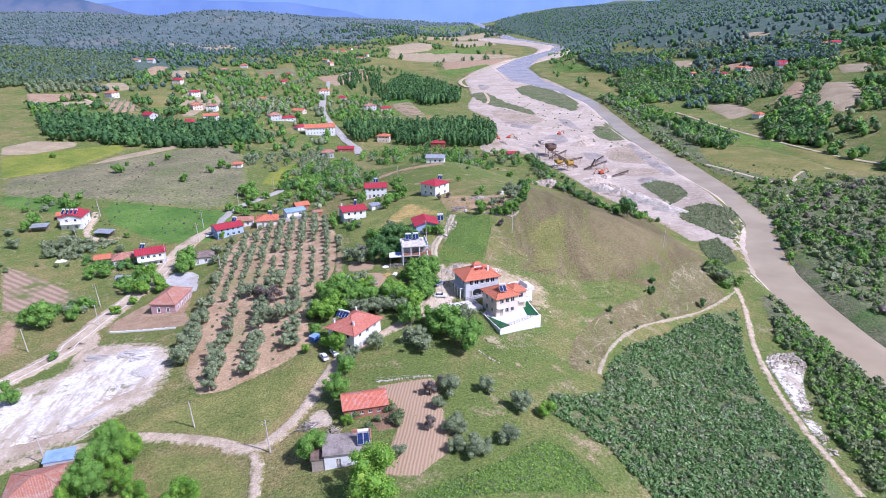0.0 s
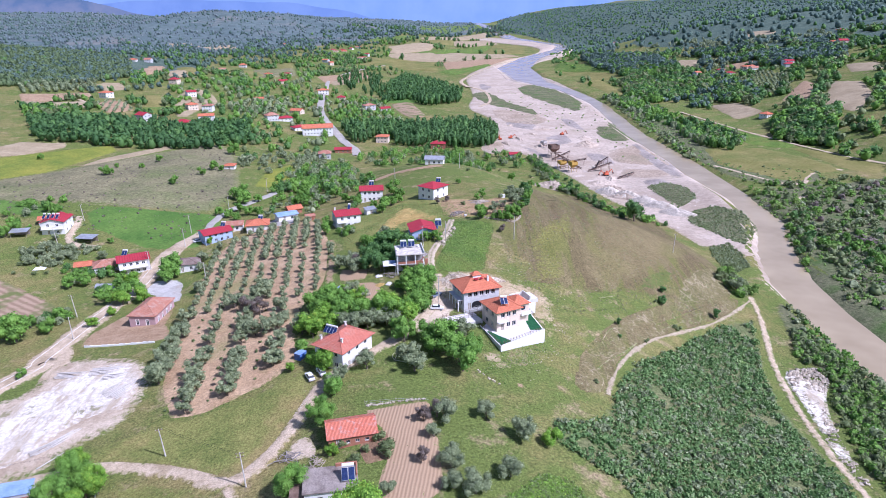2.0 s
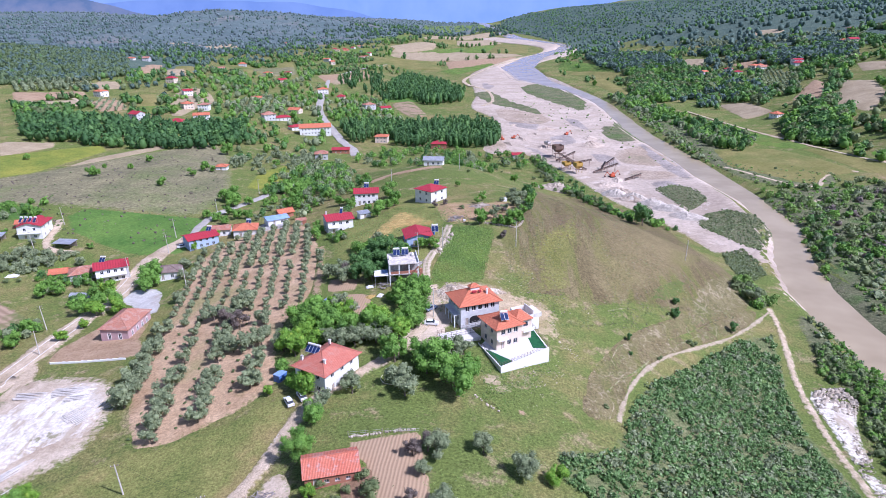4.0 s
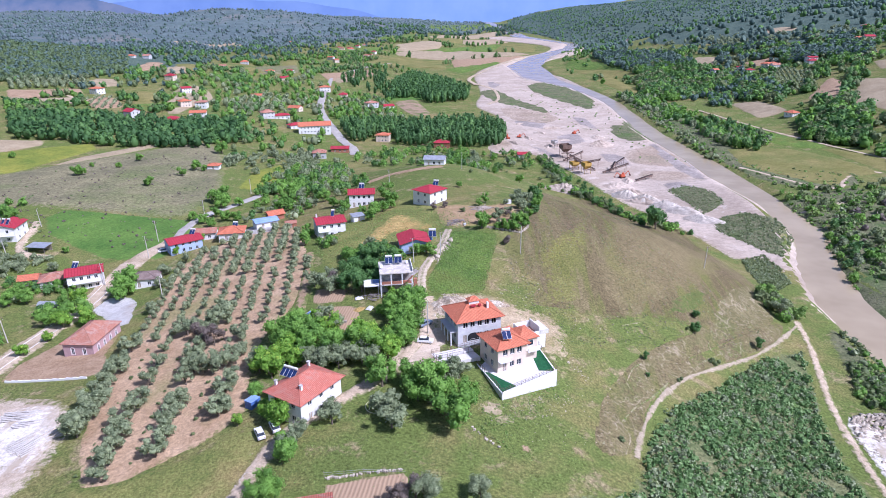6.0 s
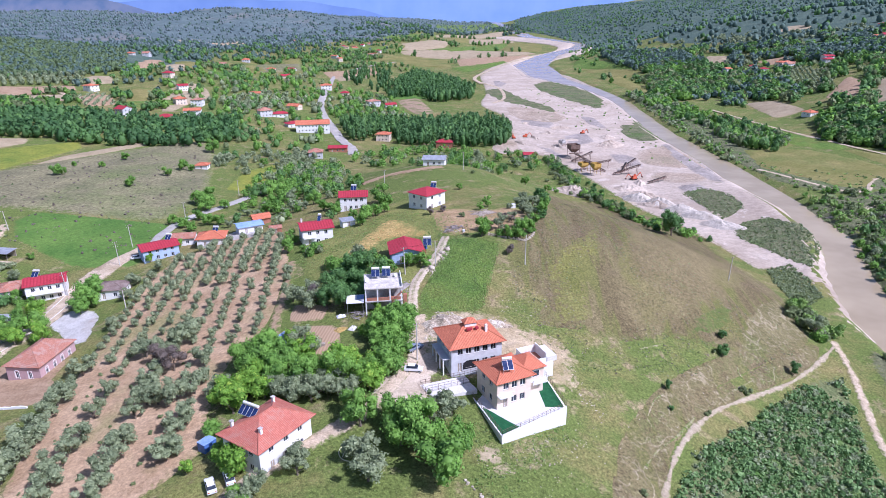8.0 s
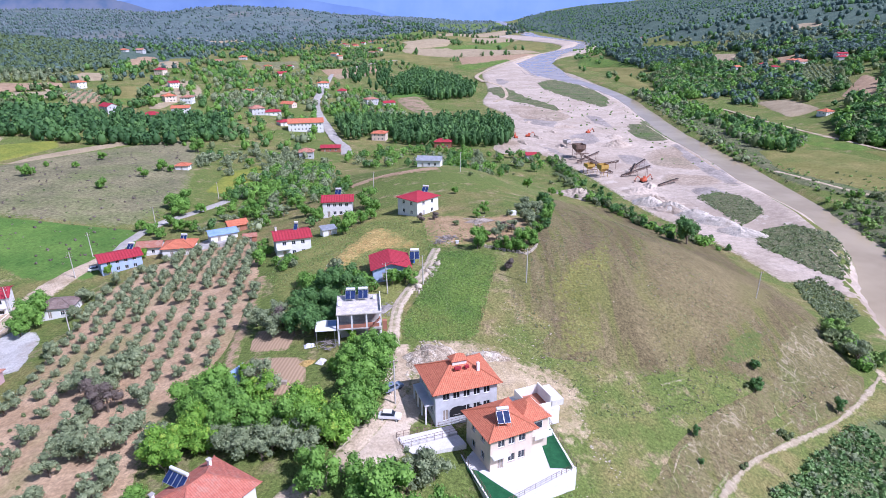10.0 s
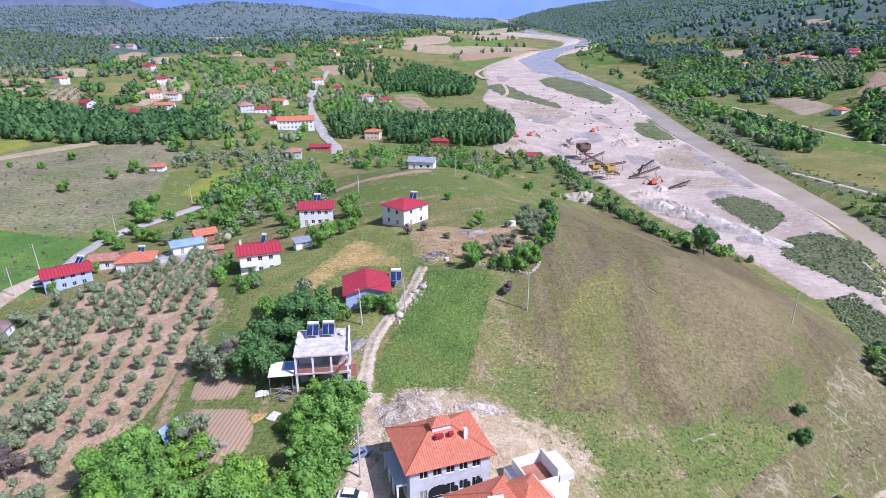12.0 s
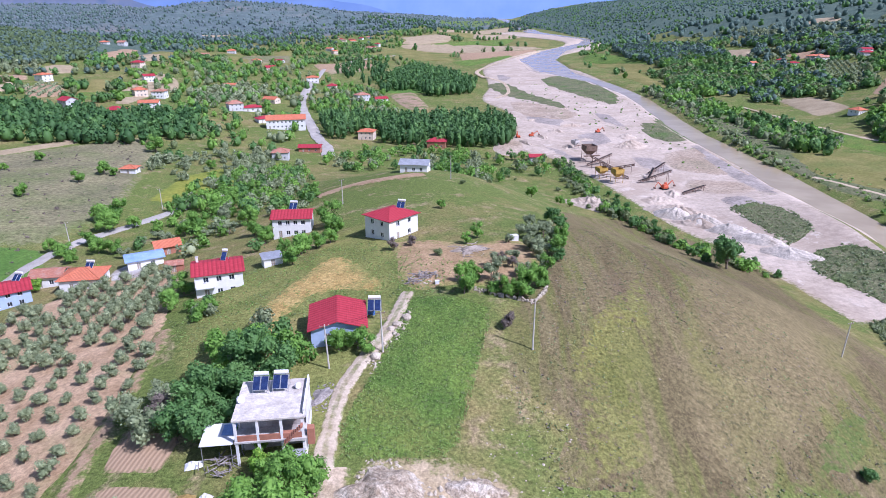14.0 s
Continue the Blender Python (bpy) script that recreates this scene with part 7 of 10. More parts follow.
def heap(name, x, y, rx, ry, tall, turn, mat, label, seed=0, rough=0.3, category="mound"):
    """A heap of earth, rubble or gravel with a broken outline."""
    n, rings = 40, 12
    v = [(0, 0, tall)]
    for i in range(1, rings + 1):
        k = i / rings
        for j in range(n):
            a = 2 * math.pi * j / n
            w = 1 + rough * noise.noise(Vector((math.cos(a) * 1.4, math.sin(a) * 1.4, seed)))
            px, py = rx * k * w * math.cos(a), ry * k * w * math.sin(a)
            h = tall * (1 - k ** 1.3) + rough * tall * 0.7 * noise.noise(Vector((px * 0.7, py * 0.7, seed + 5))) * (1 - k * 0.8)
            v.append((px, py, h))
    f = [(0, 1 + j, 1 + (j + 1) % n) for j in range(n)]
    for i in range(rings - 1):
        for j in range(n):
            a, b = 1 + i * n + j, 1 + i * n + (j + 1) % n
            f.append((a, a + n, b + n, b))
    c, s = math.cos(radians(turn)), math.sin(radians(turn))
    w = np.array([(x + c * p[0] - s * p[1], y + s * p[0] + c * p[1], p[2]) for p in v])
    w[:, 2] += ground_z(w[:, 0], w[:, 1]) - 0.15
    ob = mesh_object(name, w, f, mat, False)
    ob.data.attributes.new("rim", "FLOAT", "POINT").data.foreach_set("value", np.full(len(w), 9, np.float32))
    return tagged(ob, label, category)


heap("rubble_mound", 5.2, 198.0, 6.6, 5.2, 2.4, 25, M["rubble"], "mound of pale broken rock by a lane", 3, 0.5)
heap("earth_mound", 16.5, 200.5, 4.6, 2.2, 1.3, 5, M["rubble"], "mound of dug pale earth", 4, 0.4)
heap("earth_mound", 21.5, 192.5, 4.5, 3.0, 0.8, 30, M["plot"], "mound of pale stony earth", 6, 0.4)
stones("loose_stones", [(0, 191), (12, 192), (14, 200), (4, 203), (1, 199)], 420, 0.1, 0.7, 11, "pale broken rocks strewn over a heap")
stones("loose_stones", [(13, 191), (30, 183), (36, 176), (34, 168), (40, 176), (34, 190), (20, 200)], 420, 0.06, 0.3, 12, "pale stones strewn over dug earth")
stones("loose_stones", [(8, 160), (16, 158), (30, 168), (34, 166), (26, 158), (14, 152)], 260, 0.05, 0.22, 13, "pale stones below a wall")
stones("loose_stones", [(-4, 172), (6, 178), (10, 177), (3, 169)], 200, 0.06, 0.25, 14, "pale rubble beside a forecourt")

stones("bank_stones", [(111.1, 189.3), (120.9, 190.8), (121.0, 181.2), (116.4, 176.7), (108.7, 181.3)], 500, 0.2, 1.1, 21, "white rubble blocks along a track")
stones("bank_stones", [(107.8, 181.3), (106.8, 167.0), (103.4, 151.9), (101.2, 136.8), (103.9, 134.7), (104.5, 138.7), (108.1, 154.6), (112.3, 169.7)], 400, 0.15, 0.8, 22, "white rubble blocks along a track")
stones("slope_stones", [(17.5, 161.6), (30.0, 172.5), (39.7, 172.9), (51.8, 185.6), (72.7, 206.4), (101.6, 225.6), (82.0, 210.5), (47.2, 169.4), (36.9, 151.4), (21.3, 147.9)], 220, 0.06, 0.28, 23, "pale stones on a grassy slope")
stones("slope_stones", [(24, 205), (32, 250), (60, 300), (100, 300), (112, 268), (90, 235), (62, 205), (38, 195)], 620, 0.08, 0.3, 33, "pale stones strewn over the dry slope")
stones("slope_stones", [(20.4, 219.9), (29.8, 232.0), (32.6, 219.4), (31.9, 201.3), (24.5, 197.2), (18.0, 207.8)], 160, 0.06, 0.26, 24, "pale stones on the dry hillside")
stones("hill_stones", [(5.4, 260.4), (9.6, 260.4), (9.4, 252.4), (5.4, 252.9)], 140, 0.1, 0.5, 25, "stone piles on the hilltop")
stones("lane_stones", [(-1.0, 224.1), (1.1, 228.8), (5.6, 243.0), (6.7, 239.7), (3.0, 228.7), (1.1, 221.8)], 90, 0.15, 0.6, 26, "pale stones along a lane")
heap("gravel_mound", 73.6, 420.3, 14, 8, 4.5, -30, M["gravel"], "pale mound of washed gravel", 31, 0.45, "gravel mound")
heap("gravel_mound", 133.1, 354.9, 12, 5, 3.2, -40, M["washed"], "long white mound of washed gravel", 64, 0.26, "gravel mound")
heap("gravel_mound", 128.2, 369.6, 12, 5, 3.6, -40, M["washed"], "long white mound of washed gravel", 63, 0.26, "gravel mound")
heap("gravel_mound", 122.2, 381.7, 11, 5, 4, -40, M["washed"], "long white mound of washed gravel", 62, 0.26, "gravel mound")
heap("gravel_mound", 115.3, 394.1, 12, 6, 5, -40, M["washed"], "long white mound of washed gravel", 61, 0.26, "gravel mound")
heap("gravel_mound", 107.7, 404.2, 11, 6, 4.5, -40, M["washed"], "long white mound of washed gravel", 60, 0.26, "gravel mound")
heap("gravel_mound", 122.8, 549.7, 12, 8, 5, 10, M["gravel"], "pale mound of washed gravel", 32, 0.45, "gravel mound")
heap("gravel_mound", 110.8, 410.1, 16, 7, 4, -35, M["gravel"], "pale mound of washed gravel", 33, 0.45, "gravel mound")
heap("gravel_mound", 114.7, 392.4, 12, 6, 3.5, -35, M["gravel"], "pale mound of washed gravel", 34, 0.45, "gravel mound")
heap("gravel_mound", 108.4, 428.0, 12, 7, 3, -20, M["gravel"], "pale mound of washed gravel", 35, 0.45, "gravel mound")
heap("gravel_mound", 128.9, 583.1, 10, 7, 3.5, 0, M["gravel"], "pale mound of washed gravel", 36, 0.45, "gravel mound")
heap("gravel_mound", 69.3, 581.2, 9, 4, 2.3, 109, M["gravel"], "grey mound of dug gravel", 37, 0.6, "gravel mound")
heap("gravel_mound", 82.2, 603.9, 10, 5, 2.6, 146, M["gravel"], "grey mound of dug gravel", 38, 0.6, "gravel mound")
heap("gravel_mound", 96.4, 629.0, 11, 3, 2.9, 3, M["gravel"], "grey mound of dug gravel", 39, 0.6, "gravel mound")
heap("gravel_mound", 68.4, 655.2, 7, 4, 2.0, 40, M["gravel"], "grey mound of dug gravel", 40, 0.6, "gravel mound")
heap("gravel_mound", 82.2, 548.7, 8, 5, 2.3, 77, M["gravel"], "grey mound of dug gravel", 41, 0.6, "gravel mound")
heap("gravel_mound", 55.6, 560.7, 9, 3, 2.6, 114, M["gravel"], "grey mound of dug gravel", 42, 0.6, "gravel mound")
heap("gravel_mound", 86.3, 670.5, 10, 4, 2.9, 151, M["gravel"], "grey mound of dug gravel", 43, 0.6, "gravel mound")
heap("gravel_mound", 97.3, 571.8, 11, 5, 2.0, 8, M["gravel"], "grey mound of dug gravel", 44, 0.6, "gravel mound")
heap("gravel_mound", 105.3, 720.3, 7, 3, 2.3, 45, M["gravel"], "grey mound of dug gravel", 45, 0.6, "gravel mound")
heap("gravel_mound", 117.7, 441.2, 8, 4, 2.6, 82, M["gravel"], "grey mound of dug gravel", 46, 0.6, "gravel mound")


# the gravel works in the river bed
def lattice(bm, a, b, tall, r=0.12, n=8):
    """A trussed boom between two points."""
    a, b = Vector(a), Vector(b)
    up = Vector((0, 0, tall))
    rod(bm, a, b, r, r, 5)
    rod(bm, a + up, b + up, r, r, 5)
    for k in range(n):
        p, q = a + (b - a) * k / n, a + (b - a) * (k + 1) / n
        rod(bm, p, q + up if k % 2 else q, r * 0.6, r * 0.6, 4)
        rod(bm, p + (up if k % 2 else Vector()), q + (Vector() if k % 2 else up), r * 0.6, r * 0.6, 4)
    return bm


def conveyor(x, y, turn, length, high):
    ob = thing("conveyor", pose(x, y, float(ground_z(x, y)), 0, 0, turn), "rusty inclined gravel conveyor on steel legs", "conveyor", "conveyors of the gravel works")
    part("boom", lattice(bmesh.new(), (0, -0.6, 0.6), (length, -0.6, high), 0.9), M["rust"], ob)
    part("boom", lattice(bmesh.new(), (0, 0.6, 0.6), (length, 0.6, high), 0.9), M["rust"], ob)
    part("belt", boxes((0, -0.5, -0.05, math.hypot(length, high - 0.6), 0.5, 0.05), m=pose(0, 0, 1.5, 0, -math.degrees(math.atan2(high - 0.6, length)), 0)), M["tyre"], ob)
    for k in (0.55, 0.9):
        h = 0.6 + (high - 0.6) * k
        for sy in (-0.7, 0.7):
            part("leg", rod(bmesh.new(), (length * k, sy * 1.6, -0.5), (length * k, sy, h), 0.12, 0.1, 6), M["rust"], ob)
    return ob


def hopper(x, y, turn, w, tall, mat, label):
    ob = thing("hopper", pose(x, y, float(ground_z(x, y)), 0, 0, turn), label, "hopper")
    bm = bmesh.new()
    lo = [bm.verts.new((sx * w * 0.2, sy * w * 0.2, tall * 0.45)) for sx, sy in ((-1, -1), (1, -1), (1, 1), (-1, 1))]
    hi = [bm.verts.new((sx * w * 0.5, sy * w * 0.5, tall * 0.72)) for sx, sy in ((-1, -1), (1, -1), (1, 1), (-1, 1))]
    to = [bm.verts.new((sx * w * 0.5, sy * w * 0.5, tall)) for sx, sy in ((-1, -1), (1, -1), (1, 1), (-1, 1))]
    for a, b in ((lo, hi), (hi, to)):
        for k in range(4):
            bm.faces.new((a[k], a[(k + 1) % 4], b[(k + 1) % 4], b[k]))
    part("bin", bm, mat, ob)
    for sx in (-0.45, 0.45):
        for sy in (-0.45, 0.45):
            part("leg", rod(bmesh.new(), (sx * w, sy * w, -0.6), (sx * w, sy * w, tall * 0.8), 0.14, 0.14, 6), mat, ob)
    part("deck", boxes((-w * 0.7, -w * 0.7, tall * 0.42, w * 0.7, -w * 0.46, tall * 0.46)), M["rust"], ob)
    return ob


def digger(x, y, turn):
    ob = thing("excavator", pose(x, y, float(ground_z(x, y)) + 0.15, 0, 0, turn), "orange-red excavator in the gravel bed", "excavator", "machines of the gravel works")
    for sy in (-1.1, 1.1):
        part("track", boxes((-1.9, sy - 0.3, 0, 1.9, sy + 0.3, 0.8), bevel=0.2), M["tyre"], ob)
    part("body", boxes((-1.8, -1.2, 0.85, 1.2, 1.2, 2.0), bevel=0.12), M["machine"], ob)
    c = part("cab", boxes((0.1, 0.2, 2.003, 1.4, 1.2, 3.1), bevel=0.08), M["machine"], ob)
    part("cab_glass", boxes((1.36, 0.3, 2.2, 1.43, 1.1, 2.95)), M["glass"], c)
    part("boom", rod(bmesh.new(), (0.9, -0.3, 1.6), (3.8, -0.3, 4.2), 0.3, 0.22, 6), M["machine"], ob)
    part("arm", rod(bmesh.new(), (3.8, -0.3, 4.2), (5.4, -0.3, 1.8), 0.2, 0.15, 6), M["machine"], ob)
    part("bucket", boxes((4.9, -0.9, 0.9, 5.9, 0.3, 1.8), bevel=0.15), M["rust"], ob)
    return ob


for x, y, turn, length, high in ((86, 500, 20, 16, 6), (100, 492, 160, 14, 7), (92, 488, -15, 18, 5), (103, 470, 150, 15, 6), (106, 462, 10, 18, 6), (112, 466, 60, 10, 5), (122, 440, 25, 14, 3), (116, 480, 35, 13, 5)):
    conveyor(x, y, turn, length, high)
hopper(89, 512, 15, 7, 10, M["rust"], "dark steel gravel hopper on legs")
hopper(95, 463, 20, 5, 8, M["yellowmachine"], "yellow steel hopper beside the quarry bank")
hopper(89, 474, 20, 5, 6, M["yellowmachine"], "yellow steel screen house on legs")
hopper(86, 545, 40, 4, 6, M["concrete"], "pale small bin on the gravel")
for x, y, turn in ((116, 450, 200), (112, 602, 30), (117, 452, 20), (52, 580, 100), (62, 586, 10)):
    digger(x, y, turn)
house("shed", 58.0, 513.0, 8, 9, 6, 3.2, "gable_x", 1.2, M["grey"], RED, "low works shed with a red roof", storeys=1, fronts=(2, 1, 2, 1), category="shed")


# stacks of pale poles and planks in the yard
def stack(x, y, turn, length, count, seed):
    rng = random.Random(seed)
    ob = thing("pole_stack", pose(x, y, float(ground_z(x, y)), 0, 0, turn), "loose stack of long pale poles on chalky ground", "pole stack", "stacks of poles")
    for k in range(count):
        off = (k - count / 2) * 0.34 + rng.uniform(-0.1, 0.1)
        a = rng.uniform(-0.5, 0.5)
        part("pole", rod(bmesh.new(), (-length / 2 + a, off, 0.3 + (k % 2) * 0.22), (length / 2 + a, off + rng.uniform(-0.5, 0.5), 0.3 + (k % 2) * 0.2), 0.15, 0.11, 6), M["polewood"], ob)
    return ob


for k, (x, y, turn, length, count) in enumerate(((-103, 166, 4, 9, 9), (-92, 166.5, 8, 11, 10), (-88, 163, 12, 9, 6), (-82.5, 155.5, 62, 9, 10), (-85.5, 157, 55, 8, 8), (-88.5, 137, 58, 8, 7), (-91, 134, 52, 7, 6))):
    stack(x, y, turn, length, count, k)
st1 = thing("fallen_pole", pose(-86.5, 130.5, float(ground_z(-86.5, 130.5)), 0, 0, 62), "single pale pole lying on the ground", "pole")
part("shaft", rod(bmesh.new(), (-5, 0, 0.15), (5, 0, 0.15), 0.14, 0.1, 7), M["polewood"], st1)
# low kerb wall of the pink house's yard
kw = thing("low_wall", pose(0, 0, 0), "low white wall along a bare yard", "wall")
for k in range(12):
    ax, ay = -109.4 + 1.9 * k, 183.6 - 0.15 * k
    m = pose(ax, ay, float(ground_z(ax + 0.9, ay)), 0, 0, -4.5)
    part("segment", boxes((0, -0.17, -0.5, 1.9, 0.17, 0.55), bevel=0.02, m=m), M["white"], kw)


def wire_fence(pts, label, gap=2.6, tall=1.2):
    ob = thing("fence", pose(0, 0, 0), label, "fence")
    for (ax, ay), (bx, by) in zip(pts, pts[1:]):
        n = max(1, int(math.hypot(bx - ax, by - ay) / gap))
        for k in range(n):
            px, py = ax + (bx - ax) * k / n, ay + (by - ay) * k / n
            z = float(ground_z(px, py))
            part("post", rod(bmesh.new(), (px, py, z - 0.3), (px, py, z + tall), 0.06, 0.05, 5), M["wood"], ob)
        for h in (0.5, 0.95):
            part("wire", rod(bmesh.new(), (ax, ay, float(ground_z(ax, ay)) + h), (bx, by, float(ground_z(bx, by)) + h), 0.02, 0.02, 4), M["steel"], ob)
    return ob


wire_fence([(-17.1, 136.4), (-10, 136.8), (-2.5, 136.8)], "old wire fence on wooden posts at a garden")
wire_fence([(-71.9, 120.1), (-68.5, 112), (-65.1, 104.8)], "old fence on wooden posts beside a tree")


def cable(a, b, sag=0.7):
    """Two wires hung between the heads of two poles."""
    ob = thing("power_line", pose(0, 0, 0), "thin overhead power line between two poles", "power line", "power lines")
    for off in (-0.5, 0.5):
        bm = bmesh.new()
        pa = Vector((a[0] + off, a[1], float(ground_z(a[0], a[1])) + 8.0))
        pb = Vector((b[0] + off, b[1], float(ground_z(b[0], b[1])) + 8.0))
        tube(bm, [pa.lerp(pb, k / 8) - Vector((0, 0, sag * k / 2 * (1 - k / 8))) for k in range(9)], 0.018, 3)
        part("wire", bm, M["tyre"], ob)


for a, b in (((-59.8, 126.2), (-38.2, 113.6)), ((-59.8, 126.2), (-91.7, 118.3)), ((-124.5, 206.7), (-115.6, 245.2)), ((-115.6, 245.2), (-110.4, 267.9)), ((-110.4, 267.9), (-114.1, 284.7)),
             ((-6.2, 223.8), (1.9, 228.2)), ((-130.1, 173.2), (-124.5, 206.7)), ((-114.1, 284.7), (-106.1, 314.5))):
    cable(a, b)

# ---- small things about the village ----
def on(x, y, turn=0, up=0.0):
    return pose(x, y, float(ground_z(x, y)) + up, 0, 0, turn)


def log_pile(x, y, wide, count, seed, label, length=3.0, mat="logs", name="log_pile"):
    """Branches and logs thrown crosswise on a heap."""
    rng = random.Random(seed)
    ob = thing(name, on(x, y, rng.uniform(0, 90)), label, "log pile")
    for k in range(count):
        a, c = rng.uniform(0, 6.28), (rng.gauss(0, wide / 3), rng.gauss(0, wide / 4), rng.uniform(0.1, 0.8))
        d = (math.cos(a) * length / 2, math.sin(a) * length / 2, rng.uniform(-0.15, 0.15))
        part("log", rod(bmesh.new(), [c[i] - d[i] for i in range(3)], [c[i] + d[i] for i in range(3)], rng.uniform(0.06, 0.14), 0.05, 5), M[mat], ob)
    return ob


def boulder(x, y, r, seed, label="pale boulder beside a lane"):
    rng = random.Random(seed)
    bm = bmesh.new()
    bmesh.ops.create_icosphere(bm, subdivisions=2, radius=r)
    for v in bm.verts:
        v.co *= 1 + 0.35 * noise.noise(v.co * (1.3 / r) + Vector((seed, 0, 0)))
        v.co.z *= 0.7
    me = bpy.data.meshes.new("boulder")
    bm.to_mesh(me)
    bm.free()
    me.materials.append(M["stone"])
    ob = new("boulder", me)
    ob.matrix_basis = on(x, y, rng.uniform(0, 360), r * 0.35)
    return tagged(ob, label, "boulder", "boulders along the lane")


def dry_wall(pts, label, tall=0.7, seed=1):
    """A wall of loose field stones: the stones one by one."""
    rng = random.Random(seed)
    ob = thing("stone_wall", pose(0, 0, 0), label, "stone wall")
    bm = bmesh.new()
    box(bm, -0.5, -0.5, -0.5, 0.5, 0.5, 0.5)
    bmesh.ops.bevel(bm, geom=bm.edges[:], offset=0.16, segments=1, affect="EDGES")
    for v in bm.verts:
        v.co += Vector((rng.uniform(-0.07, 0.07), rng.uniform(-0.07, 0.07), rng.uniform(-0.07, 0.07)))
    me = bpy.data.meshes.new("stone")
    bm.to_mesh(me)
    bm.free()
    me.materials.append(M["stone"])
    for (ax, ay), (bx, by) in zip(pts, pts[1:]):
        n = max(1, int(math.hypot(bx - ax, by - ay) / 0.42))
        for k in range(n):
            for row in range(2 if tall > 0.5 else 1):
                if rng.random() < 0.12:
                    continue
                px, py = ax + (bx - ax) * k / n + rng.uniform(-0.25, 0.25), ay + (by - ay) * k / n + rng.uniform(-0.25, 0.25)
                s = rng.uniform(0.35, 0.62)
                p = new("stone", me)
                p.parent = ob
                p.matrix_basis = pose(px, py, float(ground_z(px, py)) + 0.12 + row * 0.36, rng.uniform(-15, 15), rng.uniform(-15, 15), rng.uniform(0, 360)) @ Matrix.Diagonal((s, s * 0.8, s * 0.75, 1))
    return ob


def crate(x, y, turn, w, d, h, mat, lid, name, label, category):
    ob = thing(name, on(x, y, turn), label, category)
    part("body", boxes((-w / 2, -d / 2, -0.2, w / 2, d / 2, h), bevel=0.03), M[mat], ob)
    part("lid", boxes((-w / 2 - 0.05, -d / 2 - 0.05, h + 0.003, w / 2 + 0.05, d / 2 + 0.05, h + 0.08), bevel=0.02), M[lid], ob)
    return ob


def sheet(x, y, turn, w, d, h, mat, name, label, category, seed=1):
    """A crumpled sheet thrown over something low."""
    n = 12
    v, f = [], []
    for j in range(n + 1):
        for i in range(n + 1):
            a, b = i / n - 0.5, j / n - 0.5
            edge = min(1.0, 4 * (0.5 - max(abs(a), abs(b))))
            v.append((a * w, b * d, h * edge * (0.75 + 0.5 * noise.noise(Vector((a * 5, b * 5, seed)))) + 0.03))
    for j in range(n):
        for i in range(n):
            q = j * (n + 1) + i
            f.append((q, q + 1, q + n + 2, q + n + 1))
    ob = mesh_object(name, v, f, M[mat], False)
    ob.matrix_basis = on(x, y, turn)
    return tagged(ob, label, category)


def lean_shed(x, y, turn, w, d, h, mat, label):
    """An open shelter: a sheet roof on four posts."""
    ob = thing("shelter", on(x, y, turn), label, "shelter")
    bm, _ = roof_mesh(w, d, h, 0.5, "pent", 0.2, 0.06)
    part("roof", bm, M[mat], ob)
    for sx in (-1, 1):
        for sy in (-1, 1):
            part("post", rod(bmesh.new(), (sx * w * 0.45, sy * d * 0.45, -0.4), (sx * w * 0.45, sy * d * 0.45, h + 0.22 + sy * 0.2), 0.07, 0.07, 6), M["wood"], ob)
    part("back_wall", boxes((-w * 0.45, d * 0.46, -0.4, w * 0.45, d * 0.48, h + 0.4)), M["wood"], ob)
    return ob


def tunnel(x, y, turn, length, r):
    ob = thing("polytunnel", on(x, y, turn), "low grey polythene tunnel in a garden", "polytunnel")
    n, v, f = 10, [], []
    for i in range(9):
        for j in range(n + 1):
            a = math.pi * j / n
            v.append((-length / 2 + length * i / 8, r * math.cos(a), r * 0.85 * math.sin(a) - 0.05))
    for i in range(8):
        for j in range(n):
            q = i * (n + 1) + j
            f.append((q, q + 1, q + n + 2, q + n + 1))
    c = mesh_object("cover", v, f, M["sheet"], True)
    c.parent = ob
    for k in range(5):
        bm = bmesh.new()
        px = -length / 2 + length * k / 4
        for j in range(n):
            a, b = math.pi * j / n, math.pi * (j + 1) / n
            rod(bm, (px, (r + 0.03) * math.cos(a), (r + 0.03) * 0.85 * math.sin(a)), (px, (r + 0.03) * math.cos(b), (r + 0.03) * 0.85 * math.sin(b)), 0.04, 0.04, 4)
        part("hoop", bm, M["steel"], ob)
    return ob


log_pile(7.2, 256.8, 3.6, 46, 3, "pile of bleached branches and logs on bare earth", 1.7)
log_pile(4.6, 254.0, 2.6, 26, 4, "pile of bleached branches and logs on bare earth", 1.5)
log_pile(-16.0, 203.2, 3.4, 34, 5, "grey woodpile beside an unfinished house", 1.6)
log_pile(-25.3, 117.6, 3.0, 30, 6, "pile of firewood beside a flat-roofed house", 1.8, "wood")
log_pile(-31.4, 120.4, 3.6, 30, 7, "pile of grey brushwood on bare earth", 2.2)
heap("mound_of_brush", 16.5, 271.7, 4.6, 3.0, 1.2, 20, M["wood"], "heap of dry brown brushwood", 51, 0.7, "brush heap")
log_pile(16.5, 271.2, 6.0, 50, 8, "dry brown branches thrown on a heap", 2.4, "wood", "branch_pile")
crate(27.0, 279.3, 20, 1.8, 1.4, 1.3, "frame", "frame", "white_box", "white box or hive on the hilltop", "box")
crate(9.8, 252.8, 10, 0.8, 0.7, 0.7, "frame", "frame", "bucket", "white tub on the grass", "tub")
boulder(4.9, 238.8, 0.9, 1)
boulder(2.4, 235.0, 0.7, 2)
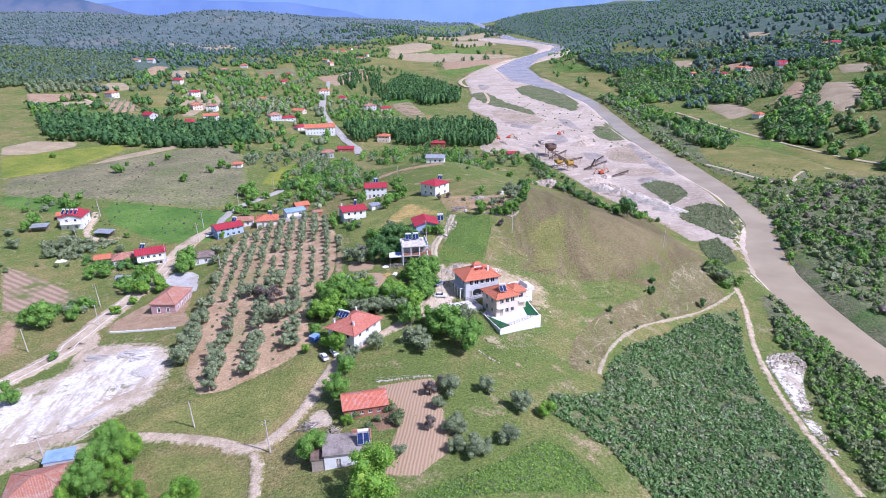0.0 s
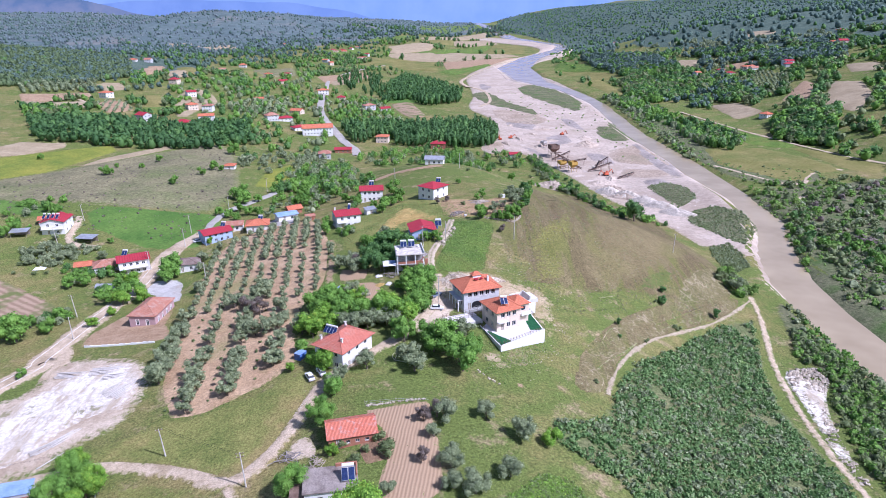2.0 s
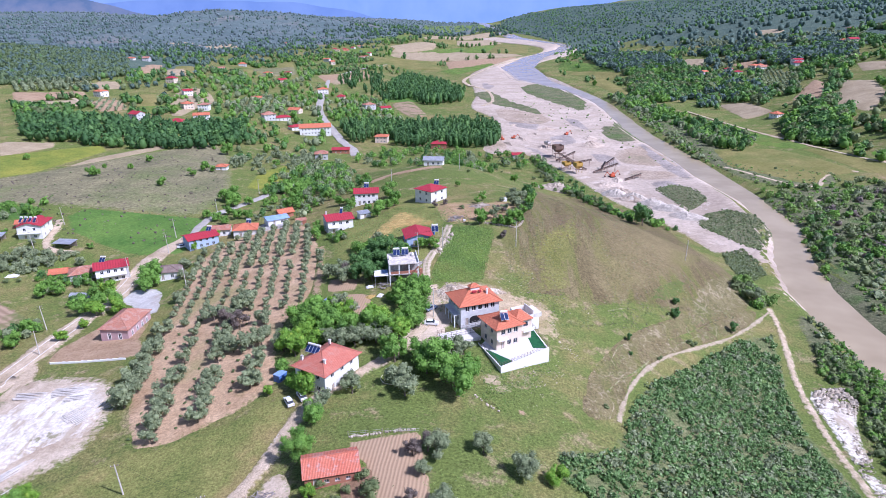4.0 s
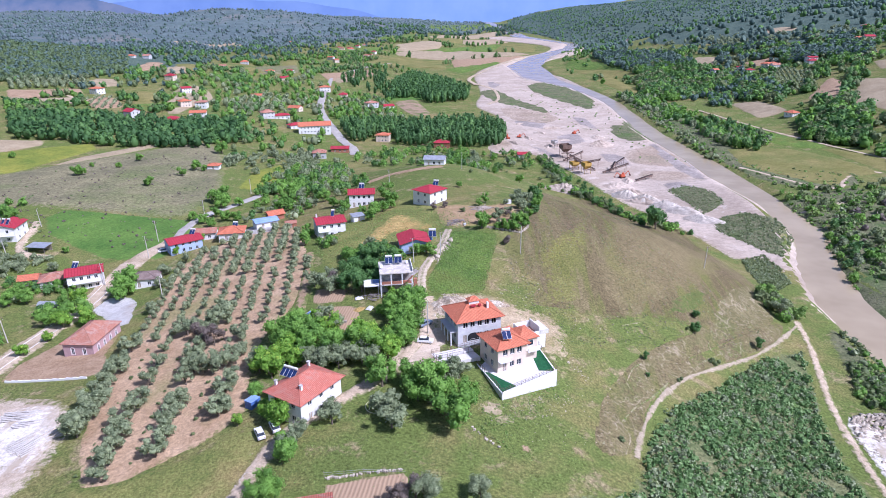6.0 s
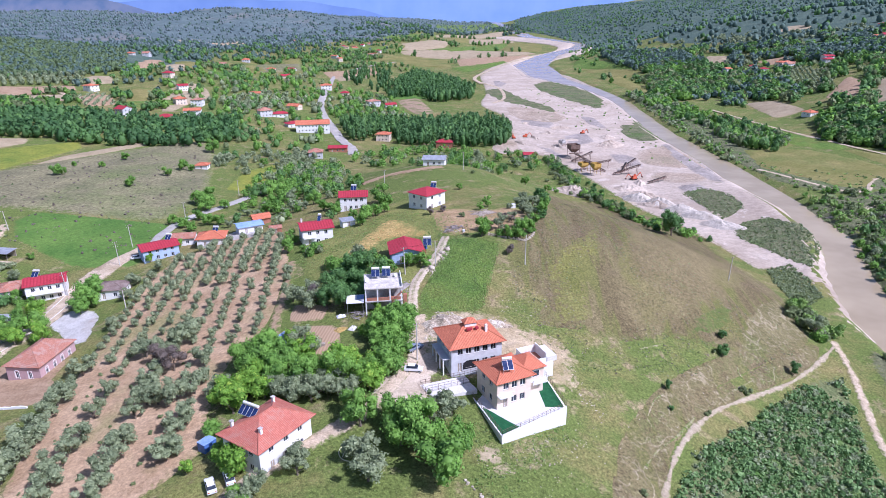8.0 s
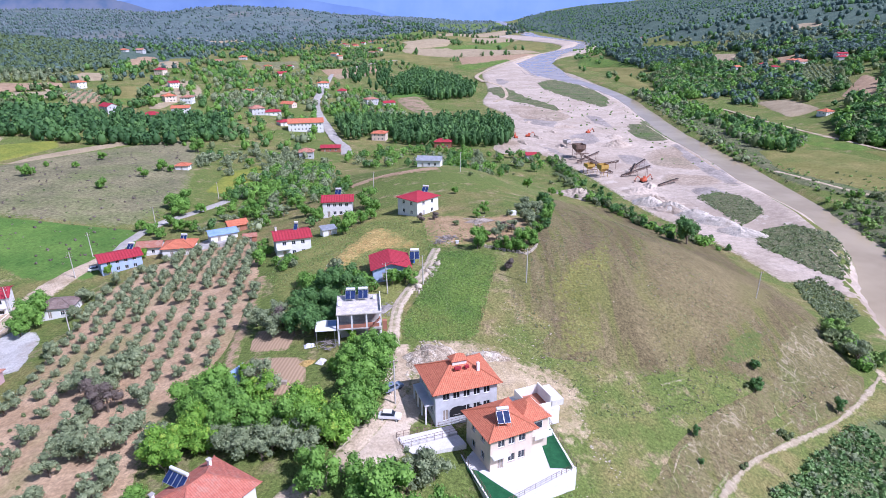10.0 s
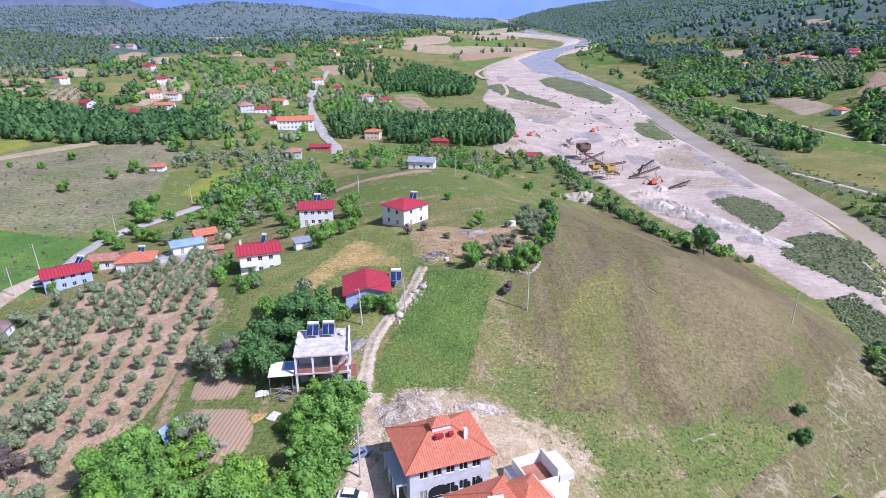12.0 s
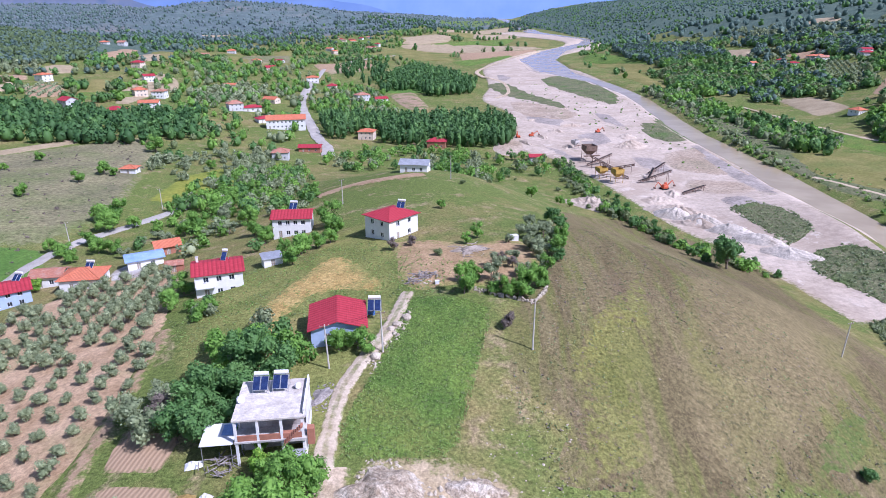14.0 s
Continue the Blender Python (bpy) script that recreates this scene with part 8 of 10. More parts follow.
boulder(3.4, 236.4, 0.8, 3)
boulder(0.9, 226.5, 0.9, 4)
boulder(3.3, 233.6, 0.5, 5)
boulder(4.0, 237.0, 0.45, 6)
dry_wall([(14.5, 251.2), (18.0, 249.2), (21.5, 247.4), (25.0, 246.0), (28.6, 245.0), (31.0, 249.5), (31.8, 252.5)], "low dry stone wall along a hilltop garden")
dry_wall([(9.7, 150.5), (11.6, 148.3), (13.3, 146.6), (15.2, 145.3)], "line of field stones at the foot of a slope", 0.4, 2)
dry_wall([(-16.9, 135.8), (-12.5, 136.4), (-7.5, 137.1), (-3.0, 137.9)], "line of pale stones along a ploughed garden", 0.25, 3)
dry_wall([(-28.9, 143.4), (-30.2, 140.5), (-31.9, 138.8), (-33.0, 135.5)], "line of pale stones beside a dirt track", 0.4, 4)
barrel = thing("blue_barrel", on(-2.2, 240.7), "blue plastic water barrels beside a collector", "barrel")
for k in range(3):
    part("barrel", rod(bmesh.new(), (k * 0.75 - 0.7, (k % 2) * 0.4, -0.1), (k * 0.75 - 0.7, (k % 2) * 0.4, 1.1), 0.36, 0.34, 12), M["bluepaint"], barrel)
sheet(-20.1, 203.5, 20, 2.4, 1.6, 0.5, "frame", "white_sheet", "crumpled white sheet on garden ground", "sheet", 2)
sheet(-16.4, 197.4, 70, 2.2, 1.7, 0.7, "paving", "pale_sheet", "pale pinkish sheet over a heap", "sheet", 3)
heap("straw_mound", -19.3, 197.3, 1.9, 1.3, 0.8, 30, M["gold"], "small heap of straw in a garden", 52, 0.4, "straw heap")
crate(-22.1, 190.8, 5, 1.0, 0.8, 0.7, "wood", "wood", "hive_box", "small wooden box on a garden bed", "box")
crate(-37.0, 159.8, 60, 2.6, 2.0, 1.7, "bluepaint", "bluesheet", "blue_shed", "small blue box shed beside a house", "shed")
hose = thing("garden_hose", pose(0, 0, 0), "pale yellow hose lying on grass", "hose")
hb = bmesh.new()
hp = smooth_line([(-9.0, 153.4), (-11.3, 154.2), (-12.3, 156.1), (-11.8, 157.5), (-11.2, 156.5), (-11.4, 154.8)], 0.5)
tube(hb, [(ax, ay, float(ground_z(ax, ay)) + 0.1) for ax, ay in hp], 0.08, 5)
part("tube", hb, M["hose"], hose)
lean_shed(-155.0, 272.4, -8, 8.0, 4.5, 2.4, "sheet", "open shelter with a grey sheet roof on posts")
lean_shed(-185.8, 275.3, 12, 7.0, 4.5, 2.6, "sheet", "open shelter with a grey-blue sheet roof")
tunnel(-126.8, 231.5, 0, 7.5, 1.6)
sheet(-160.3, 245.3, 10, 4.5, 2.4, 0.9, "frame", "white_sheet", "white sheet over a heap by a field", "sheet", 4)
tent = thing("tarpaulin_tent", on(-32.5, 194.8, 70), "pale blue tarpaulin stretched over a ridge pole", "tent")
bm = bmesh.new()
for s in (-1, 1):
    bm.faces.new([bm.verts.new(p) for p in ((-2.2, s * 1.5, 0), (2.2, s * 1.5, 0), (2.0, 0.04 * s, 2.2), (-2.0, 0.04 * s, 2.4))])
part("cover", bm, M["bluesheet"], tent)
part("ridge_pole", rod(bmesh.new(), (-2.2, 0, 2.42), (2.2, 0, 2.22), 0.05, 0.05, 6), M["wood"], tent)
stones("debris", [(-7.6, 213.5), (-4.8, 213.2), (-3.9, 218.5), (-5.0, 220.5), (-7.2, 219.6)], 150, 0.08, 0.4, 27, "heap of grey-red broken bricks and rubble", "logs", "rubble")
heap("debris_mound", -5.9, 217.0, 1.6, 3.0, 0.7, -15, M["logs"], "low heap of building rubble by a lane", 53, 0.6, "rubble")
stones("rubble", [(0.3, 193.8), (2.6, 204.0), (6.0, 204.2), (10.0, 201.5), (10.5, 196.0), (5.0, 193.5), (2.4, 191.8)], 900, 0.08, 0.42, 28, "broken pale rubble strewn over a mound")
stones("crest_stones", [(12.5, 201.0), (13.5, 203.2), (19.5, 203.0), (20.5, 200.5), (17.0, 199.0)], 260, 0.1, 0.45, 29, "pale rock at the edge of a building plot")
stones("verge_stones", [(-4.0, 190.0), (-2.6, 189.6), (-0.2, 196.0), (-0.6, 200.5), (-1.6, 200.0)], 110, 0.1, 0.35, 30, "pale stones along a lane")

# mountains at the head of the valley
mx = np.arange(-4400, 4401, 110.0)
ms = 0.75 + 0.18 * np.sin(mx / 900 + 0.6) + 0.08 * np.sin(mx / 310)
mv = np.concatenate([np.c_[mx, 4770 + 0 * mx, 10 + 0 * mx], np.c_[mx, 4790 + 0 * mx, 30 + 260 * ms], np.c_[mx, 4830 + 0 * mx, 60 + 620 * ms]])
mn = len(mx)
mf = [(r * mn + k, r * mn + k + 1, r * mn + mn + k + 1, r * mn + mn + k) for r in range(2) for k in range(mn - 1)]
tagged(mesh_object("backdrop", mv, mf, M["mountain"], True), "mountains pale blue with haze beyond the valley head", "mountains", kind="structure")
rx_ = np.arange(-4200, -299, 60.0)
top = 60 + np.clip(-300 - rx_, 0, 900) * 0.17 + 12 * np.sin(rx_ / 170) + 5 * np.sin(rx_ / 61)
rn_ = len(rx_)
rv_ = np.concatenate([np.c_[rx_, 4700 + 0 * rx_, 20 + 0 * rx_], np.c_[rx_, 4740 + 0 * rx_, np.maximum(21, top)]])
tagged(mesh_object("backdrop", rv_, [(k, k + 1, rn_ + k + 1, rn_ + k) for k in range(rn_ - 1)], M["ridge"], True), "haze-blue mountain ridge falling towards the valley head", "mountains", kind="structure")
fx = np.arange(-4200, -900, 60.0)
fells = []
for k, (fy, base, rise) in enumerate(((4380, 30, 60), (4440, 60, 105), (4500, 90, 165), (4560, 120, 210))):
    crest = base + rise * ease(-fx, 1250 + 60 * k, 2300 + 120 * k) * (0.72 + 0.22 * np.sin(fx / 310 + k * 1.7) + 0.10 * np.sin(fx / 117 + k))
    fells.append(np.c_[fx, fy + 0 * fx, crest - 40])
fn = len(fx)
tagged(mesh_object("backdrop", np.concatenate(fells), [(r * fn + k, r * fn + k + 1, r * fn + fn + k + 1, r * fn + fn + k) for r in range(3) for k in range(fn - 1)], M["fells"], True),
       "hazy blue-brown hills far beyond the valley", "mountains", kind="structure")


# ---- trees, group by group ----
for k, (x, y) in enumerate([(40.2, 297.3), (38.0, 278.3), (35.7, 267.9), (32.4, 258.7), (29.6, 251.5), (26.9, 248.5), (23.6, 247.3), (16.2, 253.1), (15.3, 248.1)]):
    tree("broadleaf", x, y, 1.7 + 0.25 * (k % 3), "green leafy tree in a hilltop hedge", "tree", "hedge trees on the hilltop", 1.25)
for k, (x, y) in enumerate([(34.6, 283.7), (31.9, 294.6), (31.0, 271.0), (25.3, 263.3), (22.2, 260.1), (20.7, 253.0), (27.2, 255.9)]):
    tree("olive", x, y, 1.7 + 0.25 * (k % 3), "grey-green olive tree in a hilltop garden", "tree", "hedge trees on the hilltop", 1.2)
for k, (x, y) in enumerate([(68.4, 465.2), (69.5, 458.6), (70.7, 452.3), (71.8, 446.2), (72.8, 440.3), (73.8, 434.7), (74.8, 429.2), (75.7, 423.9), (76.6, 418.7), (77.5, 413.8), (78.3, 408.9), (79.1, 404.1), (79.7, 398.7)]):
    tree("olive", x, y, 1.5 + 0.2 * (k % 4), "grey-green olive tree in a row along the ridge", "tree", "olive row on the ridge", 1.1)
for x, y, r in [(-116.1, 231.1, 3.6), (-112.4, 214.8, 3.2), (-106.1, 216.2, 3.0), (-112.3, 206.2, 2.0), (-114.2, 198.2, 2.0)]:
    tree("fresh", x, y, r, "bright green leafy tree beside a village road", "tree", "", 1.0)
for x, y, r in [(-104.7, 239.7, 4.2), (-103.6, 231.5, 3.2)]:
    tree("broadleaf", x, y, r, "dense green tree beside a house", "tree", "", 1.0)
for x, y, r in [(-134.1, 189.3, 4.8), (-127.4, 195.1, 2.6), (-116.2, 143.6, 3.0), (-135.5, 199.0, 2.4), (-117.8, 166.7, 1.6), (-140.1, 191.0, 3.6), (-130.1, 205.4, 2.2)]:
    tree("broadleaf", x, y, r, "green tree beside the village road", "tree", "", 1.0)
for x, y, r in [(-76.0, 111.5, 4.0), (-75.9, 119.8, 3.4), (-74.3, 105.0, 4.2), (-72.2, 115.8, 2.6)]:
    tree("broadleaf", x, y, r, "tall green leafy tree beside a house", "tree", "", 1.3)
for x, y, r in [(-73.0, 111.1, 3.0), (-76.2, 103.5, 3.4), (-79.0, 126.8, 2.0)]:
    tree("fresh", x, y, r, "bright yellow-green leafy tree beside a house", "tree", "", 1.3)
for x, y, r in [(-70.4, 117.0, 3.0), (-67.4, 106.8, 3.0), (-62.6, 102.2, 2.8), (-80.2, 124.0, 2.6)]:
    tree("fresh", x, y, r, "bright green leafy tree in a hedge", "tree", "", 1.3)
for x, y, r in [(-52.1, 99.6, 4.0)]:
    tree("fresh", x, y, r, "bright green tree on grass", "tree", "", 1.0)
for x, y, r in [(-27.9, 109.7, 3.6)]:
    tree("broadleaf", x, y, r, "round green tree beside an old house", "tree", "", 1.0)
for x, y, r in [(-13.4, 97.0, 6.0)]:
    tree("fresh", x, y, r, "large bright green walnut tree by a house", "tree", "", 1.0)
for x, y, r in [(-21.9, 120.1, 1.6)]:
    tree("fresh", x, y, r, "small bright green garden tree", "tree", "", 1.0)
for x, y, r in [(-26.2, 130.6, 3.7), (-25.2, 141.4, 2.3), (-37.4, 162.9, 2.0)]:
    tree("broadleaf", x, y, r, "green leafy tree by a track", "tree", "", 1.0)
for x, y, r in [(-29.2, 153.2, 2.4), (-33.2, 156.8, 1.6), (-38.3, 153.3, 1.4)]:
    tree("fresh", x, y, r, "bright green leafy tree beside a white house", "tree", "", 1.0)
for x, y, r in [(-24.3, 147.8, 2.2), (-7.8, 154.1, 3.4), (-19.0, 153.5, 2.4), (10.5, 131.7, 2.6), (1.3, 129.7, 3.2), (2.4, 115.8, 3.2), (18.4, 126.2, 3.4), (14.2, 113.9, 3.2), (7.0, 108.4, 3.4), (2.9, 109.6, 2.6), (-9.4, 108.1, 2.0), (-1.0, 124.5, 2.0)]:
    tree("olive", x, y, r, "grey-green olive tree on grass", "tree", "olive trees on the meadow", 1.0)
for x, y, r in [(23.0, 236.4, 1.5)]:
    tree("grey", x, y, r, "bare grey leafless tree on the slope", "tree", "", 1.0)
for x, y, r in [(-3.5, 129.7, 2.0), (-0.5, 131.2, 2.4), (-3.1, 116.9, 1.8)]:
    tree("grey", x, y, r, "bare reddish-brown leafless fruit tree", "tree", "", 1.0)
for x, y, r in [(24.3, 125.7, 2.3)]:
    tree("fresh", x, y, r, "round green bush on a bank", "bush", "", 1.0)
for x, y, r in [(-10.5, 119.4, 2.4), (-12.6, 123.3, 1.8), (-20.0, 122.5, 1.5), (-16.9, 117.2, 1.6), (-15.1, 120.5, 1.2)]:
    tree("bush", x, y, r, "low leafy green garden bush", "bush", "", 1.0)
for x, y, r in [(0.5, 159.8, 4.6), (5.9, 149.8, 4.4), (3.3, 155.2, 4.0), (-1.5, 158.0, 3.4), (-9.4, 162.9, 3.4), (-3.6, 164.1, 3.2), (-11.1, 166.8, 2.6), (8.8, 158.1, 3.0)]:
    tree("broadleaf", x, y, r, "dense dark green tree near new houses", "tree", "", 1.0)
for x, y, r in [(7.2, 167.0, 3.2), (4.4, 168.4, 2.4), (-18.2, 151.0, 2.6), (-6.1, 149.3, 3.4), (-25.5, 145.1, 2.4), (3.4, 164.1, 2.2)]:
    tree("olive", x, y, r, "grey-green olive tree on rough grass", "tree", "", 1.0)
for x, y, r in [(-25.1, 141.7, 2.4), (-27.2, 145.7, 1.6)]:
    tree("broadleaf", x, y, r, "green leafy bush by a track", "bush", "", 1.0)
for x, y, r in [(-29.1, 152.4, 3.2), (-32.9, 155.7, 2.2), (-35.4, 169.3, 3.2), (-34.5, 175.3, 3.0), (-31.8, 173.9, 2.2), (-33.9, 179.4, 3.0)]:
    tree("fresh", x, y, r, "bright green tree beside a house", "tree", "", 1.0)
for x, y, r in [(-37.9, 184.7, 3.6), (-33.4, 187.1, 3.6), (-28.7, 183.9, 3.2), (-29.2, 178.2, 3.0), (-22.1, 176.6, 3.2), (-17.5, 178.3, 3.4), (-12.3, 175.6, 3.2)]:
    tree("broadleaf", x, y, r, "dense green leafy village tree", "tree", "", 1.0)
for x, y, r in [(-24.4, 187.2, 3.0), (-27.7, 193.4, 2.6), (-18.5, 173.6, 2.8), (-14.7, 175.5, 2.6), (-23.1, 172.6, 2.8), (-27.1, 174.5, 2.2)]:
    tree("olive", x, y, r, "grey-green olive tree on rough grass", "tree", "", 1.0)
for x, y, r in [(-7.6, 199.5, 3.0), (-8.6, 193.9, 3.4), (-5.4, 192.1, 3.6), (-4.0, 189.4, 3.4), (-6.2, 186.2, 3.6), (-7.6, 183.8, 3.4), (-5.9, 179.7, 3.6), (-4.3, 182.8, 3.2), (-10.7, 192.1, 2.6), (-7.3, 178.0, 3.0), (-3.8, 198.0, 2.8)]:
    tree("broadleaf", x, y, r, "dense dark green tree along a lane", "tree", "", 1.0)
for x, y, r in [(-10.6, 201.3, 2.0), (-12.0, 205.9, 1.4), (-13.1, 193.8, 1.6), (-25.4, 185.5, 3.2), (-29.9, 193.4, 2.2)]:
    tree("fresh", x, y, r, "bright yellow-green leafy tree", "tree", "", 1.0)
for x, y, r in [(-17.5, 179.2, 3.4), (-14.8, 180.6, 3.2), (-15.5, 176.9, 3.2), (-11.6, 178.2, 3.0), (-9.2, 173.4, 3.2), (-12.8, 176.1, 2.8), (-8.6, 175.7, 2.6)]:
    tree("fresh", x, y, r, "bright green leafy tree in a garden", "tree", "", 1.0)
for x, y, r in [(-33.3, 182.2, 3.4), (-29.9, 183.0, 3.4), (-36.5, 187.1, 3.2), (-28.8, 178.0, 3.2), (-35.0, 180.6, 2.8), (-26.5, 180.9, 2.6)]:
    tree("broadleaf", x, y, r, "dense green leafy village tree", "tree", "", 1.0)
for x, y, r in [(-36.8, 173.7, 3.0), (-30.3, 173.3, 2.6), (-39.1, 172.3, 2.6), (-33.5, 176.4, 2.2)]:
    tree("fresh", x, y, r, "bright yellow-green leafy tree", "tree", "", 1.0)
for x, y, r in [(-19.1, 172.3, 3.0), (-18.3, 174.8, 2.6), (-15.0, 172.0, 3.0), (-20.2, 170.6, 2.6), (-26.0, 173.0, 2.8), (-12.3, 171.1, 2.8), (-23.1, 171.9, 2.6), (-40.5, 176.3, 2.6), (-41.2, 174.3, 2.4), (-28.6, 175.0, 2.2)]:
    tree("olive", x, y, r, "grey-green olive tree on rough grass", "tree", "", 1.0)
for x, y, r in [(-57.3, 201.8, 3.8), (-59.6, 199.8, 3.0), (-66.8, 197.9, 3.2), (-62.4, 197.7, 2.4), (-50.5, 176.0, 3.4), (-53.6, 175.7, 3.0), (-29.7, 210.1, 3.6), (-34.8, 214.7, 2.8), (-30.9, 217.3, 2.6), (-85.7, 217.6, 2.4)]:
    tree("olive", x, y, r, "large old olive tree in the grove", "tree", "", 1.0)
for x, y, r in [(-56.1, 189.1, 3.4), (-61.2, 193.6, 2.6), (22.3, 235.6, 1.2), (-1.6, 275.6, 1.6), (2.4, 278.0, 1.4), (-5.2, 288.9, 1.0), (-28.3, 212.9, 2.6), (25.3, 260.4, 1.4), (23.2, 263.0, 1.3)]:
    tree("grey", x, y, r, "bare grey-brown leafless tree", "tree", "", 1.0)
for x, y, r in [(-23.7, 213.6, 3.8), (-20.9, 216.0, 3.4), (-24.6, 208.5, 3.2), (-21.1, 224.7, 3.4), (-17.4, 224.8, 3.6), (-13.5, 220.6, 3.4), (-19.8, 207.3, 3.4), (-17.9, 215.9, 3.2), (-15.9, 209.5, 3.0)]:
    tree("dark", x, y, r, "dense dark green tree near an unfinished house", "tree", "", 1.0)
for x, y, r in [(-2.5, 229.4, 2.2), (-5.6, 228.8, 2.0), (-0.5, 227.8, 1.6)]:
    tree("broadleaf", x, y, r, "green bush beside a red-roofed house", "bush", "", 1.0)
for x, y, r in [(-22.8, 304.7, 3.8), (-19.4, 294.6, 3.0), (-25.2, 281.5, 2.8), (-25.2, 273.0, 2.6), (-22.3, 284.7, 2.4), (-19.3, 288.0, 2.0), (-30.2, 284.1, 2.0), (-47.0, 310.5, 3.0), (-55.4, 329.8, 3.4), (-39.7, 297.8, 2.8), (-37.0, 247.8, 1.8), (-35.3, 249.5, 1.6), (-47.3, 263.2, 2.6), (-46.7, 254.6, 2.4)]:
    tree("broadleaf", x, y, r, "green tree among village houses", "tree", "", 1.0)
for x, y, r in [(-77.4, 359.6, 3.8), (-72.3, 330.7, 3.8), (-76.2, 371.6, 3.6), (-75.3, 326.2, 3.0), (-74.3, 392.2, 3.2), (-69.6, 406.1, 3.2), (-87.9, 368.3, 3.4), (-84.3, 407.4, 3.0), (-66.7, 333.6, 2.4), (-104.4, 332.9, 4.0), (-110.4, 351.1, 3.6), (-112.0, 341.8, 3.4), (-104.5, 308.3, 2.6), (-110.3, 311.7, 2.4), (-90.5, 311.2, 2.6), (-48.9, 348.6, 2.4), (-41.4, 352.5, 2.0), (-41.2, 363.6, 2.2)]:
    tree("broadleaf", x, y, r, "leafy green tree of the village", "tree", "", 1.0)
for x, y, r in [(-74.8, 334.1, 3.0), (-95.7, 281.8, 1.8), (-98.0, 280.8, 1.4), (-100.4, 269.5, 1.8), (-82.7, 289.5, 1.6), (-78.0, 283.1, 1.2)]:
    tree("fresh", x, y, r, "bright green vine or tree beside a house", "tree", "", 1.0)
for x, y, r in [(-70.1, 347.7, 2.6), (-58.1, 319.9, 2.4), (-66.6, 322.9, 2.0), (-77.0, 318.7, 2.2), (-85.1, 317.7, 2.0), (-83.8, 325.1, 2.2), (-84.3, 306.1, 2.0), (-96.3, 248.1, 2.6), (-93.2, 238.6, 2.4)]:
    tree("olive", x, y, r, "grey-green olive tree on rough grass", "tree", "", 1.0)
for x, y, r in [(-92.1, 366.2, 1.8), (-56.0, 380.8, 1.4)]:
    tree("poplar", x, y, r, "slender dark cypress-like tree", "tree", "", 1.0)
for x, y, r in [(18.3, 281.9, 1.8), (15.7, 277.1, 1.4), (17.6, 253.4, 1.6), (16.0, 248.6, 1.3), (42.3, 385.1, 2.6), (57.5, 407.9, 2.2), (62.1, 409.3, 1.8), (8.4, 313.7, 1.4), (20.9, 248.3, 1.4), (26.4, 246.7, 2.2), (30.3, 251.4, 1.8), (24.4, 247.4, 1.4)]:
    tree("broadleaf", x, y, r, "low green tree or bush on the hill", "bush", "", 1.0)
for x, y, r in [(30.9, 281.4, 2.4), (34.9, 286.9, 2.4), (31.1, 266.8, 2.0), (33.7, 269.4, 2.2), (28.6, 283.4, 1.8), (30.2, 273.0, 1.8), (31.2, 259.8, 2.0), (22.5, 250.3, 1.6), (35.8, 280.3, 2.0), (25.6, 277.3, 1.4)]:
    tree("olive", x, y, r, "grey-green olive tree on the hilltop", "tree", "", 1.0)
for x, y, r in [(40.0, 307.2, 2.4), (40.1, 294.0, 2.2), (36.5, 272.8, 1.8), (35.6, 265.1, 1.6)]:
    tree("dark", x, y, r, "dark green tree on the hill edge", "tree", "", 1.0)
for x, y, r in [(67.0, 465.1, 2.2), (68.4, 452.1, 2.0), (69.7, 439.7, 2.0), (70.1, 422.8, 1.8), (71.7, 414.9, 1.8), (75.5, 411.9, 2.0), (78.6, 405.5, 1.6), (62.2, 446.1, 1.8), (14.5, 350.2, 1.6), (24.6, 372.2, 1.4), (39.3, 473.2, 1.4), (42.2, 466.7, 1.2), (9.3, 269.3, 1.4)]:
    tree("bush", x, y, r, "low scrubby bush on the ridge", "bush", "", 1.0)
for x, y, r in [(84.6, 418.0, 2.2), (84.6, 401.8, 2.4), (85.0, 385.6, 2.4), (88.6, 413.5, 2.0), (91.2, 394.4, 1.8), (92.3, 378.0, 2.4), (94.1, 389.9, 1.8), (93.2, 363.0, 2.2), (96.1, 360.3, 2.0), (95.3, 349.7, 1.8), (88.1, 431.5, 1.6), (85.6, 437.4, 1.6), (98.4, 341.5, 1.8), (97.5, 349.2, 1.6)]:
    tree("dark", x, y, r, "dark green bush along the bank", "bush", "", 1.0)
for x, y, r in [(103.9, 337.1, 5.8)]:
    tree("dark", x, y, r, "tall grey-green willow at the edge of the slope", "tree", "", 1.2)
for x, y, r in [(112.5, 352.0, 2.0), (113.4, 345.0, 1.8), (117.3, 346.3, 1.6)]:
    tree("dark", x, y, r, "dark bush at the slope edge", "bush", "", 1.0)
for x, y, r in [(80.2, 220.4, 1.5), (77.5, 213.3, 1.6), (56.7, 192.7, 1.1), (97.8, 214.6, 1.8), (55.4, 185.5, 0.7)]:
    tree("dark", x, y, r, "dark green bush on the slope", "bush", "bushes on the slope", 1.0)
for x, y, r in [(116.0, 238.3, 3.4), (118.1, 245.4, 2.6)]:
    tree("olive", x, y, r, "large tree above the riverside track", "tree", "", 1.0)
for x, y, r in [(74.9, 213.0, 0.8), (79.7, 201.1, 1.3), (78.4, 201.6, 1.1), (64.8, 188.3, 1.0), (41.2, 156.0, 0.9)]:
    tree("bush", x, y, r, "small dry bush on the slope", "bush", "bushes on the slope", 1.0)
